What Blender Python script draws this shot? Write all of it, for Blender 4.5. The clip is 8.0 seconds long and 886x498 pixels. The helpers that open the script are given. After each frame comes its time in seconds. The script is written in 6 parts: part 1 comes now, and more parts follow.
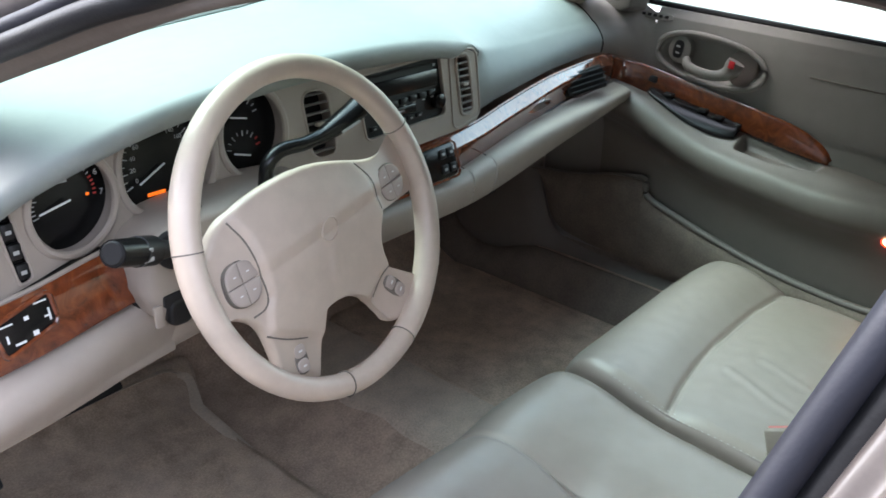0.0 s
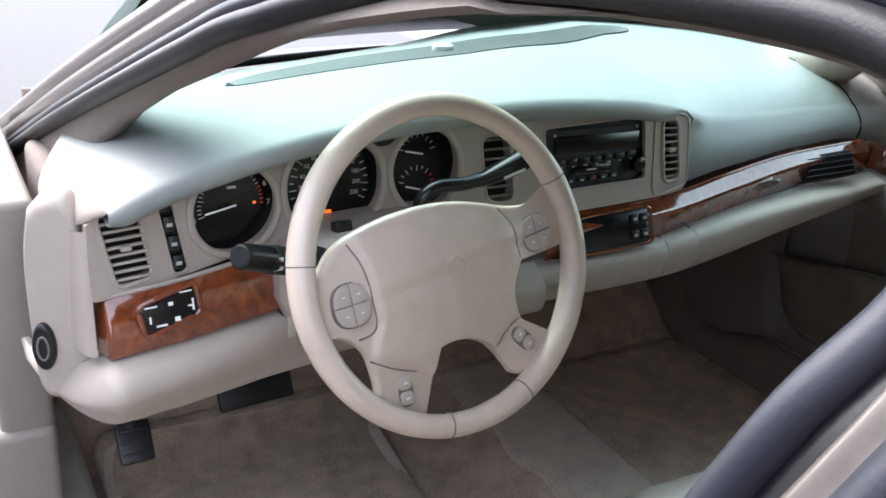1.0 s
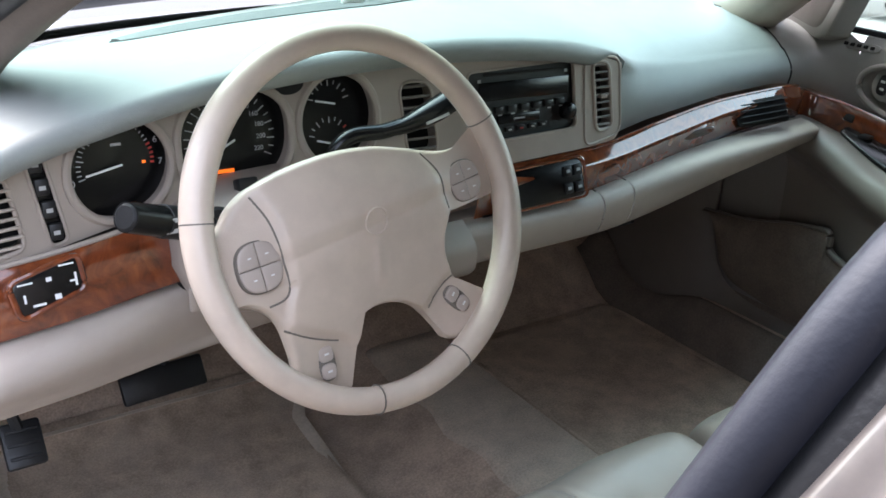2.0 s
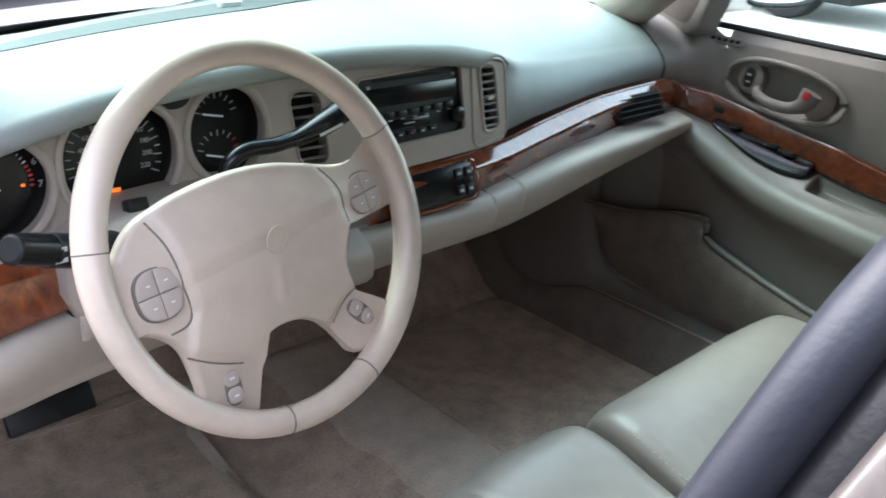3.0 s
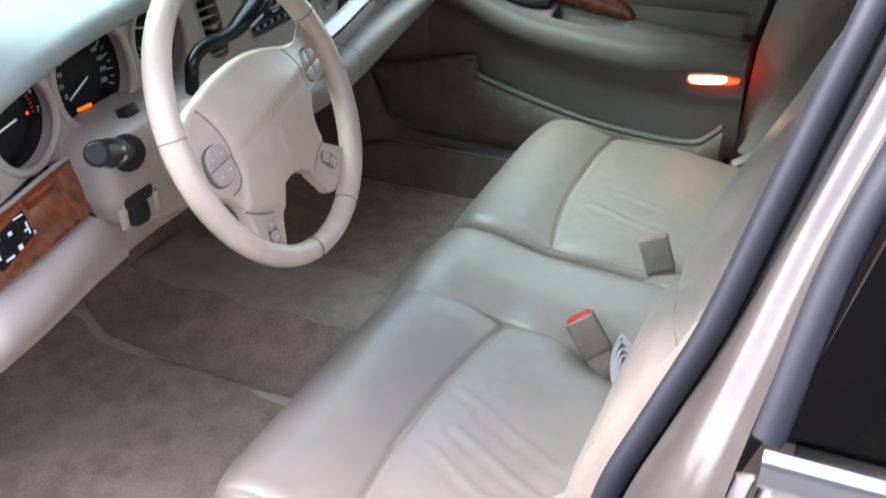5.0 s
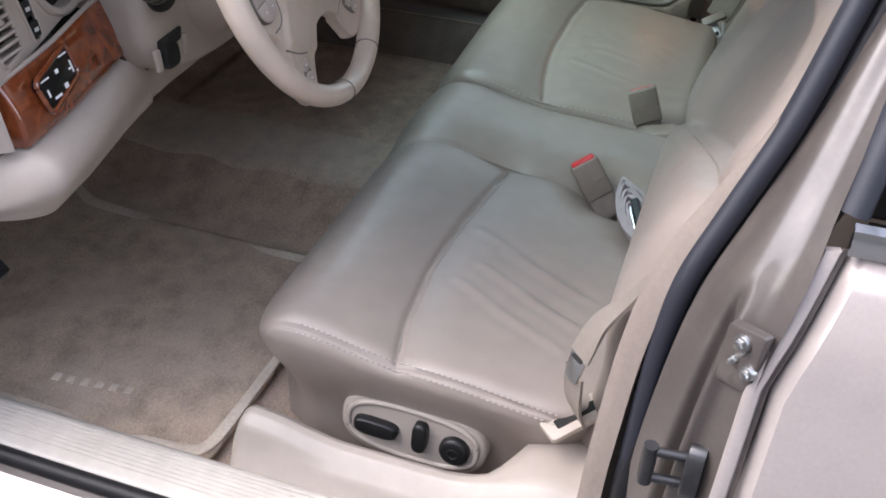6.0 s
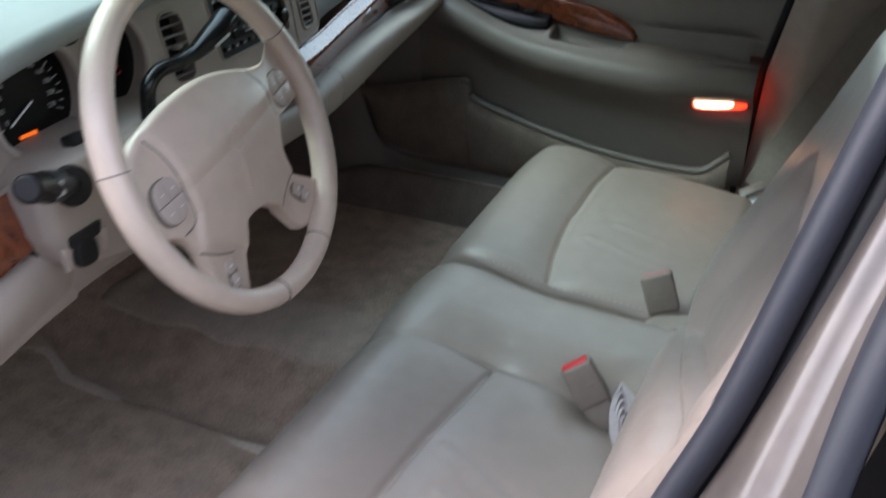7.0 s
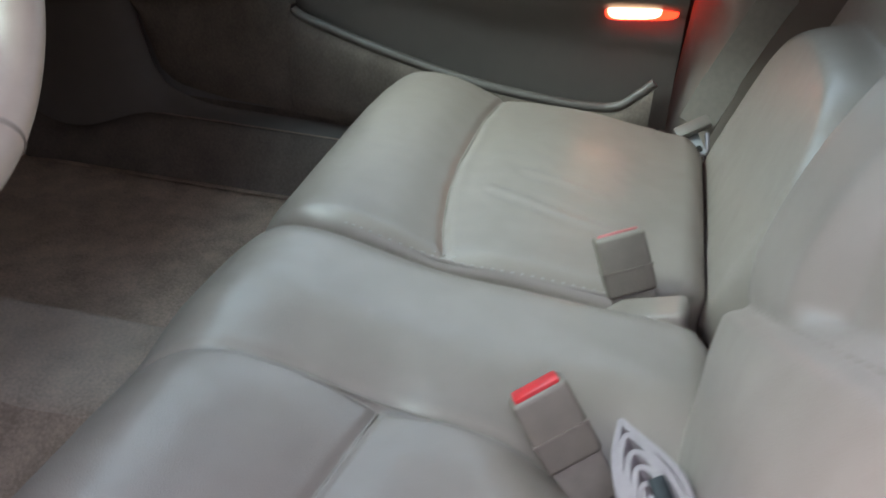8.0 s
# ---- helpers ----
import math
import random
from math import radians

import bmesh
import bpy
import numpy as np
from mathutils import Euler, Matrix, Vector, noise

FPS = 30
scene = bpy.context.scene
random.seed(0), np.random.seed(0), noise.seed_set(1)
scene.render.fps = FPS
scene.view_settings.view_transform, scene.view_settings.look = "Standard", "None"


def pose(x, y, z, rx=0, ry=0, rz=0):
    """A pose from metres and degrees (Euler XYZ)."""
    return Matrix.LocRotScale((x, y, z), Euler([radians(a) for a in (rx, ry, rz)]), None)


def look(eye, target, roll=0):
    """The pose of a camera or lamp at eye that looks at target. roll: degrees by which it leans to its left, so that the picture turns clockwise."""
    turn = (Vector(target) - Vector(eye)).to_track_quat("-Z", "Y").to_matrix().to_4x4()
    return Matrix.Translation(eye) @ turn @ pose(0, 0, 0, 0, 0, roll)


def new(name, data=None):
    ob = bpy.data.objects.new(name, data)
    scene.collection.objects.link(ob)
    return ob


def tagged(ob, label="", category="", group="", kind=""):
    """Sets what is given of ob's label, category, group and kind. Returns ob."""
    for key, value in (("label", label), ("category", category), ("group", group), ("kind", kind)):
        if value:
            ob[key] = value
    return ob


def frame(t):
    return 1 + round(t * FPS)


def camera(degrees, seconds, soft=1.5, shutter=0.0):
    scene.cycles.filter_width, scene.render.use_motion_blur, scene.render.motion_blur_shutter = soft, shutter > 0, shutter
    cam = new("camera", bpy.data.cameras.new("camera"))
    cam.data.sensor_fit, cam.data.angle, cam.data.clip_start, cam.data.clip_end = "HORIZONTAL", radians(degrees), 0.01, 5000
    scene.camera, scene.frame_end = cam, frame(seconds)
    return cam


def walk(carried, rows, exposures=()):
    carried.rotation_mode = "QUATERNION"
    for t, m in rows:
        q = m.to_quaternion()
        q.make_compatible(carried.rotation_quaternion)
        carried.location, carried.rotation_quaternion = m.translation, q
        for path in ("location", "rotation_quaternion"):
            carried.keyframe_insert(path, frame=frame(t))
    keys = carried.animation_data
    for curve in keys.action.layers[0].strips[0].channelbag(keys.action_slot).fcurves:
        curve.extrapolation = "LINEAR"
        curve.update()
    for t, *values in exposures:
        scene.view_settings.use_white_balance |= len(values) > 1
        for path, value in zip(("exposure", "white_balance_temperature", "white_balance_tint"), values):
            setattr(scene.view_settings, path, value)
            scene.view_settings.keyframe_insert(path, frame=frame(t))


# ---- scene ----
cam = camera(50.1, 8.0, soft=1.6, shutter=0.3)
PATH = [
    (0, (-1.002, -0.683, 1.331), (0.401, 0.466, 0.487), 3.3),
    (0.2, (-1.003, -0.699, 1.319), (0.372, 0.509, 0.513), 3.8),
    (0.5, (-0.944, -0.766, 1.323), (0.208, 0.669, 0.54), 3.1),
    (1, (-0.855, -0.791, 1.322), (0.093, 0.796, 0.557), 4.6),
    (1.5, (-0.827, -0.726, 1.271), (0.229, 0.788, 0.501), 4.7),
    (1.7, (-0.816, -0.718, 1.244), (0.254, 0.784, 0.47), 4.1),
    (2.8, (-0.796, -0.702, 1.253), (0.385, 0.716, 0.481), 3.4),
    (3, (-0.817, -0.691, 1.262), (0.462, 0.635, 0.483), 4.2),
    (3.2, (-0.873, -0.664, 1.27), (0.524, 0.544, 0.502), 3.1),
    (3.5, (-0.985, -0.603, 1.299), (0.651, 0.284, 0.566), 2.7),
    (4, (-1.093, -0.599, 1.328), (0.632, 0.129, 0.625), 2.6),
    (4.5, (-1.159, -0.635, 1.33), (0.505, 0.142, 0.537), 1.7),
    (4.7, (-1.186, -0.634, 1.319), (0.445, 0.138, 0.456), 1.0),
    (5, (-1.234, -0.604, 1.306), (0.368, 0.107, 0.342), 0.2),
    (6.3, (-1.359, -0.494, 1.271), (0.192, -0.015, 0.102), 2.6),
    (6.5, (-1.332, -0.509, 1.274), (0.232, -0.009, 0.132), 2.1),
    (6.8, (-1.236, -0.54, 1.269), (0.341, 0.056, 0.194), 1.8),
    (7, (-1.125, -0.581, 1.276), (0.493, 0.142, 0.349), 0.4),
    (7.3, (-0.982, -0.605, 1.263), (0.643, 0.163, 0.385), 2.3),
    (7.5, (-0.891, -0.562, 1.224), (0.764, 0.17, 0.373), 1.6),
    (7.7, (-0.791, -0.485, 1.107), (0.928, 0.074, 0.25), 4.7),
    (7.9, (-0.705, -0.39, 1.001), (1.039, -0.014, 0.098), 4.2),
    (8, (-0.681, -0.354, 0.955), (1.078, -0.021, 0.062), 4.7),
]
walk(cam, [(t, look(eye, target, roll)) for t, eye, target, roll in PATH],
     [(0, 3.47, 6500, 13), (1, 3.4, 6520, 13), (3.5, 3.72, 6350, 14), (4.5, 3.74, 6330, 14), (5, 3.58, 6430, 15), (6.3, 2.78, 6560, 16), (6.6, 2.78, 6560, 16), (7, 2.95, 6460, 17), (7.5, 3.36, 6460, 17), (8, 3.25, 6520, 19)])
# ---- end of camera ----

# ---- light: pale overcast sky over an open lot ----
SUN_EL, SUN_AZ = radians(52), radians(-20)
world = bpy.data.worlds.new("sky")
scene.world = world
world.use_nodes = True
wn = world.node_tree
sky = wn.nodes.new("ShaderNodeTexSky")
sky.sky_type, sky.sun_disc, sky.sun_elevation, sky.sun_rotation = "NISHITA", False, SUN_EL, SUN_AZ
sky.dust_density, sky.air_density = 1.5, 1.0
cloud = wn.nodes.new("ShaderNodeHueSaturation")
cloud.inputs["Saturation"].default_value = 0.5
wn.links.new(sky.outputs[0], cloud.inputs["Color"])
wn.links.new(cloud.outputs[0], wn.nodes["Background"].inputs[0])
wn.nodes["Background"].inputs[1].default_value = 0.15
sun = new("sun", bpy.data.lights.new("sun", "SUN"))
sun.data.energy, sun.data.angle, sun.data.color = 0.25, radians(45), (1.0, 0.985, 0.965)
sun.matrix_world = look((0, 0, 20), (0 - math.sin(SUN_AZ) * math.cos(SUN_EL), -math.cos(SUN_AZ) * math.cos(SUN_EL), 20 - math.sin(SUN_EL)))


# ---- materials ----
def mat(name, color, rough=0.5, metal=0.0, spread=0.12, grain=60.0, bump=0.15, bump_scale=400.0, coat=0.0, spec=0.5, stain=0.0, stain_color=(0.1, 0.08, 0.06), stain_scale=6.0):
    """A surface with large and small variation of its colour, fine relief and, if asked, stains."""
    m = bpy.data.materials.new(name)
    m.use_nodes = True
    nt = m.node_tree
    b = nt.nodes["Principled BSDF"]
    b.inputs["Roughness"].default_value = rough
    b.inputs["Metallic"].default_value = metal
    b.inputs["Coat Weight"].default_value = coat
    b.inputs["Coat Roughness"].default_value = 0.08
    b.inputs["Specular IOR Level"].default_value = spec
    tc = nt.nodes.new("ShaderNodeTexCoord")
    n1 = nt.nodes.new("ShaderNodeTexNoise")
    n1.inputs["Scale"].default_value, n1.inputs["Detail"].default_value = grain, 6
    n2 = nt.nodes.new("ShaderNodeTexNoise")
    n2.inputs["Scale"].default_value, n2.inputs["Detail"].default_value = grain / 12, 3
    nt.links.new(tc.outputs["Object"], n1.inputs[0])
    nt.links.new(tc.outputs["Object"], n2.inputs[0])
    add = nt.nodes.new("ShaderNodeMath")
    add.operation = "ADD"
    nt.links.new(n1.outputs["Fac"], add.inputs[0])
    nt.links.new(n2.outputs["Fac"], add.inputs[1])
    ramp = nt.nodes.new("ShaderNodeMapRange")
    ramp.inputs[1].default_value, ramp.inputs[2].default_value = 0.7, 1.3
    nt.links.new(add.outputs[0], ramp.inputs[0])
    mix = nt.nodes.new("ShaderNodeMix")
    mix.data_type = "RGBA"
    mix.inputs[6].default_value = (*[c * (1 - spread) for c in color], 1)
    mix.inputs[7].default_value = (*[min(1, c * (1 + spread)) for c in color], 1)
    nt.links.new(ramp.outputs[0], mix.inputs[0])
    out = mix.outputs[2]
    if stain:
        n4 = nt.nodes.new("ShaderNodeTexNoise")
        n4.inputs["Scale"].default_value, n4.inputs["Detail"].default_value, n4.inputs["Roughness"].default_value = stain_scale, 8, 0.65
        nt.links.new(tc.outputs["Object"], n4.inputs[0])
        r4 = nt.nodes.new("ShaderNodeMapRange")
        r4.inputs[1].default_value, r4.inputs[2].default_value, r4.inputs[4].default_value = 0.45, 0.66, stain
        nt.links.new(n4.outputs["Fac"], r4.inputs[0])
        m4 = nt.nodes.new("ShaderNodeMix")
        m4.data_type = "RGBA"
        m4.inputs[7].default_value = (*stain_color, 1)
        nt.links.new(r4.outputs[0], m4.inputs[0])
        nt.links.new(out, m4.inputs[6])
        out = m4.outputs[2]
    nt.links.new(out, b.inputs["Base Color"])
    if bump:
        n3 = nt.nodes.new("ShaderNodeTexNoise")
        n3.inputs["Scale"].default_value, n3.inputs["Detail"].default_value = bump_scale, 3
        nt.links.new(tc.outputs["Object"], n3.inputs[0])
        bp = nt.nodes.new("ShaderNodeBump")
        bp.inputs["Strength"].default_value, bp.inputs["Distance"].default_value = bump, 0.002
        nt.links.new(n3.outputs["Fac"], bp.inputs["Height"])
        nt.links.new(bp.outputs[0], b.inputs["Normal"])
    return m


def burl_material():
    m = mat("burl_wood", (0.2, 0.06, 0.022), rough=0.08, coat=1.0, bump=0)
    nt = m.node_tree
    b = nt.nodes["Principled BSDF"]
    tc = nt.nodes.new("ShaderNodeTexCoord")
    n = nt.nodes.new("ShaderNodeTexNoise")
    n.inputs["Scale"].default_value, n.inputs["Detail"].default_value, n.inputs["Roughness"].default_value, n.inputs["Distortion"].default_value = 36, 9, 0.62, 1.4
    nt.links.new(tc.outputs["Object"], n.inputs[0])
    r = nt.nodes.new("ShaderNodeValToRGB")
    els = r.color_ramp.elements
    els[0].position, els[0].color = 0.25, (0.055, 0.014, 0.006, 1)
    els[1].position, els[1].color = 0.8, (0.3, 0.08, 0.024, 1)
    e = els.new(0.5)
    e.color = (0.165, 0.04, 0.014, 1)
    nt.links.new(n.outputs["Fac"], r.inputs[0])
    nt.links.new(r.outputs[0], b.inputs["Base Color"])
    b.inputs["Coat Roughness"].default_value = 0.03
    b.inputs["Coat IOR"].default_value = 1.55
    return m


def glass_material(name, tint, gloss=0.06):
    """Clear tinted sheet: lets light through with its tint, mirrors a little."""
    m = bpy.data.materials.new(name)
    m.use_nodes = True
    nt = m.node_tree
    nt.nodes.remove(nt.nodes["Principled BSDF"])
    tr, gl = nt.nodes.new("ShaderNodeBsdfTransparent"), nt.nodes.new("ShaderNodeBsdfGlossy")
    tr.inputs[0].default_value = (*tint, 1)
    gl.inputs["Roughness"].default_value = 0.02
    fr = nt.nodes.new("ShaderNodeFresnel")
    fr.inputs[0].default_value = 1.45
    mx = nt.nodes.new("ShaderNodeMixShader")
    nt.links.new(fr.outputs[0], mx.inputs[0])
    nt.links.new(tr.outputs[0], mx.inputs[1])
    nt.links.new(gl.outputs[0], mx.inputs[2])
    nt.links.new(mx.outputs[0], nt.nodes["Material Output"].inputs[0])
    return m


def lit_material(name, color, power):
    m = bpy.data.materials.new(name)
    m.use_nodes = True
    b = m.node_tree.nodes["Principled BSDF"]
    b.inputs["Base Color"].default_value = (*color, 1)
    b.inputs["Emission Color"].default_value = (*color, 1)
    b.inputs["Emission Strength"].default_value = power
    return m


def nap(m, weight):
    """The soft bloom of pile at a grazing view."""
    b = m.node_tree.nodes["Principled BSDF"]
    b.inputs["Sheen Weight"].default_value, b.inputs["Sheen Roughness"].default_value = weight, 0.4
    b.inputs["Sheen Tint"].default_value = (0.9, 0.88, 0.84, 1)


LEATHER = mat("seat_leather", (0.258, 0.217, 0.19), rough=0.42, coat=0.32, spread=0.07, grain=30, bump=0.25, bump_scale=900, spec=0.4, stain=0.25, stain_color=(0.228, 0.192, 0.165), stain_scale=7)
LEATHER.node_tree.nodes["Principled BSDF"].inputs["Coat Roughness"].default_value = 0.25
WHEEL = mat("wheel_leather", (0.58, 0.476, 0.383), rough=0.36, coat=0.4, spread=0.05, grain=40, bump=0.2, bump_scale=1100, stain=0.4, stain_color=(0.42, 0.345, 0.275), stain_scale=12)
WHEEL.node_tree.nodes["Principled BSDF"].inputs["Coat Roughness"].default_value = 0.3
DASH = mat("dash_vinyl", (0.235, 0.247, 0.232), rough=0.55, spread=0.05, grain=30, bump=0.3, bump_scale=900)
TRIM = mat("trim_plastic", (0.355, 0.299, 0.253), rough=0.5, spread=0.05, grain=40, bump=0.2, bump_scale=800)
DOORV = mat("door_vinyl", (0.225, 0.212, 0.192), rough=0.5, spread=0.05, grain=30, bump=0.25, bump_scale=900)
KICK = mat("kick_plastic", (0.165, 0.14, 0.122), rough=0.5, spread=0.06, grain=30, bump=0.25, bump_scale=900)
# Darker, browner tone than the upper panel, for armrest and pocket rim.
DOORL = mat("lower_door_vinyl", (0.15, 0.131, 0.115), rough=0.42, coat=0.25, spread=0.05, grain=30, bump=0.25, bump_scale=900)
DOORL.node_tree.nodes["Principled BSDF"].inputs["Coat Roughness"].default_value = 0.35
SEATPL = mat("seat_side_plastic", (0.33, 0.288, 0.25), rough=0.42, spread=0.06, grain=40, bump=0.15, bump_scale=800, stain=0.2, stain_color=(0.26, 0.22, 0.18), stain_scale=9)
# Beige trim darkened: the open door's shade is put into the colour.
PILLARP = mat("shaded_pillar_plastic", (0.19, 0.16, 0.136), rough=0.5, spread=0.06, grain=40, bump=0.25, bump_scale=800)
SCUFF = mat("scuff_plastic", (0.46, 0.425, 0.375), rough=0.45, spread=0.08, grain=60, bump=0.15, stain=0.3, stain_color=(0.3, 0.26, 0.21), stain_scale=14)
CARPET = mat("carpet", (0.52, 0.39, 0.3), rough=1.0, spread=0.3, grain=260, bump=1.0, bump_scale=900, spec=0.1, stain=0.35, stain_color=(0.27, 0.2, 0.15), stain_scale=3)
nap(CARPET, 0.12)
# Paler than the carpet: the hump's windscreen sheen is put into this colour.
SHEENPILE = mat("sheen_pile", (0.58, 0.465, 0.365), rough=1.0, spread=0.25, grain=260, bump=1.0, bump_scale=900, spec=0.1, stain=0.4, stain_color=(0.5, 0.415, 0.335), stain_scale=5)
nap(SHEENPILE, 0.3)
# Pocket felt; elsewhere a dark copy with the footwell's shade put into its colour.
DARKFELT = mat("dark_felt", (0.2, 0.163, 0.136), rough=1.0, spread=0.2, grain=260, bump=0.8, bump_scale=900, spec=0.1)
MAT_PILE = mat("mat_pile", (0.46, 0.35, 0.262), rough=1.0, spread=0.3, grain=300, bump=1.0, bump_scale=900, spec=0.1, stain=0.55, stain_color=(0.58, 0.47, 0.38), stain_scale=4.5)
nap(MAT_PILE, 0.12)
MAT_DARK = mat("dark_mat_pile", (0.57, 0.44, 0.34), rough=1.0, spread=0.3, grain=300, bump=1.0, bump_scale=900, spec=0.1, stain=0.4, stain_color=(0.5, 0.4, 0.31), stain_scale=5)
MAT_EDGE = mat("mat_binding", (0.6, 0.5, 0.4), rough=0.9, spread=0.15, grain=200, bump=0.6, bump_scale=600)
BURL = burl_material()
BLACK = mat("black_plastic", (0.009, 0.009, 0.0095), rough=0.42, spread=0.2, bump=0.1, spec=0.35)
GLOSSB = mat("gloss_black", (0.005, 0.005, 0.0055), rough=0.25, spread=0.1, bump=0, spec=0.35)
SLAT = mat("vent_slat", (0.14, 0.123, 0.108), rough=0.45, spread=0.1, bump=0)
GRILLE = mat("grille_plastic", (0.13, 0.138, 0.128), rough=0.7, spread=0.1, bump=0)
# Near-black: shade of recesses, gaps and undersides put into the colour.
DARK = mat("recess_shade", (0.012, 0.011, 0.01), rough=0.9, spread=0.1, bump=0)
RUBBER = mat("rubber_seal", (0.011, 0.011, 0.012), rough=0.5, spread=0.2, bump=0.15, spec=0.3)
SEALG = mat("grey_seal", (0.018, 0.019, 0.026), rough=0.5, spread=0.1, bump=0.1, spec=0.35)
PAINT = mat("champagne_paint", (0.4, 0.352, 0.328), rough=0.3, metal=0.25, spread=0.05, grain=300, bump=0.02, coat=0.6, stain=0.1, stain_color=(0.3, 0.26, 0.22), stain_scale=9)
# Body paint darkened for frame and roof rail: shade put into the colour.
SHADEPAINT = mat("shaded_paint", (0.15, 0.131, 0.121), rough=0.42, metal=0.2, spread=0.08, grain=200, bump=0.0, coat=0.25, stain=0.2, stain_color=(0.2, 0.17, 0.14), stain_scale=11)
# Darker still, with the pillar's own shade in the colour; dust stains on top.
PILLARSHADE = mat("shaded_dusty_paint", (0.082, 0.069, 0.063), rough=0.42, metal=0.3, spread=0.08, grain=200, bump=0.0, coat=0.4, stain=0.3, stain_color=(0.2, 0.17, 0.14), stain_scale=11)
CHROME = mat("chrome", (0.75, 0.75, 0.76), rough=0.16, metal=1.0, spread=0.05, bump=0)
STEEL = mat("steel", (0.42, 0.42, 0.41), rough=0.35, metal=1.0, spread=0.15, bump=0.1)
IRON = mat("dark_steel", (0.06, 0.06, 0.062), rough=0.4, metal=0.7, spread=0.2, bump=0.1)
STRAP = mat("belt_webbing", (0.23, 0.195, 0.165), rough=0.75, spread=0.1, grain=120, bump=0.6, bump_scale=1500)
PALESTRAP = mat("pale_webbing", (0.3, 0.262, 0.268), rough=0.5, spread=0.1, grain=120, bump=0.5, bump_scale=1500)
BUCKLE = mat("buckle_plastic", (0.2, 0.17, 0.14), rough=0.5, spread=0.1, grain=60, bump=0.2)
RED = mat("red_button", (0.6, 0.025, 0.03), rough=0.35, spread=0.1, bump=0)
PINK = mat("faded_red_button", (0.4, 0.12, 0.11), rough=0.4, spread=0.1, bump=0)
WHITE = mat("print_white", (0.75, 0.75, 0.73), rough=0.6, spread=0.03, bump=0)
GREYP = mat("print_grey", (0.42, 0.42, 0.41), rough=0.6, spread=0.03, bump=0)
REDP = mat("print_red", (0.4, 0.03, 0.02), rough=0.6, spread=0.03, bump=0)
BUTTON = mat("wheel_button", (0.45, 0.38, 0.325), rough=0.28, spread=0.04, bump=0)
THREAD = mat("thread", (0.36, 0.33, 0.285), rough=0.8, spread=0.1, bump=0)
SEAML = mat("sewn_seam", (0.225, 0.2, 0.172), rough=0.8, spread=0.1, bump=0)
SEAM = mat("seam_shade", (0.17, 0.15, 0.125), rough=0.8, spread=0.1, bump=0)
HEADL = mat("headliner", (0.178, 0.146, 0.123), rough=0.95, spread=0.08, grain=200, bump=0.4, bump_scale=900)
def lot_material():
    """Pale concrete; past an uneven joint, added dark asphalt tone cuts bounce near the car."""
    m = mat("lot", (0.3, 0.285, 0.262), rough=0.9, spread=0.12, grain=9, bump=0.5, bump_scale=60, stain=0.3, stain_color=(0.35, 0.33, 0.3), stain_scale=1.2)
    nt = m.node_tree
    b = nt.nodes["Principled BSDF"]
    pale = b.inputs["Base Color"].links[0].from_socket
    tc, sep = nt.nodes.new("ShaderNodeTexCoord"), nt.nodes.new("ShaderNodeSeparateXYZ")
    nt.links.new(tc.outputs["Object"], sep.inputs[0])
    edge_n, add, cut_at, mix = nt.nodes.new("ShaderNodeTexNoise"), nt.nodes.new("ShaderNodeMath"), nt.nodes.new("ShaderNodeMapRange"), nt.nodes.new("ShaderNodeMix")
    edge_n.inputs["Scale"].default_value = 0.8
    nt.links.new(tc.outputs["Object"], edge_n.inputs[0])
    add.operation = "ADD"
    nt.links.new(sep.outputs[0], add.inputs[0])
    nt.links.new(edge_n.outputs["Fac"], add.inputs[1])
    cut_at.inputs[1].default_value, cut_at.inputs[2].default_value = 3.2, 3.5
    nt.links.new(add.outputs[0], cut_at.inputs[0])
    speck, ramp = nt.nodes.new("ShaderNodeTexNoise"), nt.nodes.new("ShaderNodeMix")
    speck.inputs["Scale"].default_value, speck.inputs["Detail"].default_value = 90, 5
    nt.links.new(tc.outputs["Object"], speck.inputs[0])
    ramp.data_type = mix.data_type = "RGBA"
    ramp.inputs[6].default_value, ramp.inputs[7].default_value = (0.045, 0.044, 0.043, 1), (0.1, 0.097, 0.093, 1)
    nt.links.new(speck.outputs["Fac"], ramp.inputs[0])
    nt.links.new(cut_at.outputs[0], mix.inputs[0])
    nt.links.new(ramp.outputs[2], mix.inputs[6])
    nt.links.new(pale, mix.inputs[7])
    nt.links.new(mix.outputs[2], b.inputs["Base Color"])
    return m


LOT = lot_material()
WALLM = mat("wall_render", (0.1, 0.092, 0.085), rough=0.9, spread=0.15, grain=7, bump=0.5, bump_scale=60, stain=0.3, stain_color=(0.14, 0.13, 0.12), stain_scale=1.5)
SILVER = mat("silver_paint", (0.5, 0.5, 0.52), rough=0.3, metal=0.5, spread=0.05, bump=0, coat=0.6)
MIRROR = mat("mirror_glass", (0.8, 0.82, 0.84), rough=0.02, metal=1.0, spread=0.0, bump=0)
GLASS = glass_material("green_glass", (0.65, 0.9, 0.85))
SIDEGLASS = glass_material("side_glass", (0.78, 0.94, 0.88))
PALEGREEN = glass_material("pale_green_decal", (0.45, 0.52, 0.47))
CLEARP = glass_material("clear_decal", (0.75, 0.78, 0.75))
TINT = glass_material("dark_glass", (0.05, 0.05, 0.055))
ORANGE = lit_material("needle_orange", (1.0, 0.16, 0.01), 0.1)
LAMPW = lit_material("lamp_white", (1.0, 0.62, 0.34), 1.25)
LAMPR = lit_material("lamp_red", (1.0, 0.035, 0.01), 0.55)


# ---- building helpers ----
def finish(ob, smooth=True, angle=38):
    me = ob.data
    if smooth:
        for p in me.polygons:
            p.use_smooth = True
        me.set_sharp_from_angle(angle=radians(angle))
    return ob


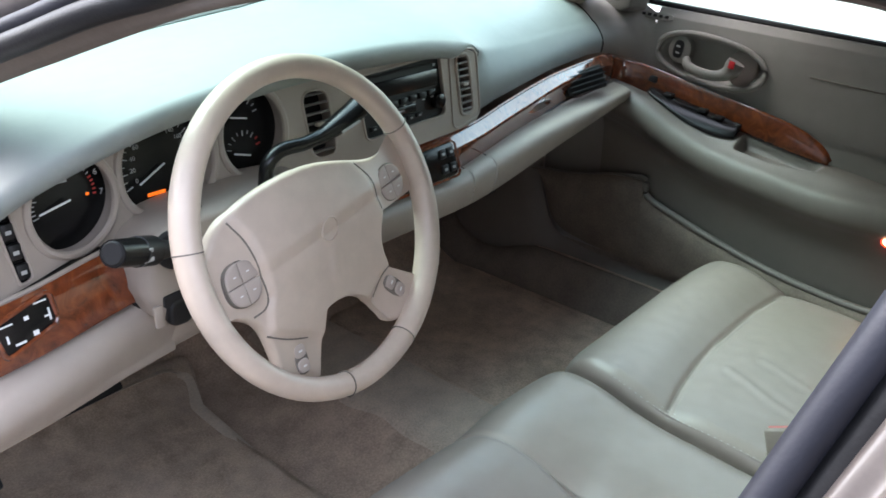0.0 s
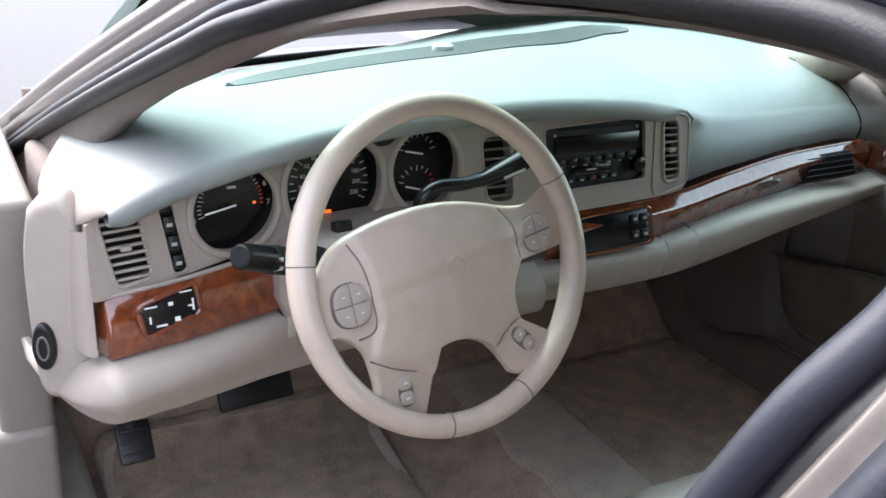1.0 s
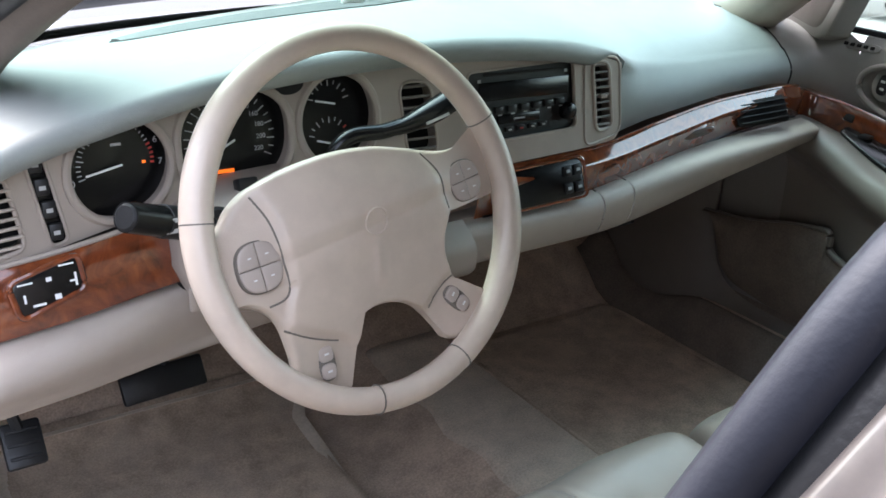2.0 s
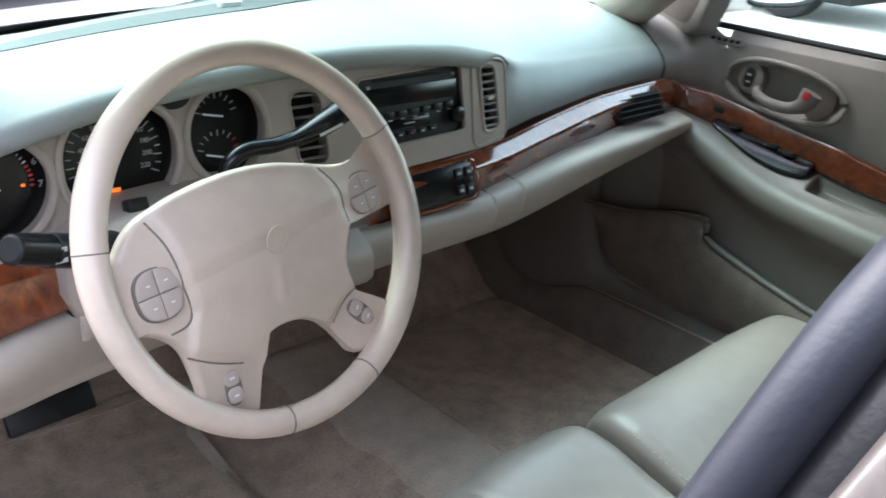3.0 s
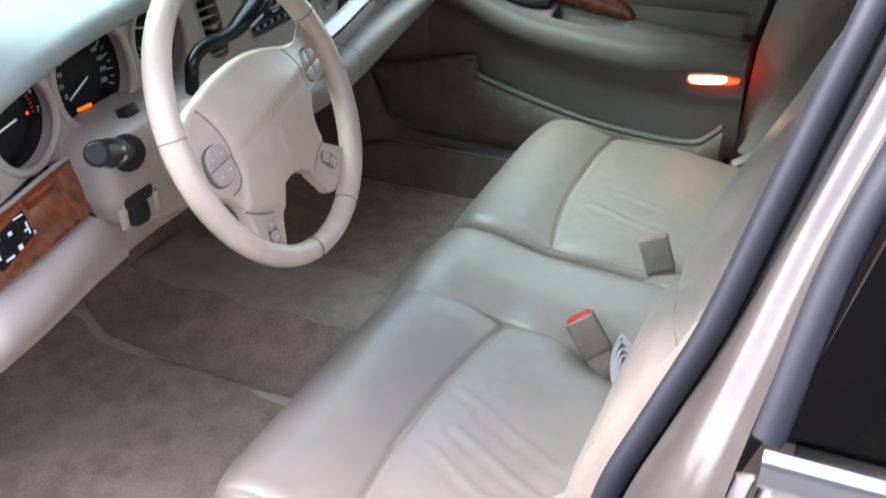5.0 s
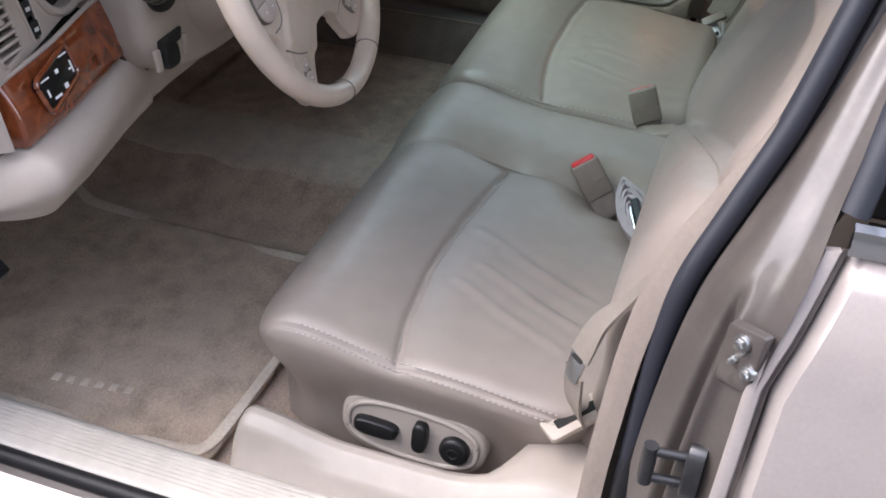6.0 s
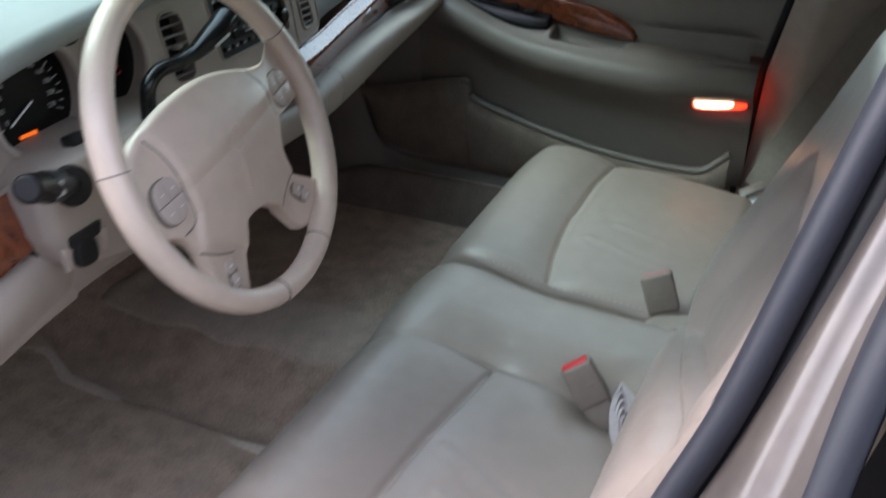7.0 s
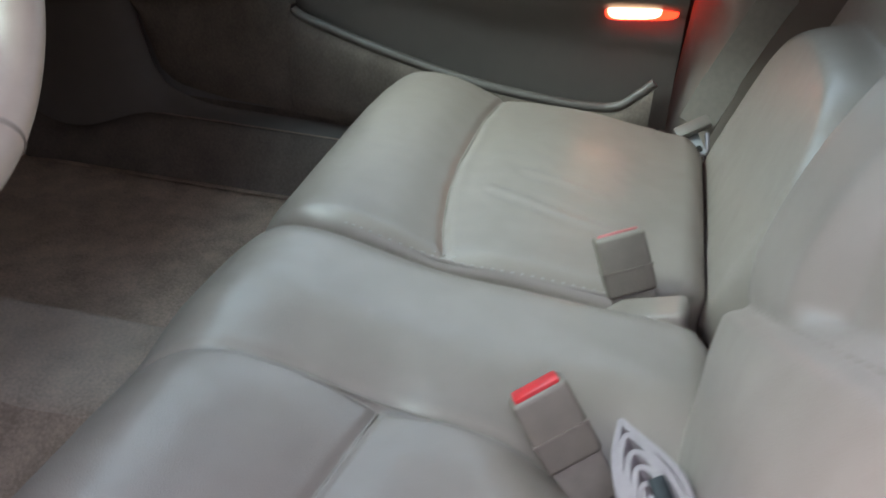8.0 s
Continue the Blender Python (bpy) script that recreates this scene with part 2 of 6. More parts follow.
def part(name, bm, material, parent=None, label="", smooth=True, angle=38):
    """One bmesh as ONE mesh object, under a thing or a part, in world places."""
    bmesh.ops.recalc_face_normals(bm, faces=bm.faces)
    me = bpy.data.meshes.new(name)
    bm.to_mesh(me)
    bm.free()
    me.materials.append(material)
    ob = new(name, me)
    if parent is not None:
        ob.parent = parent
        if parent.type == "EMPTY":
            ob.matrix_parent_inverse = Matrix.Translation(parent.location).inverted()
    if label:
        tagged(ob, label)
    return finish(ob, smooth, angle)


def thing(name, at, label, category, group="", kind=""):
    ob = new(name)
    ob.location = at
    ob.empty_display_size = 0.05
    return tagged(ob, label, category, group, kind)


def solid(ob, t, offset=-1.0):
    m = ob.modifiers.new("thick", "SOLIDIFY")
    m.thickness, m.offset = t, offset
    return ob


def cr(pts, n=8, closed=False):
    """A smooth curve through a few points."""
    p = [Vector(q) for q in pts]
    k, out = len(p), []
    for i in range(k if closed else k - 1):
        a = p[(i - 1) % k] if closed or i else 2 * p[0] - p[1]
        b, c = p[i], p[(i + 1) % k]
        d = p[(i + 2) % k] if closed or i + 2 < k else 2 * p[k - 1] - p[k - 2]
        for j in range(n):
            t = j / n
            out.append(0.5 * (2 * b + (c - a) * t + (2 * a - 5 * b + 4 * c - d) * t * t + (3 * b - 3 * c + d - a) * t ** 3))
    if not closed:
        out.append(p[-1].copy())
    return out


def along(curve, s):
    """The point at the fraction s of a list of points."""
    f = max(0.0, min(1.0, s)) * (len(curve) - 1)
    i = min(int(f), len(curve) - 2)
    return curve[i].lerp(curve[i + 1], f - i)


def lin(x, xs, ys):
    return float(np.interp(x, xs, ys))


def sm(x, xs, ys):
    """Smooth interpolation through rising xs."""
    n = len(xs)
    if x <= xs[0]:
        return float(ys[0])
    if x >= xs[-1]:
        return float(ys[-1])
    i = max(k for k in range(n - 1) if xs[k] <= x)
    h = xs[i + 1] - xs[i]

    def slope(k):
        if k in (0, n - 1):
            a = min(k, n - 2)
            return (ys[a + 1] - ys[a]) / (xs[a + 1] - xs[a])
        p, q = (ys[k] - ys[k - 1]) / (xs[k] - xs[k - 1]), (ys[k + 1] - ys[k]) / (xs[k + 1] - xs[k])
        return 0.0 if p * q <= 0 else 2 * p * q / (p + q)
    t, m0, m1 = (x - xs[i]) / h, slope(i) * h, slope(i + 1) * h
    return float((2 * t ** 3 - 3 * t * t + 1) * ys[i] + (t ** 3 - 2 * t * t + t) * m0 + (3 * t * t - 2 * t ** 3) * ys[i + 1] + (t ** 3 - t * t) * m1)


def sheet(fn, nu, nv, bm=None, close_u=False):
    """A grid over u, v in 0..1 laid at fn(u, v)."""
    bm = bm or bmesh.new()
    rows = [[bm.verts.new(fn(i / nu, j / nv)) for j in range(nv + 1)] for i in range(nu if close_u else nu + 1)]
    for i in range(nu):
        a, b = rows[i], rows[(i + 1) % len(rows)]
        for j in range(nv):
            bm.faces.new((a[j], b[j], b[j + 1], a[j + 1]))
    return bm


def sweep(path, profile, side, closed=False, cap=True, bm=None, shut=True):
    """A profile of (across, out) pairs carried along a path; side(i) gives the two axes there."""
    bm = bm or bmesh.new()
    rings = []
    for i, p in enumerate(path):
        a, b = side(i)
        rings.append([bm.verts.new(p + a * x + b * y) for x, y in (profile(i) if callable(profile) else profile)])
    n, k = len(rings), len(rings[0])
    for i in range(n if closed else n - 1):
        r, s = rings[i], rings[(i + 1) % n]
        for j in range(k if shut else k - 1):
            bm.faces.new((r[j], s[j], s[(j + 1) % k], r[(j + 1) % k]))
    if cap and shut and not closed:
        bm.faces.new(rings[0][::-1])
        bm.faces.new(rings[-1])
    return bm


def tube(path, radius, seg=10, closed=False, bm=None, up=(0.0, 0.3, 1.0), flat=1.0):
    """A round or flattened rod along a path; radius may be a function of 0..1."""
    path = [Vector(p) for p in path]
    n = len(path)
    up = Vector(up).normalized()
    bm = bm or bmesh.new()
    rings = []
    for i, p in enumerate(path):
        a = path[(i + 1) % n] if closed or i + 1 < n else p
        b = path[i - 1] if closed or i else p
        d = (a - b).normalized()
        u = d.cross(up).normalized()
        w = u.cross(d)
        r = radius(i / max(1, n - 1)) if callable(radius) else radius
        rings.append([bm.verts.new(p + u * (r * math.cos(2 * math.pi * j / seg)) + w * (r * flat * math.sin(2 * math.pi * j / seg))) for j in range(seg)])
    for i in range(n if closed else n - 1):
        r, s = rings[i], rings[(i + 1) % n]
        for j in range(seg):
            bm.faces.new((r[j], s[j], s[(j + 1) % seg], r[(j + 1) % seg]))
    if not closed:
        bm.faces.new(rings[0][::-1])
        bm.faces.new(rings[-1])
    return bm


def frame3(n, right):
    n = Vector(n).normalized()
    r = Vector(right)
    r = (r - n * r.dot(n)).normalized()
    return r, n.cross(r), n


def block(c, size, axes=None, r=0.004, seg=2, bm=None, taper=1.0):
    """A box with rounded edges; axes: its right, up and front. taper: how the front face shrinks."""
    r0, u0, n0 = axes or (Vector((1, 0, 0)), Vector((0, 0, 1)), Vector((0, -1, 0)))
    own = bmesh.new()
    bmesh.ops.create_cube(own, size=1.0)
    for v in own.verts:
        k = taper if v.co.z > 0 else 1.0
        v.co = Vector((v.co.x * size[0] * k, v.co.y * size[1] * k, v.co.z * size[2]))
    if r:
        bmesh.ops.bevel(own, geom=own.edges[:], offset=min(r, 0.45 * min(size)), segments=seg, profile=0.5, affect="EDGES")
    c = Vector(c)
    for v in own.verts:
        v.co = c + r0 * v.co.x + u0 * v.co.y + n0 * v.co.z
    if bm is None:
        return own
    me = bpy.data.meshes.new("tmp")
    own.to_mesh(me)
    own.free()
    bm.from_mesh(me)
    bpy.data.meshes.remove(me)
    return bm


def slab(outline, c, axes, depth, r=0.0, bm=None, dome=0.0, seg=2):
    """A flat piece with a given outline (pairs across, up), its front at c + axes' front, rounded in front by r."""
    r0, u0, n0 = axes
    c = Vector(c)
    bm = bm or bmesh.new()
    k = len(outline)
    mx, my = sum(p[0] for p in outline) / k, sum(p[1] for p in outline) / k
    span = max(max(abs(p[0] - mx) for p in outline), max(abs(p[1] - my) for p in outline))
    rings = []

    def ring(shrink, h):
        f = 1 - shrink / span
        return [bm.verts.new(c + r0 * (mx + (x - mx) * f) + u0 * (my + (y - my) * f) + n0 * h) for x, y in outline]
    rings.append(ring(0, -depth))
    rings.append(ring(0, -r))
    if r:
        for i in range(1, seg + 1):
            a = i / seg * math.pi / 2
            rings.append(ring(r * (1 - math.cos(a)), -r + r * math.sin(a)))
    if dome:
        for i in range(1, 5):
            rings.append(ring(span * i / 5, dome * math.sin(i / 5 * math.pi / 2)))
    for a, b in zip(rings, rings[1:]):
        for j in range(k):
            bm.faces.new((a[j], a[(j + 1) % k], b[(j + 1) % k], b[j]))
    bm.faces.new(rings[-1])
    bm.faces.new(rings[0][::-1])
    return bm


def oval(cx, cy, rx, ry, n=40, power=2.0):
    out = []
    for i in range(n):
        a = 2 * math.pi * i / n
        c, s = math.cos(a), math.sin(a)
        out.append((cx + rx * math.copysign(abs(c) ** (2 / power), c), cy + ry * math.copysign(abs(s) ** (2 / power), s)))
    return out


def rounded(c, n=5, r=0.25):
    """A quadrilateral with rounded corners, as pairs."""
    out = []
    for i in range(4):
        p, a, b = Vector((*c[i], 0)), Vector((*c[i - 1], 0)), Vector((*c[(i + 1) % 4], 0))
        k = r * min((a - p).length, (b - p).length)
        s, e = p + (a - p).normalized() * k, p + (b - p).normalized() * k
        for j in range(n + 1):
            t = j / n
            q = s * (1 - t) ** 2 + p * 2 * t * (1 - t) + e * t * t
            out.append((q.x, q.y))
    return out


def plate(outline, holes, lay, depth):
    """A panel with holes: pairs are laid out by lay(x, y, back); walls run back by depth."""
    bm = bmesh.new()
    edges, loops = [], []
    for loop in (outline, *holes):
        vs = [bm.verts.new((x, y, 0)) for x, y in loop]
        loops.append(vs)
        edges += [bm.edges.new((vs[i], vs[(i + 1) % len(vs)])) for i in range(len(vs))]
    bmesh.ops.triangle_fill(bm, use_beauty=True, use_dissolve=False, edges=edges)
    for vs in loops:
        back = [bm.verts.new((v.co.x, v.co.y, 1)) for v in vs]
        for i in range(len(vs)):
            bm.faces.new((vs[i], vs[(i + 1) % len(vs)], back[(i + 1) % len(vs)], back[i]))
    for v in bm.verts:
        v.co = lay(v.co.x, v.co.y, v.co.z * depth)
    return bm


def ring_bead(outline, lay, r, lift=0.0, seg=8):
    """A rounded bead that runs round an outline on a panel."""
    pts = [lay(x, y, -lift) for x, y in outline]
    return tube(pts, r, seg=seg, closed=True, up=(0, 1, 0.2))


def words(text, size, c, axes, material, parent, name="lettering", depth=0.0004):
    """Raised print with the built-in font, centred at c."""
    cu = bpy.data.curves.new(name, "FONT")
    cu.body, cu.size, cu.align_x, cu.align_y, cu.extrude = text, size, "CENTER", "CENTER", depth
    tmp = bpy.data.objects.new(name, cu)
    scene.collection.objects.link(tmp)
    me = bpy.data.meshes.new_from_object(tmp.evaluated_get(bpy.context.evaluated_depsgraph_get()))
    bpy.data.objects.remove(tmp)
    r0, u0, n0 = axes
    for v in me.vertices:
        v.co = Vector(c) + r0 * v.co.x + u0 * v.co.y + n0 * v.co.z
    me.materials.clear()
    me.materials.append(material)
    ob = new(name, me)
    ob.parent = parent
    if parent.type == "EMPTY":
        ob.matrix_parent_inverse = Matrix.Translation(parent.location).inverted()
    return ob


def smooth01(t):
    t = max(0.0, min(1.0, t))
    return t * t * (3 - 2 * t)


FACE = frame3((0, -1, 0.12), (1, 0, 0))


# ---- the ground and what lies outside ----
bm = bmesh.new()
bmesh.ops.create_grid(bm, x_segments=40, y_segments=40, size=400)
ground = tagged(part("ground", bm, LOT, smooth=False), "pale weathered concrete lot, dark asphalt tone added near the car to cut bounce", "ground", kind="structure")


# Unseen wall added to hold back low sky light from the driver's side.
bw = part("wall_light_block", block((-4.6, -1.0, 1.6), (0.3, 3.2, 24.0), r=0.0), WALLM)
tagged(bw, "added unseen dark wall that blocks low light beside the car", "building wall", kind="structure")


# ---- the car's shell ----
def xo(z):
    """The slant of the door opening's plane."""
    return -0.72 + 0.35 * (z - 0.8) if z > 0.8 else -0.72 - 0.1 * (0.8 - z)


RIM = [(1.2, 0.67), (0.96, 0.79), (0.62, 0.943), (0.38, 1.044), (0.2, 1.114), (0.06, 1.165), (-0.07, 1.205), (-0.22, 1.235), (-0.36, 1.253), (-0.48, 1.263),
       (-0.56, 1.262), (-0.597, 1.245), (-0.612, 1.205), (-0.602, 1.154), (-0.582, 1.08), (-0.566, 1.02), (-0.546, 0.948), (-0.521, 0.885), (-0.496, 0.82),
       (-0.481, 0.74), (-0.472, 0.62), (-0.466, 0.52), (-0.44, 0.44), (-0.36, 0.405), (0.0, 0.4), (0.3, 0.4), (0.6, 0.4), (1.0, 0.42), (1.2, 0.5)]
def rim_at(y, z):
    """The doorway's edge; its rear upper corner leans farther in."""
    k = 1 + 0.055 * smooth01((z - 1.14) / 0.1) * smooth01((-0.05 - y) / 0.3) - 0.016 * smooth01((-0.4 - y) / 0.1) * smooth01((z - 0.8) / 0.2)
    return Vector((-1.09, -0.6, 1.33)).lerp(Vector((xo(z), y, z)), k)


RIM3 = cr([rim_at(y, z) for y, z in RIM], 6, closed=True)
OUT = Vector((-1, 0, 0.3)).normalized()


def rim_side(i):
    t = (RIM3[(i + 1) % len(RIM3)] - RIM3[i - 1]).normalized()
    a = t.cross(OUT).normalized()
    if a.dot(RIM3[i] - Vector((-0.7, 0.1, 0.8))) < 0:
        a = -a
    return a, OUT


def round_profile(ca, cb, ra, rb, n=10):
    return [(ca + ra * math.cos(2 * math.pi * k / n), cb + rb * math.sin(2 * math.pi * k / n)) for k in range(n)]


body = thing("car_body", (-0.3, -0.2, 0.3), "champagne painted sedan body around the open driver doorway", "car body", kind="structure")


def lean(i):
    """How far the upper front of the opening stands in and out from the plane of the doorway."""
    p = RIM3[i]
    if p.z < 0.6 or p.y < -0.2:
        return 0.0, 0.0, 0.0
    k = smooth01((p.y + 0.2) / 0.25)
    return lin(p.y, (-0.2, -0.05, 0.08, 0.3, 0.6, 0.8), (0.0, -0.026, -0.036, -0.043, -0.048, -0.054)), 0.025 * k, k


def led(wide, slim):
    """A profile that turns from its wide form over the roof to its slim form down the windscreen pillar."""
    def at(i):
        s, up, k = lean(i)
        return [(a + (c - a) * k + s, b + (d - b) * k + up) for (a, b), (c, d) in zip(wide, slim)]
    return at


bulb = round_profile(0.012, 0.0, 0.011, 0.012)


def post(i):
    """One where the opening's edge runs down the rear pillar, nought elsewhere."""
    p = RIM3[i]
    return smooth01((-0.44 - p.y) / 0.06) * smooth01((1.262 - p.z) / 0.06) * smooth01((p.z - 0.46) / 0.1)


def blend(prof, other):
    def at(i):
        k = post(i)
        return [(a + (c - a) * k, b + (d - b) * k) for (a, b), (c, d) in zip(prof(i), other)]
    return at


part("door_seal", sweep(RIM3, blend(led(bulb, bulb), round_profile(0.0255, -0.012, 0.0115, 0.009)), rim_side, closed=True), RUBBER, body, "black bulb rubber seal round the doorway", angle=75)
part("grey_seal", sweep(RIM3, blend(led([(0.02, -0.012), (0.0225, -0.005), (0.026, -0.001), (0.033, 0.0), (0.037, -0.004), (0.037, -0.012)], [(0.02, -0.012), (0.023, -0.003), (0.027, 0.002), (0.036, 0.003), (0.04, -0.004), (0.04, -0.012)]), [(-0.004, -0.014), (-0.003, -0.004), (0.002, 0.003), (0.009, 0.004), (0.0155, 0.0), (0.0175, -0.014)]), rim_side, closed=True), SEALG, body, "grey edge seal", angle=75)
part("door_frame", sweep(RIM3, blend(led([(0.035, -0.014), (0.043, -0.006), (0.058, -0.001), (0.078, -0.003), (0.095, -0.015), (0.1, -0.02), (0.105, -0.05)], [(0.038, -0.014), (0.041, -0.006), (0.046, -0.001), (0.052, 0.002), (0.058, 0.002), (0.064, 0.0), (0.068, -0.02)]), [(0.035, -0.022), (0.0365, -0.012), (0.041, -0.0085), (0.052, -0.006), (0.06, 0.002), (0.069, 0.002), (0.075, -0.008)]), rim_side, closed=True, shut=False), SHADEPAINT, body, "champagne painted door frame flange", angle=75)
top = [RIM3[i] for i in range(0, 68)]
# Roof rail takes the darkened copy of the body paint, shade in its colour.
part("roof_side", sweep(top, led([(0.1, -0.018), (0.112, 0.004), (0.135, 0.012), (0.155, 0.0), (0.175, -0.04), (0.185, -0.11)], [(0.062, -0.004), (0.068, 0.004), (0.08, 0.006), (0.09, 0.0), (0.096, -0.02), (0.098, -0.07)]), lambda i: rim_side(i), cap=False, shut=False), SHADEPAINT, body, "champagne painted roof rail and windscreen pillar", angle=75)


def trim_profile(i):
    p = RIM3[i]
    w = lin(p.y, (-0.45, -0.3, -0.1, 0.0, 0.1, 0.2, 0.35, 0.5, 0.8), (-0.004, 0.006, 0.024, 0.033, 0.039, 0.042, 0.058, 0.1, 0.15))
    d = lin(p.y, (-0.6, -0.35, 0.2), (0.012, 0.015, 0.03))
    if p.y > -0.3:
        s = lean(i)[0] + 0.004
        return [(s, lean(i)[1] - 0.004), (0.5 * (s - w) + 0.004, 0.5 * lean(i)[1]), (-w + 0.003, 0.004), (-w, -0.004), (-w + 0.003, -0.012), (-w + 0.02, -d), (-w + 0.07, -d - 0.02)]
    if p.z < 1.05 and p.y < -0.3:
        k = smooth01((1.05 - p.z) / 0.25)
        w, d = -0.004 + 0.026 * k, 0.012 + 0.038 * k
    g = 0.001 * post(i)
    return [(a + g, b) for a, b in (lambda w, d: [(0.0, -0.004), (-0.5 * w, -0.1 * d - 0.004), (-w, -0.35 * d), (-0.9 * w, -0.7 * d), (0.3 * w, -d), (0.02 + w, -1.15 * d), (0.07, -1.2 * d - 0.01)])(w, d)]


part("pillar_trim", sweep(RIM3[0:132], trim_profile, rim_side, cap=False, shut=False), HEADL, body, "taupe moulded pillar trim", angle=75)

# roof and headliner
def roof_fn(lift):
    def f(u, v):
        x, y = -0.53 + 1.08 * u, 0.1 - 1.9 * v
        return Vector((x, y, 1.36 + lift - 0.07 * (abs(x) / 0.6) ** 3 - 0.05 * max(0, v - 0.7) / 0.3 - 0.03 * max(0, 0.15 - v) / 0.15))
    return f


tagged(solid(part("ceiling", sheet(roof_fn(-0.01), 16, 16), HEADL), 0.012), "taupe fabric headliner", "ceiling", kind="structure")
tagged(solid(part("roof", sheet(roof_fn(0.05), 16, 16), PAINT), 0.01), "champagne painted roof skin", "roof", kind="structure")

# windscreen with its frame
WB = cr([(-0.655, 0.69, 0.94), (-0.57, 0.75, 0.965), (-0.45, 0.8, 0.985), (0, 0.87, 1.0), (0.45, 0.84, 1.0), (0.76, 0.66, 0.99)], 8)
WT = cr([(-0.57, 0.02, 1.285), (-0.3, 0.09, 1.325), (0, 0.11, 1.335), (0.3, 0.09, 1.325), (0.57, 0.02, 1.285)], 8)


def screen(u, v):
    p = along(WB, u).lerp(along(WT, u), v)
    return p + Vector((0, 0.02, 0.03)) * math.sin(math.pi * v)


windscreen = thing("windscreen", (0, 0.87, 1.0), "curved green-tinted windscreen with a black lower band", "windscreen", kind="structure")
part("pane", sheet(screen, 24, 12), GLASS, windscreen, "green-tinted glass")
solid(part("black_band", sheet(lambda u, v: screen(u, 0.085 * v) + Vector((0, 0.004, 0.003)), 24, 2), RUBBER, windscreen, "black ceramic band"), 0.003)
solid(part("header_trim", sheet(lambda u, v: along(WT, u) + Vector((0, 0.02 - 0.16 * v, -0.012 + 0.03 * v)), 24, 2), HEADL, windscreen, "taupe header trim"), 0.02)
WL = cr([(0.77, 0.62, 0.955), (0.705, 0.47, 0.985), (0.672, 0.39, 1.02), (0.66, 0.3, 1.085), (0.63, 0.17, 1.18), (0.57, 0.02, 1.285)], 8)
part("pillar_cover", tube(WL, lambda t: 0.052 - 0.017 * smooth01(t * 1.3), seg=20), TRIM, windscreen, "taupe windscreen pillar cover")

# floor, toe board, firewall, tunnel
def floor_z(x, y):
    """Flat footwells either side of a low hump, rising to the toe board."""
    z = 0.312 + 0.05 * smooth01((x + 0.13) / 0.17) * (1 - 0.55 * smooth01((x - 0.164) / 0.014))
    if y > 0.56:
        z += 0.75 * (smooth01((y - 0.56) / 0.14) * 0.05 + max(0.0, y - 0.64))
    return z


def floor_fn(u, v):
    x, y = -0.69 + 1.4 * u, 0.95 - 2.52 * v
    z = floor_z(x, y)
    west, east = max(0.0, -x - 0.64) / 0.06, max(0.0, x - 0.612) / 0.07
    return Vector((x, y, z + 0.05 * min(1.0, west) ** 2 + 0.085 * smooth01(east) * (1 - 0.5 * smooth01((y - 0.4) / 0.15))))


tagged(solid(part("floor", sheet(floor_fn, 210, 90), CARPET), 0.02, -1.0), "worn brown carpet over the car floor", "carpet", kind="structure")
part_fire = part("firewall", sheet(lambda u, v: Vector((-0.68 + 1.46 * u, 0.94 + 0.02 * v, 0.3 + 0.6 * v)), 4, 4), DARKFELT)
tagged(solid(part_fire, 0.02), "carpeted bulkhead behind the dashboard, footwell shade put into its dark colour", "bulkhead", kind="structure")

# Same carpet as the floor; a darker overlay paints in the sill's shade.
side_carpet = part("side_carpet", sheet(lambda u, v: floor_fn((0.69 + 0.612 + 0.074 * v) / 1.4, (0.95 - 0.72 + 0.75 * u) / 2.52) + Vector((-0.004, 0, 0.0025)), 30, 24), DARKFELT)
tagged(solid(side_carpet, 0.002), "carpet turned up against the passenger sill, its shade put into the colour", "carpet", kind="structure")

# pale strip over the hump between the footwells, sheen put into its colour
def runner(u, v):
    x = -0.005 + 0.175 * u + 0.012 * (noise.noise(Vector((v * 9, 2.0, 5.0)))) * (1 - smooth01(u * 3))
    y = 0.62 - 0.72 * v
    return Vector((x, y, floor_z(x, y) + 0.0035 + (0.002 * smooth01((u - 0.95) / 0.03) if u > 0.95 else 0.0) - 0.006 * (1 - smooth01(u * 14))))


hump = solid(part("hump_sheen", sheet(runner, 50, 40), SHEENPILE), 0.004)
tagged(hump, "carpet over the floor hump, windscreen sheen put into its pale colour", "carpet", kind="structure")

# sill with ribbed scuff plate
sill = thing("door_sill", (-0.72, 0.2, 0.4), "beige plastic door sill with fine ribs", "door sill", kind="structure")


def cr2(pts, n):
    return [(p.x, p.y) for p in cr([(a, b, 0) for a, b in pts], n)]


SILLP = [Vector((a, b, 0)) for a, b in cr2([(-0.672, 0.32), (-0.678, 0.375), (-0.69, 0.396), (-0.71, 0.4015), (-0.745, 0.4), (-0.757, 0.396), (-0.76, 0.37)], 6)]


def sill_fn(u, v):
    y = 0.85 - 1.42 * u
    p = along(SILLP, v)
    return Vector((p.x, y, p.y + 0.02 * smooth01((y - 0.35) / 0.4)))


part("scuff_plate", sheet(sill_fn, 30, 36), SCUFF, sill)
for k in range(7):
    x = -0.702 - 0.0062 * k
    bm = tube([(x, 0.5 - 0.95 * i / 10, 0.4022) for i in range(11)], 0.0015, seg=6)
    part("rib", bm, SCUFF, sill)
part("rocker", sheet(lambda u, v: Vector((lin(v, (0, 0.2, 0.6, 1), (-0.785, -0.83, -0.86, -0.82)), 0.95 - 2.9 * u, lin(v, (0, 0.2, 0.6, 1), (0.385, 0.37, 0.3, 0.18)))), 10, 8), PAINT, sill, "champagne painted rocker panel")
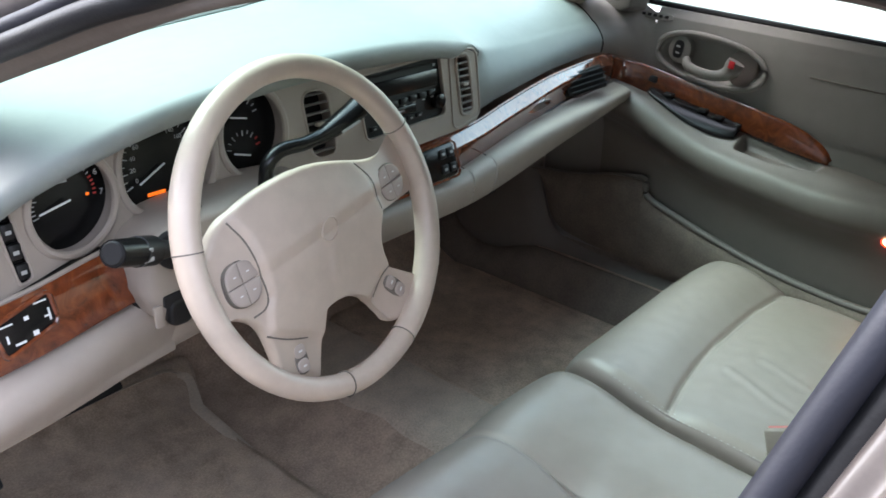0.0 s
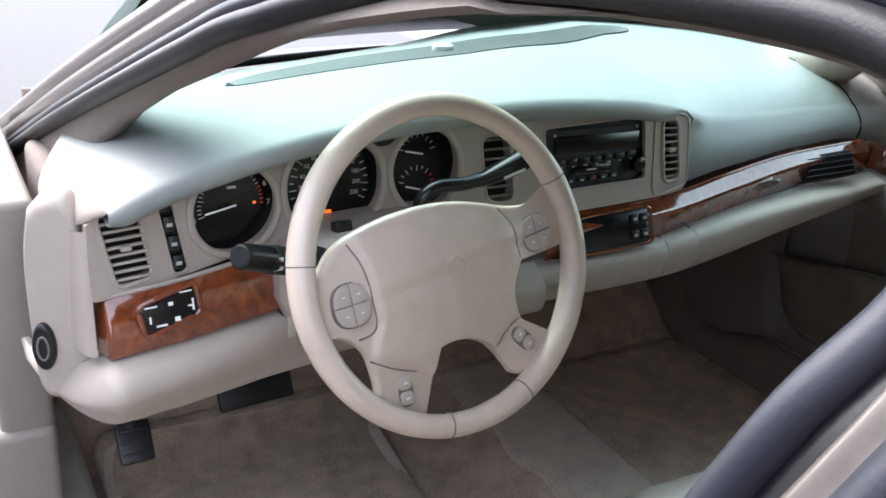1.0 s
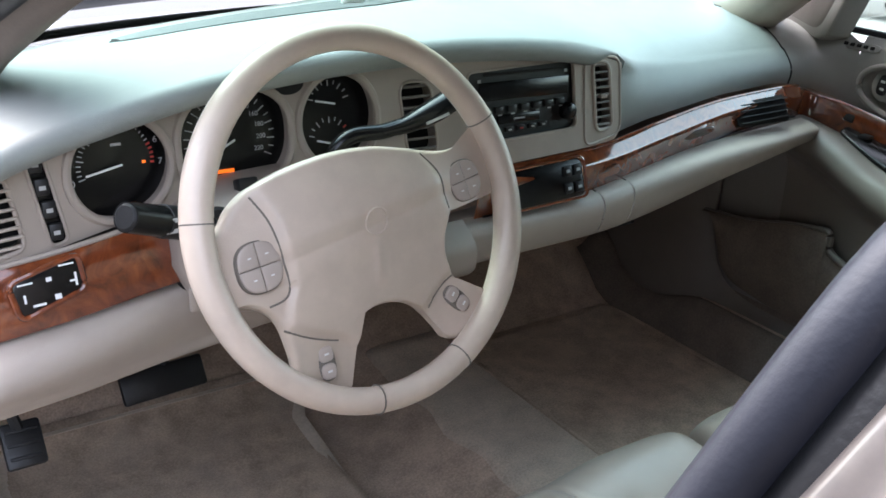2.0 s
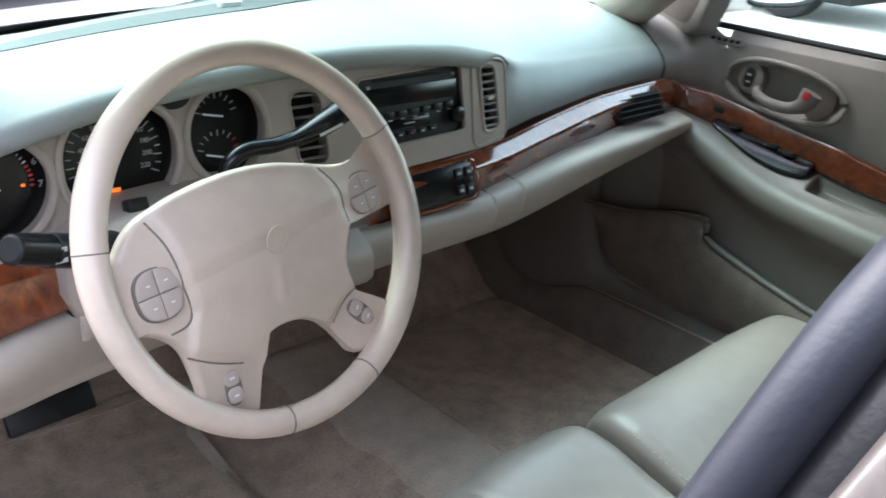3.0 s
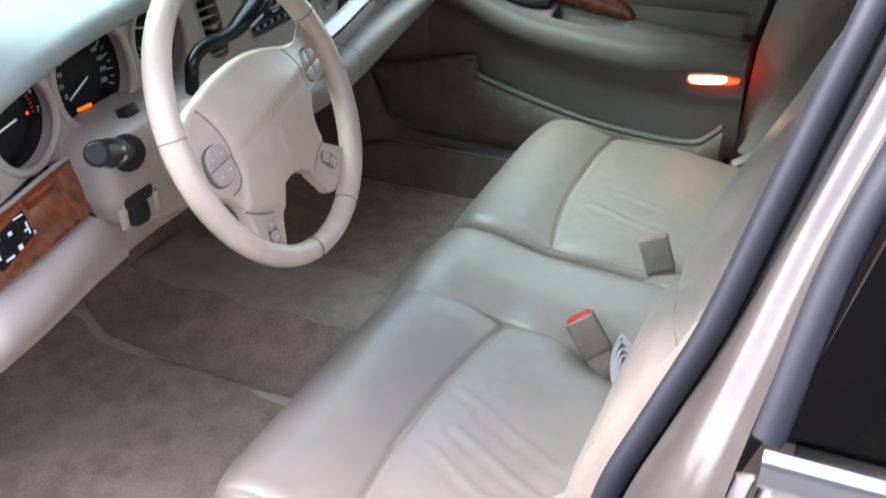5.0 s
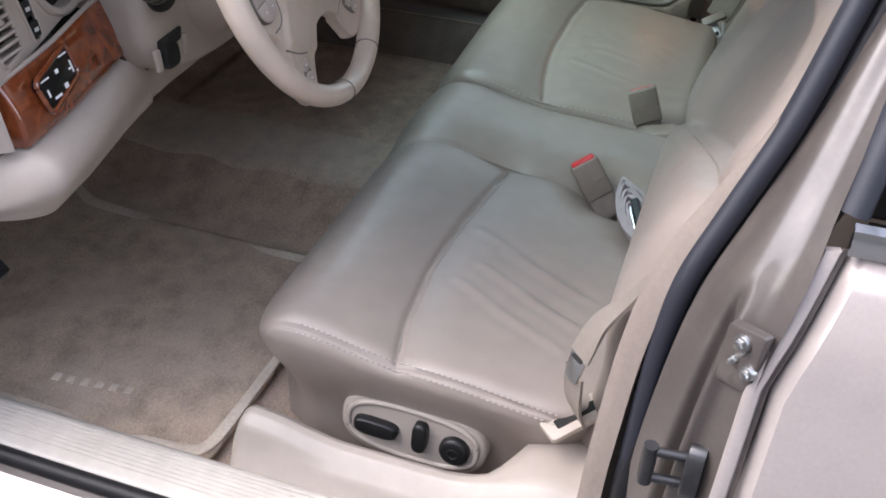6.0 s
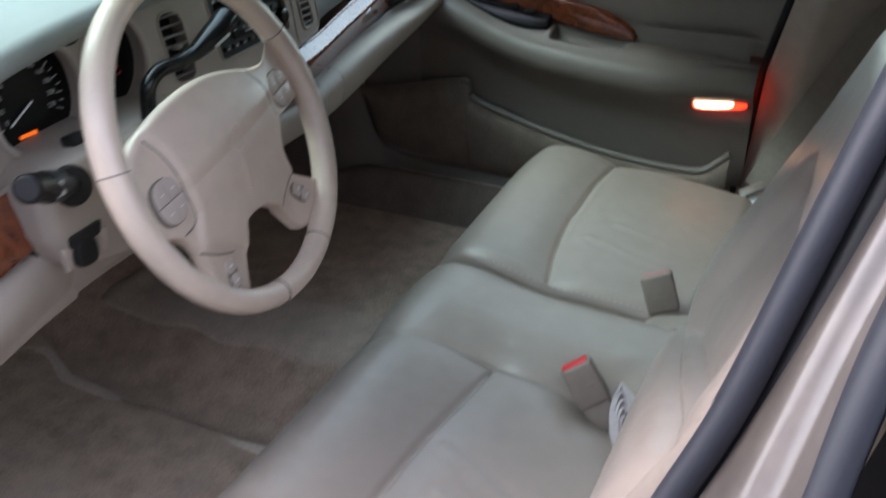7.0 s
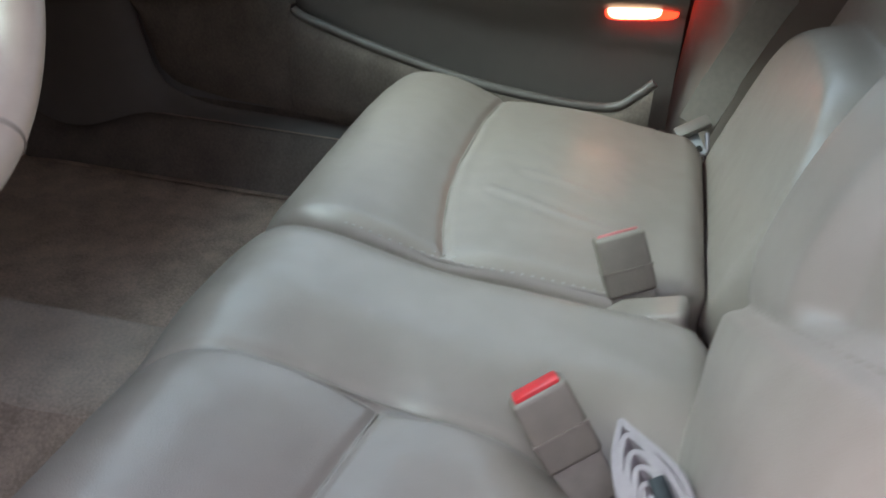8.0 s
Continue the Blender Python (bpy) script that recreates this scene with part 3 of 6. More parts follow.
part("sill_flange", sheet(lambda u, v: Vector((-0.757 - 0.03 * v, 0.95 - 1.5 * u, 0.385 - 0.003 * v)), 10, 2), SHADEPAINT, sill)

# seat side trim that rises behind the doorway, with the belt slot
def side_trim(u, v):
    y = -0.02 - 0.56 * u
    rise = 0.035 * smooth01((-0.28 - y) / 0.14) + 0.3 * smooth01((-0.45 - y) / 0.12)
    h = 0.434 + 0.02 * smooth01((y + 0.17) / 0.12) + rise
    w = 0.1 * smooth01((-0.33 - y) / 0.08)
    prof = ((-0.686, 0.392), (-0.674, 0.415 + rise * 0.5), (-0.664, h - 0.01), (-0.652, h), (-0.642 + w * 0.6, h + 0.001), (-0.634 + w, h - 0.004), (-0.628 + w, h - 0.015), (-0.624 + w, 0.34))
    f = v * (len(prof) - 1)
    i = min(int(f), len(prof) - 2)
    a, b = Vector((*prof[i], 0)), Vector((*prof[i + 1], 0))
    p = a.lerp(b, f - i)
    t = 1 - min(1.0, u / 0.045)
    k = math.sqrt(max(0.0, 1 - t * t))
    return Vector((-0.655 + (p.x + 0.655) * (0.45 + 0.55 * k), y, 0.365 + (p.y - 0.365) * k if p.y > 0.365 else p.y))


part("side_cover", sheet(lambda u, v: side_trim(u ** 1.5, v), 60, 28), SEATPL, sill, "smooth beige cover beside the seat", angle=60)

# driver-side pillar: painted jamb, hinge and striker
pillar = thing("door_pillar", (-0.75, -0.54, 0.45), "champagne painted door pillar with bolted hinge", "door pillar", kind="structure")
JI = cr([(-0.738, -0.488, 0.42), (-0.74, -0.49, 0.62), (-0.732, -0.5, 0.74), (-0.714, -0.515, 0.82), (-0.692, -0.54, 0.885), (-0.672, -0.562, 0.94), (-0.642, -0.592, 1.03), (-0.6, -0.622, 1.13), (-0.574, -0.641, 1.2), (-0.562, -0.645, 1.24)], 6)
JO = cr([(-0.8, -0.555, 0.42), (-0.802, -0.557, 0.62), (-0.8, -0.562, 0.74), (-0.795, -0.57, 0.82), (-0.778, -0.583, 0.885), (-0.742, -0.593, 0.935), (-0.684, -0.614, 1.03), (-0.636, -0.647, 1.13), (-0.604, -0.67, 1.2), (-0.588, -0.69, 1.24)], 6)
def jamb_fn(u, v):
    p = along(JI, u).lerp(along(JO, u), v)
    low = smooth01((0.86 - p.z) / 0.05)
    ridge = 0.01 * math.sin(math.pi * min(1.0, v / 0.8)) ** 2 * (1 - 0.5 * low)
    ridge -= low * (0.011 * math.exp(-((v - 0.47) / 0.05) ** 2) - 0.007 * math.exp(-((v - 0.6) / 0.07) ** 2))
    return p + Vector((-0.763, 0.646, 0)) * ridge


part("jamb", sheet(jamb_fn, 60, 60), PILLARSHADE, pillar, angle=80)
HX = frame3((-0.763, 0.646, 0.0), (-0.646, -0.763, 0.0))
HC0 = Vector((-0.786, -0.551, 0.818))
hinge = part("hinge_plate", slab(rounded([(-0.017, -0.034), (0.016, -0.026), (0.018, 0.03), (-0.016, 0.022)], r=0.12), HC0, HX, 0.008, 0.002), PILLARSHADE, pillar, "bolted hinge plate")
for dx, dz, r in ((0.001, 0.014, 0.007), (-0.003, -0.004, 0.0035), (0.012, -0.006, 0.006)):
    part("bolt", slab(oval(0, 0, r, r, 16), HC0 + HX[0] * dx + HX[2] * 0.004 + Vector((0, 0, dz)), HX, 0.006, 0.002), STEEL, hinge)
    part("bolt_head", slab(oval(0, 0, r * 0.6, r * 0.6, 6), HC0 + HX[0] * dx + HX[2] * 0.0075 + Vector((0, 0, dz)), HX, 0.004, 0.0008), STEEL, hinge)
STK = Vector((-0.786, -0.534, 0.69))
striker = part("striker", slab(oval(0, 0, 0.013, 0.03, 24), STK, frame3((0.1, 1, 0.0), (1, -0.1, 0)), 0.014, 0.003), IRON, pillar, "dark steel door striker loop")
for dz in (0.015, -0.015):
    part("striker_bar", tube([STK + Vector((0, -0.004, dz)), STK + Vector((-0.003, 0.028, dz))], 0.0042, seg=10), IRON, striker)
part("striker_end", tube([STK + Vector((-0.003, 0.029, 0.021)), STK + Vector((-0.003, 0.029, -0.021))], 0.0062, seg=10, up=(1, 0, 0)), IRON, striker)

# rear door, shut
rear = thing("rear_door", (-0.8, -1.1, 0.4), "champagne rear door with chrome belt strip and dark glass", "car door")
RX = ((0.2, 0.35, 0.5, 0.7, 0.85, 0.905), (-0.80, -0.81, -0.825, -0.82, -0.79, -0.762))


def rear_skin(u, v):
    z = 0.25 + 0.655 * v
    y0 = lin(z, (0.25, 0.66, 0.8, 0.905), (-0.56, -0.572, -0.578, -0.606))
    edge = 0.018 * (1 - min(1, u / 0.012)) ** 2
    return Vector((lin(z, *RX) + edge, y0 - 1.05 * u, z))


solid(part("skin", sheet(lambda u, v: rear_skin(u ** 2, v), 30, 30), PAINT, rear), 0.012)
EDGE = [rear_skin(0, 0.35 + 0.65 * i / 20) + Vector((-0.012, 0.011, 0)) for i in range(21)]
part("edge_flange", sweep(EDGE, [(-0.006, -0.004), (-0.006, 0.001), (-0.003, 0.003), (0.003, 0.003), (0.005, 0.001), (0.005, -0.004)], lambda i: (Vector((0.25, -1, 0)).normalized(), Vector((-1, -0.25, 0)).normalized())), PAINT, rear, "folded front edge of the door")
part("edge_gap", tube([p + Vector((0.004, -0.007, 0)) for p in EDGE], 0.003, seg=6), PILLARSHADE, rear)
part("chrome_strip", sweep([Vector((-0.757, -0.602 - 1.0 * i / 8, 0.918)) for i in range(9)], [(0, -0.012), (0.008, -0.01), (0.011, 0), (0.008, 0.01), (0, 0.012)], lambda i: (Vector((-1, 0, 0)), Vector((0, 0, 1)))), CHROME, rear, "bright chrome belt strip")
WF = cr([(-0.743, -0.602, 0.928), (-0.69, -0.622, 1.03), (-0.642, -0.654, 1.13), (-0.61, -0.677, 1.2), (-0.588, -0.722, 1.255), (-0.58, -0.9, 1.275), (-0.6, -1.5, 1.24)], 8)
part("window_frame", sweep(WF, [(-0.011, -0.012), (-0.009, 0.004), (0, 0.009), (0.008, 0.007), (0.011, -0.002), (0.011, -0.02)], lambda i: (lambda t: (t.cross(OUT).normalized(), OUT))((WF[min(i + 1, len(WF) - 1)] - WF[max(i - 1, 0)]).normalized())), SEALG, rear, "satin black window frame", angle=75)
part("rear_glass", sheet(lambda u, v: Vector((-0.738 + 0.122 * v, -0.606 - 0.9 * u - 0.1 * v * (1 - u), 0.925 + 0.335 * v)), 4, 4), TINT, rear, "dark tinted glass")

# the rear of the cabin, closed
cab = part("rear_wall", sheet(lambda u, v: Vector((-0.74 + 1.5 * u, -1.5 - 0.1 * v, 0.3 + 0.65 * v)), 6, 6), DOORV)
tagged(solid(cab, 0.05), "beige rear bulkhead behind the front seats", "bulkhead", kind="structure")
side = part("wall_east", sheet(lambda u, v: Vector((0.74 + 0.05 * v, -0.42 - 1.1 * u, 0.3 + 0.64 * v)), 8, 6), DOORV)
tagged(solid(side, 0.05, 1.0), "beige rear side panel of the cabin", "side panel", kind="structure")
sidew = part("wall_west", sheet(lambda u, v: Vector((-0.7, -0.62 - 0.9 * u, 0.3 + 0.6 * v)), 4, 4), DOORV)
tagged(solid(sidew, 0.03, 1.0), "beige rear door lining", "side panel", kind="structure")


# trim on the front hinge pillar, and the driver's door standing open in front of it
pf = part("trim_foot", block((-0.7, 0.53, 0.855), (0.04, 0.12, 0.15), r=0.014, seg=3), HEADL)
tagged(pf, "taupe foot of the windscreen pillar trim", "pillar trim", kind="structure")
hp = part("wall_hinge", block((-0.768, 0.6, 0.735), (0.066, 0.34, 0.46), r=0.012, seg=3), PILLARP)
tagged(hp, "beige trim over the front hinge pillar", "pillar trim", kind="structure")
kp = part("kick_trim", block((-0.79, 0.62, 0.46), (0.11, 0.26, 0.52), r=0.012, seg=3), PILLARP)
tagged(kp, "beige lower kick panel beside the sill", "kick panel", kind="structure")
DD = Vector((-0.88, -0.47, 0)).normalized()
DN = Vector((-DD.y, DD.x, 0))
DH = Vector((-0.84, 0.8, 0))
open_door = thing("driver_door", (-1.2, 0.7, 0.3), "champagne driver door standing wide open", "car door")
part("door_shell", block(DH + DD * 0.55 + Vector((0, 0, 0.62)), (1.05, 0.62, 0.1), (DD, Vector((0, 0, 1)), DN), r=0.03, seg=3), PAINT, open_door)
part("door_lining", block(DH + DD * 0.55 - DN * 0.055 + Vector((0, 0, 0.62)), (0.98, 0.54, 0.03), (DD, Vector((0, 0, 1)), DN), r=0.012, seg=3), DOORV, open_door, "beige inner lining")
FR = [DH + DD * a + Vector((0, 0, z)) for a, z in ((0.6, 0.93), (0.64, 1.06), (0.72, 1.17), (0.85, 1.25), (1.0, 1.22), (1.05, 1.1), (1.06, 0.93))]
part("window_frame", tube(cr(FR, 6), 0.018, seg=10), RUBBER, open_door, "black window frame")

# dark privacy glass round the rear of the cabin
rg = part("window_rear", sheet(lambda u, v: Vector((-0.66 + 1.32 * u, -1.58 - 0.22 * v, 0.93 + 0.36 * v)), 4, 4), TINT)
tagged(rg, "dark tinted rear window", "window", kind="structure")
sg = part("window_side", sheet(lambda u, v: Vector((0.79 - 0.22 * v, -0.66 - 0.95 * u, 0.93 + 0.36 * v)), 4, 4), TINT)
tagged(sg, "dark tinted rear side window", "window", kind="structure")

# roof rails that close the cabin above the side windows
for sx in (1, -1):
    y0, w, z0 = (0.06, 0.715, 1.235) if sx > 0 else (-0.72, 0.6, 1.275)
    rail = part("roof_rail", sheet(lambda u, v: Vector((sx * (w - (w - 0.515) * v), y0 + (-1.8 - y0) * u, z0 + (1.31 - z0) * v)), 8, 6), HEADL)
    tagged(solid(rail, 0.03, -1.0), "taupe trim along the roof side", "roof rail", kind="structure")

# cowl and body sides that close the car in front of the dashboard
cowl = part("cowl", sheet(lambda u, v: (lambda p: Vector((max(p.x, -0.73), p.y - 0.015 + (1.02 - p.y) * v, p.z - 0.022 - 0.03 * v)))(along(WB, u)), 24, 3), RUBBER)
tagged(solid(cowl, 0.012), "black cowl panel below the windscreen", "cowl", kind="structure")
ws = part("wall_cowl", sheet(lambda u, v: Vector((-0.795, 0.42 + 0.6 * u, 0.3 + 0.55 * v)), 4, 4), PAINT)
tagged(solid(ws, 0.015), "champagne inner wing beside the dashboard", "side panel", kind="structure")
we = part("wall_wing", sheet(lambda u, v: Vector((0.795, 0.46 + 0.56 * u, 0.85 + 0.13 * v)), 4, 4), PAINT)
tagged(solid(we, 0.015), "champagne inner wing beside the passenger dashboard end", "side panel", kind="structure")


# ---- dashboard ----
dash = thing("dashboard", (0, 0.4, 0.75), "beige moulded dashboard with burl wood strips and round gauges", "dashboard")
LIP = cr([(-0.705, 0.106, 0.974), (-0.685, 0.112, 0.981), (-0.64, 0.136, 0.99), (-0.57, 0.155, 1.003), (-0.45, 0.16, 1.028), (-0.3, 0.162, 1.043), (-0.15, 0.168, 1.045),
          (0, 0.185, 1.033), (0.1, 0.21, 1.015), (0.19, 0.25, 0.99), (0.27, 0.285, 0.968), (0.4, 0.305, 0.962), (0.6, 0.312, 0.962), (0.75, 0.335, 0.95)], 8)
LIPX = [p.x for p in LIP]


def lip(x):
    return Vector((x, lin(x, LIPX, [p.y for p in LIP]), lin(x, LIPX, [p.z for p in LIP])))


def wood_top(x):
    return Vector((x, lin(x, (0.1, 0.3, 0.5, 0.75), (0.245, 0.262, 0.28, 0.305)), lin(x, (0.1, 0.17, 0.27, 0.45, 0.6, 0.75), (0.855, 0.868, 0.885, 0.903, 0.906, 0.893))))


def pad_top(x, v):
    a = lip(x)
    w = along(WB, (x + 0.655) / 1.415)
    p = a.lerp(Vector((x, w.y - 0.01, w.z - 0.012)), v)
    soft = lin(x, (-0.74, -0.69, -0.6, 0.0, 0.2, 0.35, 0.75), (0.003, 0.004, 0.013, 0.014, 0.025, 0.042, 0.04))
    p.z += soft * (1 - math.exp(-v * 9))
    return p


PAD_END = 0.655


def lip_roll(x):
    """The radius of the padded lip over the instruments."""
    return 0.003 + 0.0115 * smooth01((x + 0.72) / 0.05) * (1 - smooth01((x - 0.09) / 0.07))


def pad_fn(u, v):
    k = 0.3
    f = max(0, (v - k) / (1 - k)) ** 1.6
    x0 = -0.698 - 0.018 * smooth01(f * 3.5) + 0.078 * smooth01((f - 0.4) / 0.55)
    x = x0 + (PAD_END - x0) * u
    if v >= k:
        p = pad_top(x, f)
        p.y += lip_roll(x) * (1 - f)
        return p
    f = (k - v) / k
    if x < 0.168:
        a, r = min(1.0, f / 0.7) * math.pi, lip_roll(x)
        return lip(x) + Vector((0, r - r * math.sin(a) + 0.05 * max(0, f - 0.7) / 0.3, -r * (1 - math.cos(a))))
    a, b = lip(x), wood_top(x)
    p = a.lerp(b, f)
    p.y -= 0.012 * math.sin(math.pi * f) + 0.011 * (1 - smooth01((x - 0.168) / 0.09)) * math.exp(-((f - 0.08) / 0.08) ** 2)
    return p


pad = part("top_pad", sheet(pad_fn, 150, 50), DASH, dash, "soft grained top pad, pale green under the windscreen", angle=70)
def pad_end(u, v):
    p = pad_fn(0, 0.3 + 0.7 * u ** 0.6)
    q = u ** 0.6
    return p + Vector((-0.016 * math.sin(v * math.pi / 2) * smooth01(q * 3), 0.012 * v, -0.036 * v * smooth01(q * 2.5) - 0.008 * v))


part("pad_end", sheet(pad_end, 40, 10), TRIM, dash, "turned-down end of the top pad", angle=70)
GX0, GX1 = -0.445, 0.445


def grille_pt(x, s, lift):
    lo = lin(x, (-0.445, -0.25, -0.02, 0.1, 0.3, 0.445), (0.53, 0.556, 0.603, 0.628, 0.672, 0.7))
    hi = lin(x, (-0.445, -0.36, -0.2, 0.0, 0.17, 0.33, 0.445), (0.585, 0.635, 0.688, 0.72, 0.745, 0.752, 0.75))
    e = min(1.0, (0.445 - abs(x)) / 0.07)
    y = 0.5 * (lo + hi) + (hi - lo) * (s - 0.5) * math.sqrt(max(0.004, 1 - (1 - e) ** 2))
    a, w = lip(x), along(WB, (x + 0.655) / 1.415)
    v = (y - a.y) / (w.y - 0.01 - a.y)
    return pad_top(x, v) + Vector((0, 0, lift))


part("end_joint", tube([pad_fn(1, 0.7 * i / 40) + Vector((0.001, 0, -0.0004)) for i in range(41)], 0.0019, seg=6), DARK, dash, "dark joint where the dashboard meets the door")
part("panel_end", sheet(lambda u, v: Vector((-0.711 - 0.026 * math.sin(u * math.pi / 2), 0.163 + 0.09 * (1 - math.cos(u * math.pi / 2)) + 0.04 * u * u + 0.12 * (0.8 + 0.16 * v - 0.93), 0.8 + 0.138 * v - 0.03 * u * u * v)), 12, 8), TRIM, dash, "rounded end of the instrument panel", angle=70)
grille = part("defrost_grille", sheet(lambda u, v: grille_pt(GX0 + (GX1 - GX0) * u, v, 0.0015), 60, 6), DARK, dash, "slotted defroster grille along the windscreen")
for k in range(11):
    s = 0.02 + 0.96 * k / 10
    part("slat", tube([grille_pt(GX0 + 0.012 + (GX1 - GX0 - 0.024) * i / 40, s, 0.0014) for i in range(41)], 0.0036, seg=8, flat=0.45), GRILLE, grille)
part("light_sensor", slab(oval(0, 0, 0.02, 0.014, 20), grille_pt(-0.022, 0.5, 0.012), (Vector((1, 0, 0)), Vector((0, 1, 0)), Vector((0, 0, 1))), 0.01, 0.003), WHITE, grille, "small pale sensor dome")


def panel_lay(x, z, back):
    y = lin(x, (-0.75, -0.70, -0.62, -0.52, -0.4, 0.0, 0.17), (0.15, 0.165, 0.183, 0.203, 0.212, 0.214, 0.222)) + 0.12 * (z - 0.93)
    return Vector((x, y + back, z))


def ribbon(pts, n):
    return [(p.x, p.y) for p in cr([(a, b, 0) for a, b in pts], n)]


top_edge = [(x, lip(x).z - 0.012) for x in np.linspace(0.15, -0.685, 30)]
bottom_edge = ribbon([(-0.712, 0.945), (-0.712, 0.875), (-0.70, 0.862), (-0.62, 0.868), (-0.53, 0.878), (-0.46, 0.868), (-0.3, 0.868), (-0.1, 0.87), (0.05, 0.872), (0.14, 0.876), (0.168, 0.892), (0.168, 0.985)], 4)
outline = [(float(a), float(b)) for a, b in top_edge] + bottom_edge


VENT_L = rounded([(-0.703, 0.956), (-0.657, 0.954), (-0.644, 0.875), (-0.685, 0.871)], r=0.3)
STRIP = rounded([(-0.638, 0.963), (-0.62, 0.967), (-0.603, 0.874), (-0.621, 0.871)], r=0.45)
TACH, SPEED, FUEL = oval(-0.544, 0.933, 0.055, 0.0535, 48), oval(-0.4155, 0.944, 0.067, 0.057, 48, 2.4), oval(-0.289, 0.952, 0.0515, 0.0555, 48)
VENT_C = rounded([(-0.208, 0.989), (-0.162, 0.987), (-0.15, 0.896), (-0.195, 0.897)], r=0.4)
RADIO = rounded([(-0.108, 0.992), (0.073, 0.997), (0.083, 0.904), (-0.094, 0.9)], r=0.12)
VENT_R = rounded([(0.109, 0.991), (0.142, 0.988), (0.154, 0.896), (0.121, 0.893)], r=0.4)
HOLES = [VENT_L, STRIP, TACH, SPEED, FUEL, VENT_C, RADIO, VENT_R]
part("instrument_panel", plate(outline, HOLES, panel_lay, 0.024), TRIM, dash, "beige instrument panel with round openings", angle=30)
for ring, r in ((TACH, 0.005), (SPEED, 0.005), (FUEL, 0.005), (VENT_L, 0.0025), (VENT_R, 0.003), (VENT_C, 0.002), (RADIO, 0.002), (STRIP, 0.002)):
    part("bezel", ring_bead(ring, panel_lay, r), TRIM, dash)
bez = rounded([(0.094, 0.997), (0.163, 0.994), (0.171, 0.886), (0.1, 0.874)], r=0.25)
part("vent_bezel", ring_bead([(x, z) for x, z in bez], panel_lay, 0.002, 0.0), TRIM, dash)


def hole_mid(h):
    return sum(p[0] for p in h) / len(h), sum(p[1] for p in h) / len(h)


def recess(name, hole, depth, material, grow=1.06):
    cx, cz = hole_mid(hole)
    ps = [panel_lay(cx + (x - cx) * grow, cz + (z - cz) * grow, depth) for x, z in hole]
    b = bmesh.new()
    b.faces.new([b.verts.new(p) for p in ps])
    b2 = bmesh.ops.extrude_face_region(b, geom=b.faces[:])
    for v in b2["geom"]:
        if isinstance(v, bmesh.types.BMVert):
            v.co.y += 0.006
    return part(name, b, material, dash, smooth=False)


def vent(hole, count, lean, label, slat=SLAT):
    back = recess("air_vent", hole, 0.02, DARK)
    tagged(back, label)
    x0, x1 = min(p[0] for p in hole), max(p[0] for p in hole)
    z0, z1 = min(p[1] for p in hole), max(p[1] for p in hole)
    for k in range(count):
        z = z0 + (z1 - z0) * (k + 0.6) / (count + 0.2)
        row = []
        for i in range(len(hole)):
            a, b = hole[i], hole[(i + 1) % len(hole)]
            if (a[1] - z) * (b[1] - z) < 0:
                row.append(a[0] + (b[0] - a[0]) * (z - a[1]) / (b[1] - a[1]))
        if len(row) < 2:
            continue
        a, b = min(row), max(row)
        A, B = panel_lay(a, z, 0.006), panel_lay(b, z, 0.006)
        part("vent_slat", block((A + B) / 2, ((B - A).length, 0.0035, 0.012), frame3((0, -1, lean), B - A), r=0.001, seg=1), slat, back)
    cx, cz = hole_mid(hole)
    part("vent_tab", block(panel_lay(cx, cz, 0.0), (0.012, 0.006, 0.01), FACE, r=0.002), TRIM, back, "small beige thumb tab")


vent(VENT_L, 9, 0.35, "round-cornered side air vent with nine slats", TRIM)
vent(VENT_R, 9, 0.35, "narrow upright air vent with slats")
vent(VENT_C, 7, 0.35, "narrow upright air vent behind the lever")

strip = recess("switch_strip", STRIP, 0.004, GLOSSB)
for k in range(4):
    z = 0.885 + 0.0225 * k
    x = lin(z, (0.872, 0.965), (-0.612, -0.629))
    sw = part("switch", block(panel_lay(x, z, 0.001), (0.013, 0.017, 0.006), FACE, r=0.002), BLACK, strip)
    part("switch_mark", block(panel_lay(x, z, -0.0025), (0.006, 0.004, 0.0006), FACE, r=0), GREYP, sw)


def gauge(name, hole, label):
    return tagged(recess(name, hole, 0.02, GLOSSB), label)


def dial(parent, cx, cz, r0, r1, a0, a1, majors, minors, red_from=None):
    for k in range(majors * minors + 1):
        a = radians(a0 + (a1 - a0) * k / (majors * minors))
        big = k % minors == 0
        ra = r0 if big else r0 + 0.35 * (r1 - r0)
        c = panel_lay(cx + math.cos(a) * (ra + r1) / 2, cz + math.sin(a) * (ra + r1) / 2, 0.0188)
        ax = frame3((0, -1, 0.12), (math.cos(a), 0, math.sin(a)))
        hot = red_from is not None and k >= red_from
        part("tick", block(c, (r1 - ra, 0.0022 if hot else 0.0011, 0.0008), ax, r=0), REDP if hot else GREYP, parent)


def needle(parent, cx, cz, a, r0, r1, material=WHITE):
    a = radians(a)
    c = panel_lay(cx + math.cos(a) * (r0 + r1) / 2, cz + math.sin(a) * (r0 + r1) / 2, 0.015)
    part("needle", block(c, (r1 - r0, 0.0024, 0.0012), frame3((0, -1, 0.12), (math.cos(a), 0, math.sin(a))), r=0.0004, seg=1), material, parent)


AX = frame3((0, -1, 0.12), (1, 0, 0))
tach = gauge("rev_counter", TACH, "round black rev counter with white needle")
dial(tach, -0.543, 0.932, 0.034, 0.041, 195, -5, 7, 4, 24)
for k in range(8):
    a = radians(195 - 200 * k / 7)
    words(str(k), 0.0095, panel_lay(-0.543 + 0.0475 * math.cos(a), 0.932 + 0.0475 * math.sin(a), 0.0185), AX, GREYP, tach)
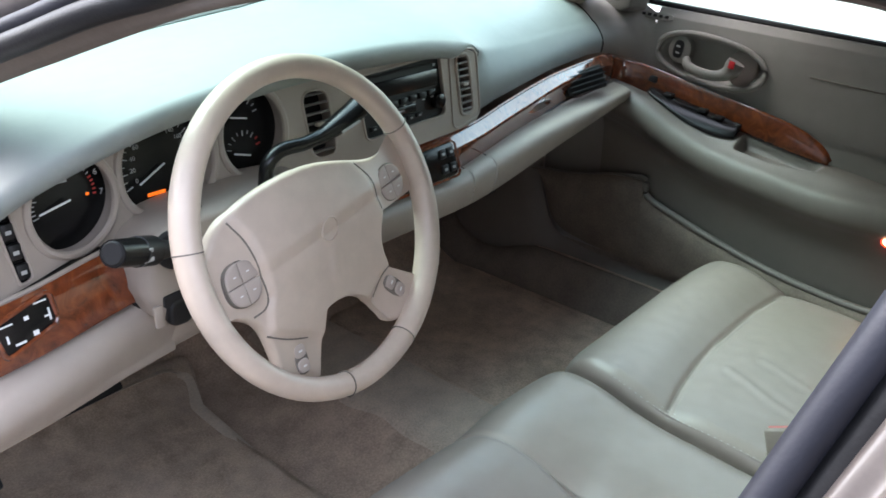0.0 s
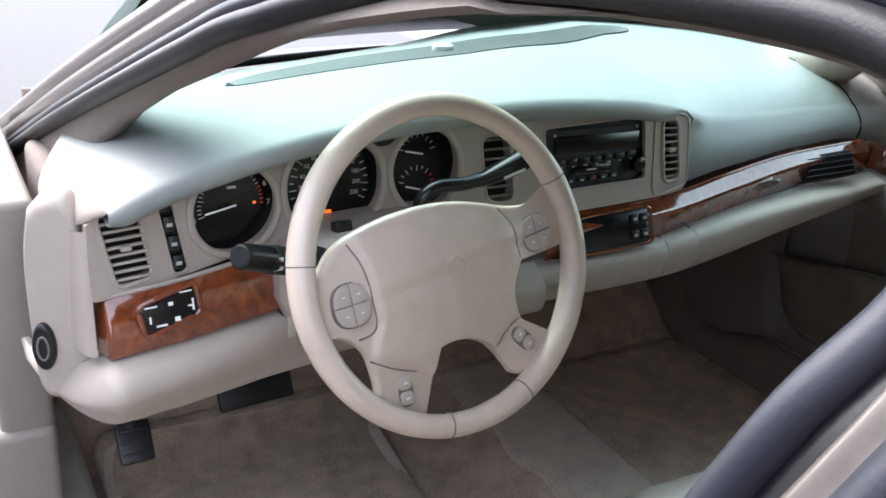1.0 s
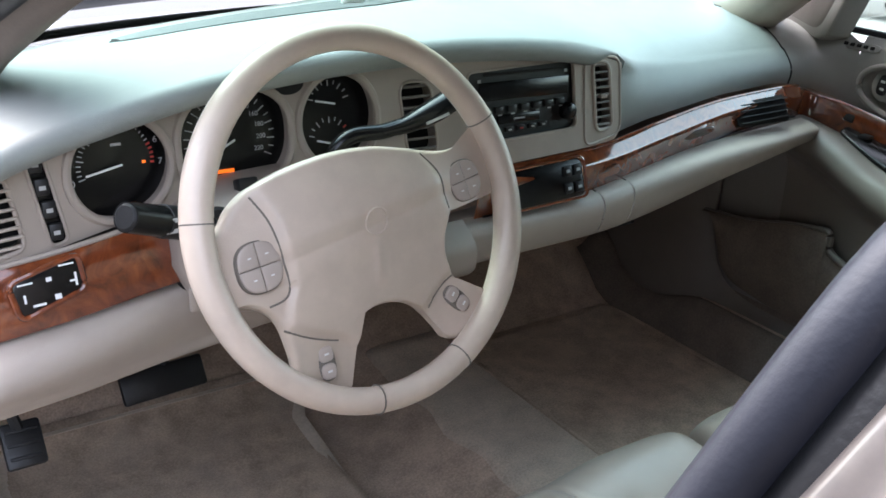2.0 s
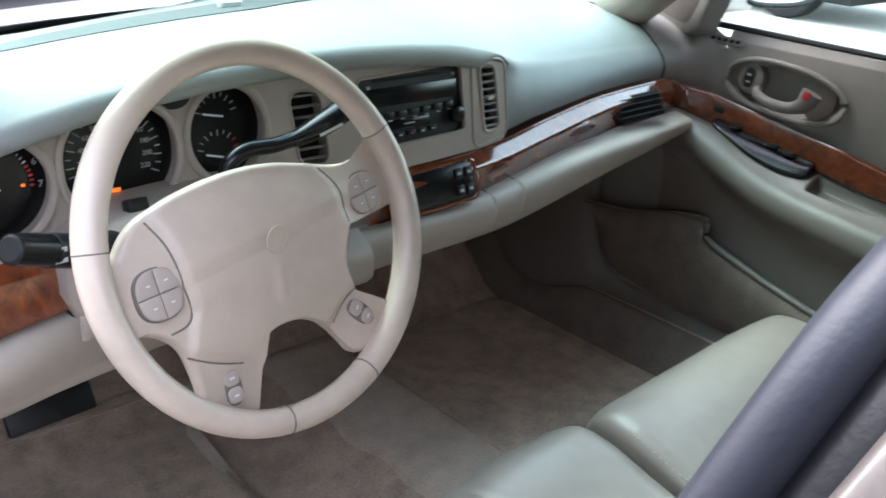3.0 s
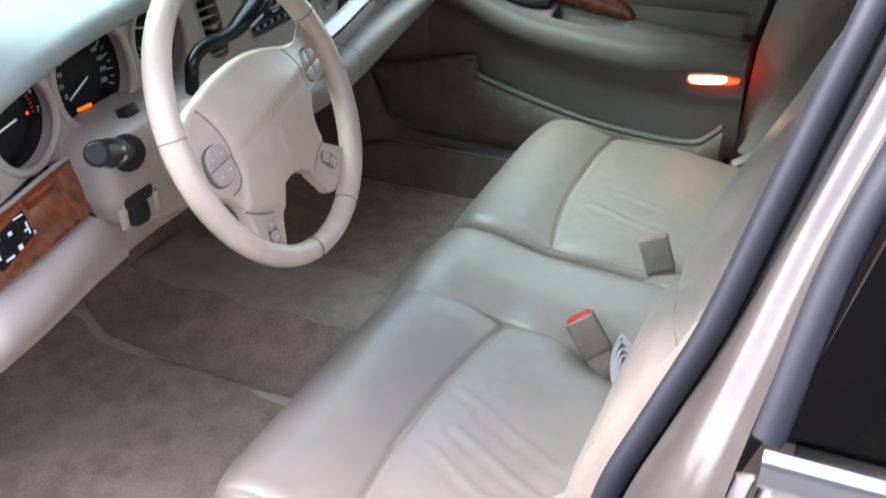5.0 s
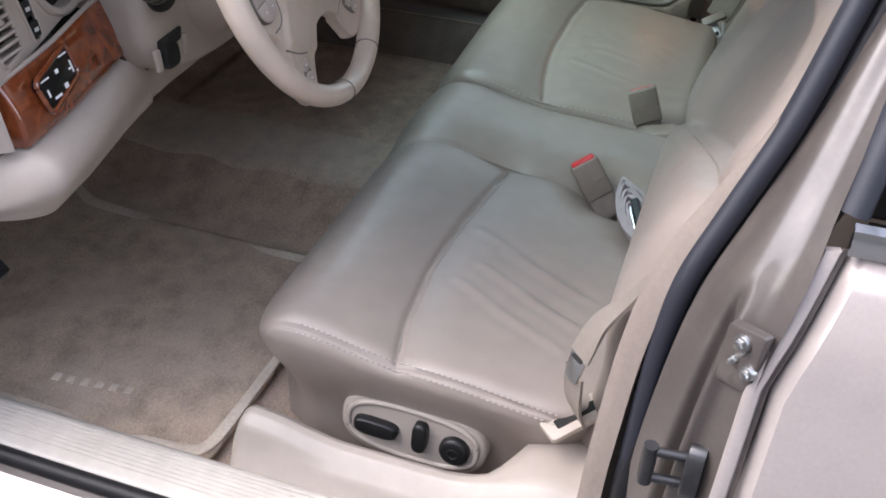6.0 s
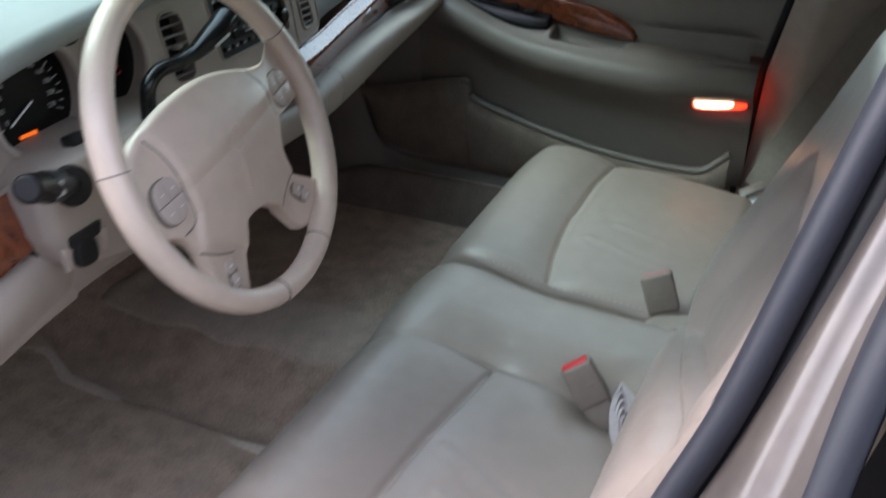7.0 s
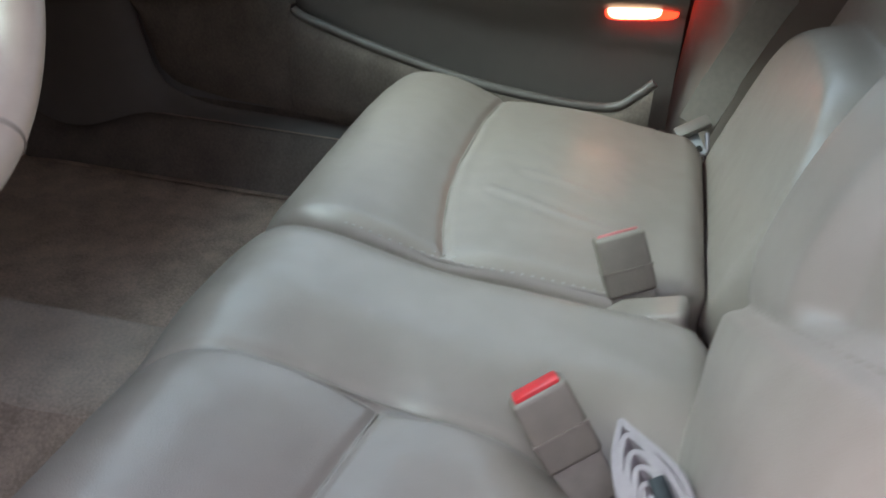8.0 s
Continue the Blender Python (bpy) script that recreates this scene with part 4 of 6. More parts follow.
needle(tach, -0.542, 0.932, 192, -0.004, 0.034)
part("warning_lamp", block(panel_lay(-0.518, 0.93, 0.0185), (0.013, 0.003, 0.001), AX, r=0), ORANGE, tach, "small lit orange warning bar")
part("print_bar", block(panel_lay(-0.545, 0.952, 0.0188), (0.018, 0.003, 0.0006), AX, r=0), GREYP, tach)
speedo = gauge("speedometer", SPEED, "black speedometer with white figures")
dial(speedo, -0.415, 0.94, 0.044, 0.053, 205, -25, 11, 2)
for k in range(12):
    a = radians(205 - 230 * k / 11)
    words(str(20 * k), 0.0075, panel_lay(-0.415 + 0.037 * math.cos(a), 0.942 + 0.037 * math.sin(a), 0.0185), AX, GREYP, speedo)
needle(speedo, -0.411, 0.94, 207, 0.0, 0.04)
part("warning_lamp", block(panel_lay(-0.425, 0.906, 0.0185), (0.024, 0.004, 0.001), AX, r=0), ORANGE, speedo, "small lit orange warning bar")
fuel = gauge("fuel_gauge", FUEL, "black twin gauge for fuel and temperature")
dial(fuel, -0.292, 0.967, 0.02, 0.027, 165, 15, 4, 2)
dial(fuel, -0.292, 0.925, 0.02, 0.027, 165, 15, 4, 2, 7)
needle(fuel, -0.285, 0.967, 168, 0.0, 0.026)
needle(fuel, -0.285, 0.92, 165, 0.0, 0.026)
for cx, cz in ((-0.494, 0.9895), (-0.35, 0.9985)):
    part("lens_cover", slab(oval(0, 0, 0.019, 0.0125, 24), panel_lay(cx, cz, -0.0005), AX, 0.004, 0.001), BLACK, dash, "small dark round lens")

# radio
radio = tagged(recess("radio", RADIO, 0.006, BLACK), "black car radio with slot, buttons and knob")


def rp(u, v, lift):
    """A place on the radio's front: u across, v up in 0..1."""
    x = -0.1 + 0.176 * u + 0.009 * (1 - v)
    z = 0.9035 + 0.089 * v + 0.004 * u
    return panel_lay(x, z, 0.006 - lift)


part("display", block(rp(0.5, 0.66, 0.001), (0.15, 0.024, 0.002), AX, r=0.001), GLOSSB, radio, "dark display")
part("disc_slot", block(rp(0.5, 0.9, 0.001), (0.13, 0.004, 0.002), AX, r=0.001), DARK, radio)
for k in range(7):
    bt = part("button", block(rp(0.12 + 0.12 * k, 0.4, 0.002), (0.015, 0.009, 0.004), AX, r=0.0015), BLACK, radio)
    part("button_mark", block(rp(0.12 + 0.12 * k, 0.33, 0.0035), (0.006, 0.0015, 0.0006), AX, r=0), GREYP, bt)
for k in range(6):
    bt = part("button", block(rp(0.1 + 0.11 * k, 0.1, 0.002), (0.014, 0.007, 0.004), AX, r=0.0015), BLACK, radio)
    part("button_mark", block(rp(0.1 + 0.11 * k, 0.1, 0.0045), (0.005, 0.002, 0.0006), AX, r=0), REDP if k == 3 else GREYP, bt)
part("cassette_door", block(rp(0.42, 0.25, 0.0015), (0.07, 0.012, 0.003), AX, r=0.001), GLOSSB, radio)
part("print_bar", block(rp(0.42, 0.25, 0.0035), (0.018, 0.002, 0.0006), AX, r=0), GREYP, radio)
for u in (0.08, 0.92):
    part("print_bar", block(rp(u, 0.84, 0.0015), (0.005, 0.004, 0.0006), AX, r=0), GREYP, radio)
part("knob", slab(oval(0, 0, 0.0115, 0.0115, 24), rp(0.9, 0.25, 0.013), AX, 0.012, 0.003), GLOSSB, radio)

# wood strip, driver's side, wrapped round the dash end
def wood_left(u, v):
    x = -0.696 + 0.264 * u
    top = sm(x, (-0.72, -0.63, -0.53, -0.43), (0.862, 0.868, 0.878, 0.884))
    low = sm(x, (-0.72, -0.63, -0.53, -0.43), (0.797, 0.803, 0.812, 0.82))
    z = low + (top - low) * v
    y = sm(x, (-0.75, -0.70, -0.62, -0.52, -0.4), (0.148, 0.151, 0.157, 0.172, 0.185)) - 0.008 * math.sin(math.pi * v) ** 0.8 + 0.02 * (v - 0.5)
    return Vector((x, y, z))


bm = sheet(wood_left, 30, 12)
sheet(lambda u, v: wood_left(0, v) + Vector((-0.005 * math.sin(min(1.0, u * 2) * math.pi / 2) - 0.022 * max(0.0, u - 0.5), 0.005 * (1 - math.cos(min(1.0, u * 2) * math.pi / 2)) + 0.075 * max(0.0, u - 0.5), 0)), 16, 12, bm)
bmesh.ops.remove_doubles(bm, verts=bm.verts[:], dist=0.0005)
part("wood_strip", bm, BURL, dash, "glossy burl wood strip at the dash end", angle=60)
part("strip_bead", tube([wood_left(i / 20, 1) for i in range(21)], 0.0028, seg=8), TRIM, dash)
LS = [(-0.035, 0.0085), (0.029, 0.0225), (0.032, -0.0095), (-0.029, -0.0255)]
LAX = frame3((0.12, -1, 0.25), (1, 0.12, 0.0))
LSC = Vector((-0.6325, 0.1455, 0.846))
lsw = part("light_switch", slab(rounded(LS, r=0.24), LSC, LAX, 0.008, 0.002), GLOSSB, dash, "glossy black lamp switch panel with white marks")
part("switch_frame", tube([LSC + LAX[0] * x * 1.05 + LAX[1] * z * 1.08 - LAX[2] * 0.001 for x, z in rounded(LS, r=0.24)], 0.003, seg=8, closed=True), BURL, lsw)
for dx, dz, w, h in ((-0.022, 0.006, 0.014, 0.0016), (0.018, 0.0165, 0.014, 0.0016), (0.0, 0.006, 0.005, 0.004), (-0.024, -0.008, 0.002, 0.008), (-0.012, -0.016, 0.012, 0.0022), (0.006, -0.012, 0.006, 0.005), (0.025, 0.001, 0.002, 0.013), (0.022, 0.0, 0.006, 0.0018)):
    part("switch_mark", block(LSC + LAX[0] * dx + LAX[1] * dz + LAX[2] * 0.0004, (w, h, 0.0008), LAX, r=0), WHITE, lsw)

# wood strip, passenger side, with climate panel, nameplate and vent
WOODA = [-0.2 + 0.8 * smooth01((i / 60 - 0.58) / 0.1) + 0.6 * smooth01((i / 60 - 0.95) / 0.05) for i in range(61)]
WOODC = [(sum(math.sin(a) for a in WOODA[:i]), sum(math.cos(a) for a in WOODA[:i])) for i in range(61)]


def wood_right(u, v):
    """A flat lower face, an upper face tilted to the windscreen, and a rolled top edge."""
    x = -0.09 + 0.748 * u
    top = sm(x, (-0.09, 0.1, 0.17, 0.27, 0.45, 0.6, 0.72), (0.862, 0.868, 0.872, 0.884, 0.902, 0.905, 0.894))
    low = sm(x, (-0.09, 0.1, 0.2, 0.3, 0.48, 0.62, 0.72), (0.8, 0.803, 0.81, 0.82, 0.845, 0.85, 0.84))
    y = sm(x, (-0.1, 0.1, 0.3, 0.5, 0.62, 0.72), (0.214, 0.22, 0.243, 0.262, 0.272, 0.295))
    c = WOODC[max(0, min(60, int(round(v * 60))))]
    k = (top - low) / WOODC[60][1]
    return Vector((x, y - 0.008 + k * c[0], low + k * c[1]))


part("wood_strip", sheet(wood_right, 90, 30), BURL, dash, "long glossy burl wood strip", angle=60)
for v, r in ((1.0, 0.0024), (0.0, 0.0024)):
    part("strip_bead", tube([wood_right(0.02 + 0.98 * i / 40, v) for i in range(41)], r, seg=8), BLACK if v == 0 else BURL, dash)
hv = frame3((-0.05, -1, 0.3), (1, 0.02, 0.03))
HV = Vector((0.018, 0.197, 0.835))
climate = part("climate_panel", slab(rounded([(-0.078, -0.026), (0.072, -0.026), (0.07, 0.027), (-0.078, 0.024)], r=0.2), HV, hv, 0.01, 0.003), GLOSSB, dash, "black climate control panel with buttons")
part("climate_frame", tube([HV + hv[0] * x + hv[1] * z for x, z in rounded([(-0.08, -0.028), (0.075, -0.028), (0.073, 0.029), (-0.08, 0.026)], r=0.2)], 0.002, seg=8, closed=True), BURL, climate)
for i in range(2):
    for j in range(2):
        bt = part("button", block(HV + hv[0] * (0.042 + 0.018 * i) + hv[1] * (-0.012 + 0.024 * j) + hv[2] * 0.001, (0.014, 0.015, 0.004), hv, r=0.002), BLACK, climate)
        part("button_mark", block(HV + hv[0] * (0.042 + 0.018 * i) + hv[1] * (-0.012 + 0.024 * j) + hv[2] * 0.0032, (0.006, 0.004, 0.0006), hv, r=0), GREYP, bt)
def on_wood(x, v, lift):
    a = WOODA[int(round(v * 60))]
    return wood_right((x + 0.09) / 0.748, v) + Vector((0, -math.cos(a), math.sin(a))) * lift


part("nameplate", slab(oval(0, 0, 0.034, 0.0065, 28, 2.6), on_wood(0.362, 0.45, 0.004), frame3((-0.08, -1, 0.25), (1, 0, 0.13)), 0.004, 0.0015), CHROME, dash, "small bright nameplate")
PV = frame3((-0.08, -1, 0.4), (1, 0.06, 0.0))
pvc = on_wood(0.53, 0.5, 0.007)
pv = part("air_vent", slab(rounded([(-0.06, -0.02), (0.062, -0.024), (0.054, 0.022), (-0.066, 0.02)], r=0.2), pvc, PV, 0.012, 0.002), DARK, dash, "wide black air vent set in the wood")
for k in range(4):
    part("vent_slat", block(pvc + PV[1] * (-0.015 + 0.01 * k) + PV[2] * 0.002, (0.112, 0.0022, 0.008), PV, r=0.0008, seg=1), BLACK, pv)

# knee padding under the strips
def knee(u, v, x0, x1, prof):
    x = x0 + (x1 - x0) * u
    y, z = prof(x, v)
    return Vector((x, y, z))


def knee_left(x, v):
    t = lin(x, (-0.745, -0.72, -0.6, -0.5, -0.42), (0.79, 0.797, 0.804, 0.812, 0.818))
    y0 = lin(x, (-0.75, -0.70, -0.62, -0.52, -0.4), (0.152, 0.156, 0.164, 0.18, 0.19))
    b = lin(x, (-0.745, -0.6, -0.42, -0.28), (0.718, 0.72, 0.725, 0.73))
    bulge = lin(x, (-0.745, -0.68, -0.55, -0.45), (0.055, 0.05, 0.035, 0.02))
    pts = ((y0, t), (y0 - bulge * 0.75, t - 0.012), (y0 - bulge, t - 0.035), (y0 - bulge * 0.7, b + 0.02), (y0 - bulge * 0.2, b), (y0 + 0.08, b + 0.015))
    c = KNEE.setdefault(round(x, 5), cr([(a, bb, 0) for a, bb in pts], 6))
    p = along(c, v)
    return p.x, p.y


KNEE = {}
bm = sheet(lambda u, v: knee(u, v, -0.692, -0.45, knee_left), 34, 30)


def knee_end(u, v):
    """The pad's end, turning back towards the hinge pillar."""
    q, a = knee_left(-0.692, v), u * math.pi / 2
    k = 1 - 0.72 * smooth01(u * 1.15)
    return Vector((-0.692 - 0.075 * (0.35 * math.sin(a) + 0.65 * u), q[0] + 0.18 * (1 - math.cos(a)), 0.722 + (q[1] - 0.722) * k))


sheet(knee_end, 16, 30, bm)
bmesh.ops.remove_doubles(bm, verts=bm.verts[:], dist=0.0005)
part("knee_pad", bm, TRIM, dash, "rounded beige knee padding under the wood", angle=70)
KNEE2 = {}


def knee_mid(x, v):
    t = lin(x, (-0.46, -0.4), (0.816, 0.81))
    y0 = 0.19
    f = lin(x, (-0.46, -0.36), (0.58, 1.0))
    b = lin(x, (-0.46, -0.4, -0.28, -0.2), (0.7245, 0.732, 0.74, 0.735))
    pts = ((y0, t), (y0 - 0.03 * f, t - 0.02), (y0 - 0.036 * f, t - 0.04), (y0 - 0.03 * f, b + 0.015), (y0, b), (y0 + 0.08, b + 0.01))
    c = KNEE2.setdefault(round(x, 5), cr([(a, bb, 0) for a, bb in pts], 6))
    p = along(c, v)
    return p.x, p.y


part("knee_pad", sheet(lambda u, v: knee(u, v, -0.455, -0.12, knee_mid), 16, 30), TRIM, dash, angle=70)
KNEE3 = {}


def knee_right(x, v):
    t = sm(x, (-0.12, 0.12, 0.2, 0.42, 0.66), (0.8, 0.808, 0.817, 0.838, 0.846))
    b = sm(x, (-0.12, 0.13, 0.22, 0.44, 0.66), (0.738, 0.74, 0.746, 0.778, 0.806))
    y0 = sm(x, (-0.12, 0.1, 0.3, 0.5, 0.66), (0.212, 0.218, 0.235, 0.25, 0.262))
    d = sm(x, (-0.12, 0.1, 0.5, 0.66), (0.032, 0.036, 0.044, 0.04))
    pts = ((y0, t), (y0 - d * 0.8, t - 0.006), (y0 - d, t - 0.4 * (t - b)), (y0 - d * 0.7, b + 0.12 * (t - b)), (y0, b), (y0 + 0.12, b - 0.02))
    c = KNEE3.setdefault(round(x, 5), cr([(a, bb, 0) for a, bb in pts], 6))
    p = along(c, v)
    return p.x, p.y


for x0, x1, name, label in ((-0.12, 0.125, "ash_tray", "padded beige drawer under the climate panel"), (0.128, 0.187, "pad_divider", ""), (0.19, 0.668, "glove_box", "padded beige glove box front")):
    part(name, sheet(lambda u, v: knee(u, v, x0, x1, knee_right), 24, 30), TRIM, dash, label, angle=70)
part("glove_floor", sheet(lambda u, v: Vector((-0.12 + 0.82 * u, 0.3 + 0.3 * v, lin(-0.12 + 0.82 * u, (0.1, 0.66), (0.725, 0.785)) - 0.1 * v)), 12, 4), TRIM, dash)
# near-black sheet stands in for the shade under the dashboard
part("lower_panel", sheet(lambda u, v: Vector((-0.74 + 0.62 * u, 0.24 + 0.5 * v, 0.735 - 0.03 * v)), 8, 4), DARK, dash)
part("release_handle", block((0.2, 0.215, 0.741), (0.05, 0.006, 0.004), r=0.0015), DARK, dash)

# cover at the dash end beside the door hinge
END = frame3((-0.45, -0.89, 0.0), (0.89, -0.45, 0))
COVER = cr2([(-0.034, 0.108), (-0.02, 0.121), (0.008, 0.123), (0.026, 0.063), (0.036, -0.037), (0.039, -0.073), (0.022, -0.107), (-0.01, -0.12), (-0.035, -0.105), (-0.041, -0.014), (-0.041, 0.059), (-0.034, 0.108)], 5)[:-1]
cap = part("end_cover", slab(COVER, (-0.735, 0.19, 0.845), END, 0.03, 0.018, seg=6), TRIM, dash, "beige dash end cover")
knob = part("end_knob", slab(oval(0, 0, 0.013, 0.029, 28), Vector((-0.757, 0.2, 0.797)) + END[2] * 0.006, END, 0.014, 0.006, seg=4), BLACK, cap, "round black bumper")
part("knob_ring", tube([Vector((-0.757, 0.2, 0.797)) + END[2] * 0.006 + END[0] * x + END[1] * y for x, y in oval(0, 0, 0.006, 0.014, 24)], 0.0014, seg=6, closed=True), SLAT, knob)

# ---- steering column ----
column = thing("steering_column", (-0.38, 0.15, 0.85), "beige steering column shroud with black stalk and lever", "steering column")
CA = Vector((-0.04, 0.93, -0.365)).normalized()
CC = Vector((-0.372, 0.0, 0.905))
CAX = frame3(-CA, (1, 0, 0))


SHF = frame3((-0.06, -1, 0.1), (1, -0.06, 0))
SHC = Vector((-0.37, 0.118, 0.868))
SHROUD = cr2([(-0.142, -0.03), (-0.138, 0.014), (-0.11, 0.036), (-0.05, 0.046), (0.08, 0.048), (0.135, 0.03), (0.145, -0.03), (0.11, -0.07), (0.02, -0.088), (-0.07, -0.086), (-0.12, -0.07), (-0.142, -0.03)], 4)[:-1]
part("shroud", slab(SHROUD, SHC, SHF, 0.11, 0.022, seg=6), TRIM, column, "smooth beige column shroud", angle=60)
# near-black body puts the shade into the gap below the shroud
part("shroud_gap", slab([(x * 0.99, z * 0.99 - 0.009) for x, z in SHROUD], SHC + Vector((0, 0.045, 0)), SHF, 0.09, 0.006), DARK, column)
part("upper_shroud", tube([CC + CA * s for s in (0.035, 0.06, 0.12, 0.18)], lambda t: 0.05 + 0.005 * t, seg=24), TRIM, column, "round neck behind the wheel")
BOOT = Vector((-0.476, 0.119, 0.885))
BX = frame3((-0.3, -0.95, 0.1), (0.95, -0.3, 0))
part("stalk_boot", slab(oval(0, 0, 0.021, 0.0215, 28), BOOT + BX[2] * 0.002, BX, 0.01, 0.003), DARK, column, "round black opening for the stalk")
part("tilt_recess", slab(rounded([(-0.022, -0.006), (0.018, -0.002), (0.022, 0.012), (-0.022, 0.008)], r=0.25), Vector((-0.472, 0.1165, 0.826)), SHF, 0.006, 0.001), DARK, column)
part("tilt_lever", slab(oval(0, 0, 0.0155, 0.0165, 20, 3), Vector((-0.476, 0.1135, 0.812)), SHF, 0.012, 0.006, seg=3), BLACK, column, "black tilt lever")
for dx in (-0.03, 0.026):
    part("recess_cheek", block(Vector((-0.474 + dx, 0.1165, 0.815)), (0.011, 0.026, 0.006), SHF, r=0.0025), TRIM, column)
ST0, ST1 = Vector((-0.474, 0.121, 0.886)), Vector((-0.582, 0.06, 0.936))
stalk = part("indicator_stalk", tube([ST0.lerp(ST1, t) for t in (0, 0.2, 0.38)], lambda t: 0.008 + 0.004 * t, seg=14), BLACK, column, "black indicator stalk")
part("stalk_collar", tube([ST0.lerp(ST1, t) for t in (0.4, 0.42, 0.5, 0.51, 0.53, 0.54, 0.66, 0.67)], lambda t: 0.0158 if 0.1 < t < 0.9 else 0.012, seg=18), BLACK, stalk)
part("stalk_knob", tube([ST0.lerp(ST1, t) for t in (0.66, 0.69, 0.95, 1.0)], lambda t: 0.0152 - 0.0016 * t, seg=18), GLOSSB, stalk)
part("stalk_tip", tube([ST0.lerp(ST1, t) for t in (0.985, 1.0, 1.015)], lambda t: 0.0132 - 0.003 * t * t, seg=18), BLACK, stalk)
for dz in (-0.004, 0.006):
    part("stalk_mark", block(ST0.lerp(ST1, 0.6) + Vector((0, -0.0156, dz)), (0.011, 0.004, 0.001), r=0), GREYP, stalk)
SH = cr([(-0.343, 0.13, 0.9), (-0.345, 0.125, 0.932), (-0.341, 0.124, 0.951), (-0.323, 0.122, 0.963), (-0.29, 0.12, 0.964), (-0.265, 0.12, 0.968)], 6)
lever = part("gear_lever", tube(SH, lambda t: 0.0088 - 0.0005 * t, seg=14), GLOSSB, column, "black column gear lever")
part("lever_grip", tube(cr([(-0.292, 0.12, 0.964), (-0.265, 0.12, 0.967), (-0.24, 0.121, 0.974), (-0.217, 0.122, 0.982), (-0.2, 0.124, 0.989), (-0.188, 0.126, 0.993)], 5), lambda t: 0.0088 + 0.008 * smooth01(t * 1.7) if t < 0.93 else 0.012, seg=18, flat=0.8), GLOSSB, lever, "flattened black grip")
part("grip_mark", block((-0.228, 0.1045, 0.976), (0.03, 0.003, 0.001), frame3((-0.1, -1, 0.25), (1, 0, 0.3)), r=0), GREYP, lever)
part("column_switch", block((-0.43, 0.155, 0.914), (0.022, 0.014, 0.018), CAX, r=0.003), BLACK, column, "small black hazard tab")

# ---- steering wheel ----
WC = Vector((-0.3729, 0.0006, 0.9207))
WR, WU, WN = frame3((0.0659, -0.927, 0.3693), (1, 0, 0))


def wp(x, y, h=0.0):
    return WC + WR * x + WU * y + WN * h


wheel = thing("steering_wheel", WC, "beige leather four-spoke steering wheel turned off straight", "steering wheel")
NR = 96


def rim_pt(a, r=0.171):
    return wp(r * math.cos(a), r * math.sin(a))


bm = bmesh.new()
rings = []
for i in range(NR):
    a = 2 * math.pi * i / NR
    c = rim_pt(a)
    d = WR * math.cos(a) + WU * math.sin(a)
    fat = 0.0137 + 0.0007 * math.cos(2 * a + 0.6)
    rings.append([bm.verts.new(c + d * (fat * math.cos(b)) + WN * (fat * 1.08 * math.sin(b))) for b in [2 * math.pi * j / 18 for j in range(18)]])
for i in range(NR):
    for j in range(18):
        bm.faces.new((rings[i][j], rings[(i + 1) % NR][j], rings[(i + 1) % NR][(j + 1) % 18], rings[i][(j + 1) % 18]))
rim = part("rim", bm, WHEEL, wheel, "leather-wrapped rim")
for deg in (173, 28, 262, 297.5):
    a = radians(deg)
    c, d = rim_pt(a), WR * math.cos(a) + WU * math.sin(a)
    part("rim_seam", tube([c + d * (0.0141 * math.cos(b)) + WN * (0.0151 * math.sin(b)) for b in [2 * math.pi * j / 24 for j in range(24)]], 0.0008, seg=5, closed=True, up=(0.3, 0.5, 0.8)), SEAM, rim)

# hub with four spokes: a soft shell whose edge follows the spokes
HUB = [(-0.168, 0.002), (-0.152, 0.012), (-0.138, 0.03), (-0.118, 0.044), (-0.082, 0.057), (-0.034, 0.066), (0.012, 0.067), (0.058, 0.06), (0.094, 0.054), (0.113, 0.056), (0.13, 0.065), (0.147, 0.078), (0.156, 0.07),
       (0.158, 0.05), (0.164, 0.01), (0.15, 0.002), (0.129, 0.0), (0.1, -0.004), (0.086, -0.022), (0.082, -0.046), (0.09, -0.069), (0.11, -0.09), (0.132, -0.096), (0.126, -0.112), (0.1, -0.135),
       (0.083, -0.136), (0.074, -0.123), (0.056, -0.102), (0.026, -0.086), (-0.006, -0.084), (-0.033, -0.096), (-0.044, -0.11), (-0.047, -0.124), (-0.044, -0.138), (-0.034, -0.16), (-0.06, -0.166), (-0.094, -0.148),
       (-0.097, -0.13), (-0.099, -0.111), (-0.108, -0.08), (-0.122, -0.064), (-0.142, -0.056), (-0.162, -0.056), (-0.17, -0.026)]
edge = [(p.x, p.y) for p in cr([(a, b, 0) for a, b in HUB], 6, closed=True)]
COVER_EDGE = [(-0.125, 0.062), (-0.119, 0.037), (-0.106, 0.012), (-0.098, -0.024), (-0.095, -0.047), (-0.101, -0.06), (-0.105, -0.085), (-0.082, -0.096), (-0.062, -0.103), (-0.045, -0.108), (-0.03, -0.12), (0.0, -0.11), (0.04, -0.11),
              (0.06, -0.099), (0.068, -0.087), (0.078, -0.077), (0.09, -0.071), (0.097, -0.04), (0.095, -0.004), (0.088, 0.012), (0.082, 0.034), (0.066, 0.056), (0.06, 0.09), (-0.11, 0.1)]


def cover_step(x, y):
    """One on the padded cover, nought on the spokes, with a soft edge."""
    inside, best = False, 9.0
    n = len(COVER_EDGE)
    for i in range(n):
        (ax, ay), (bx, by) = COVER_EDGE[i], COVER_EDGE[(i + 1) % n]
        if (ay > y) != (by > y) and x < ax + (y - ay) / (by - ay) * (bx - ax):
            inside = not inside
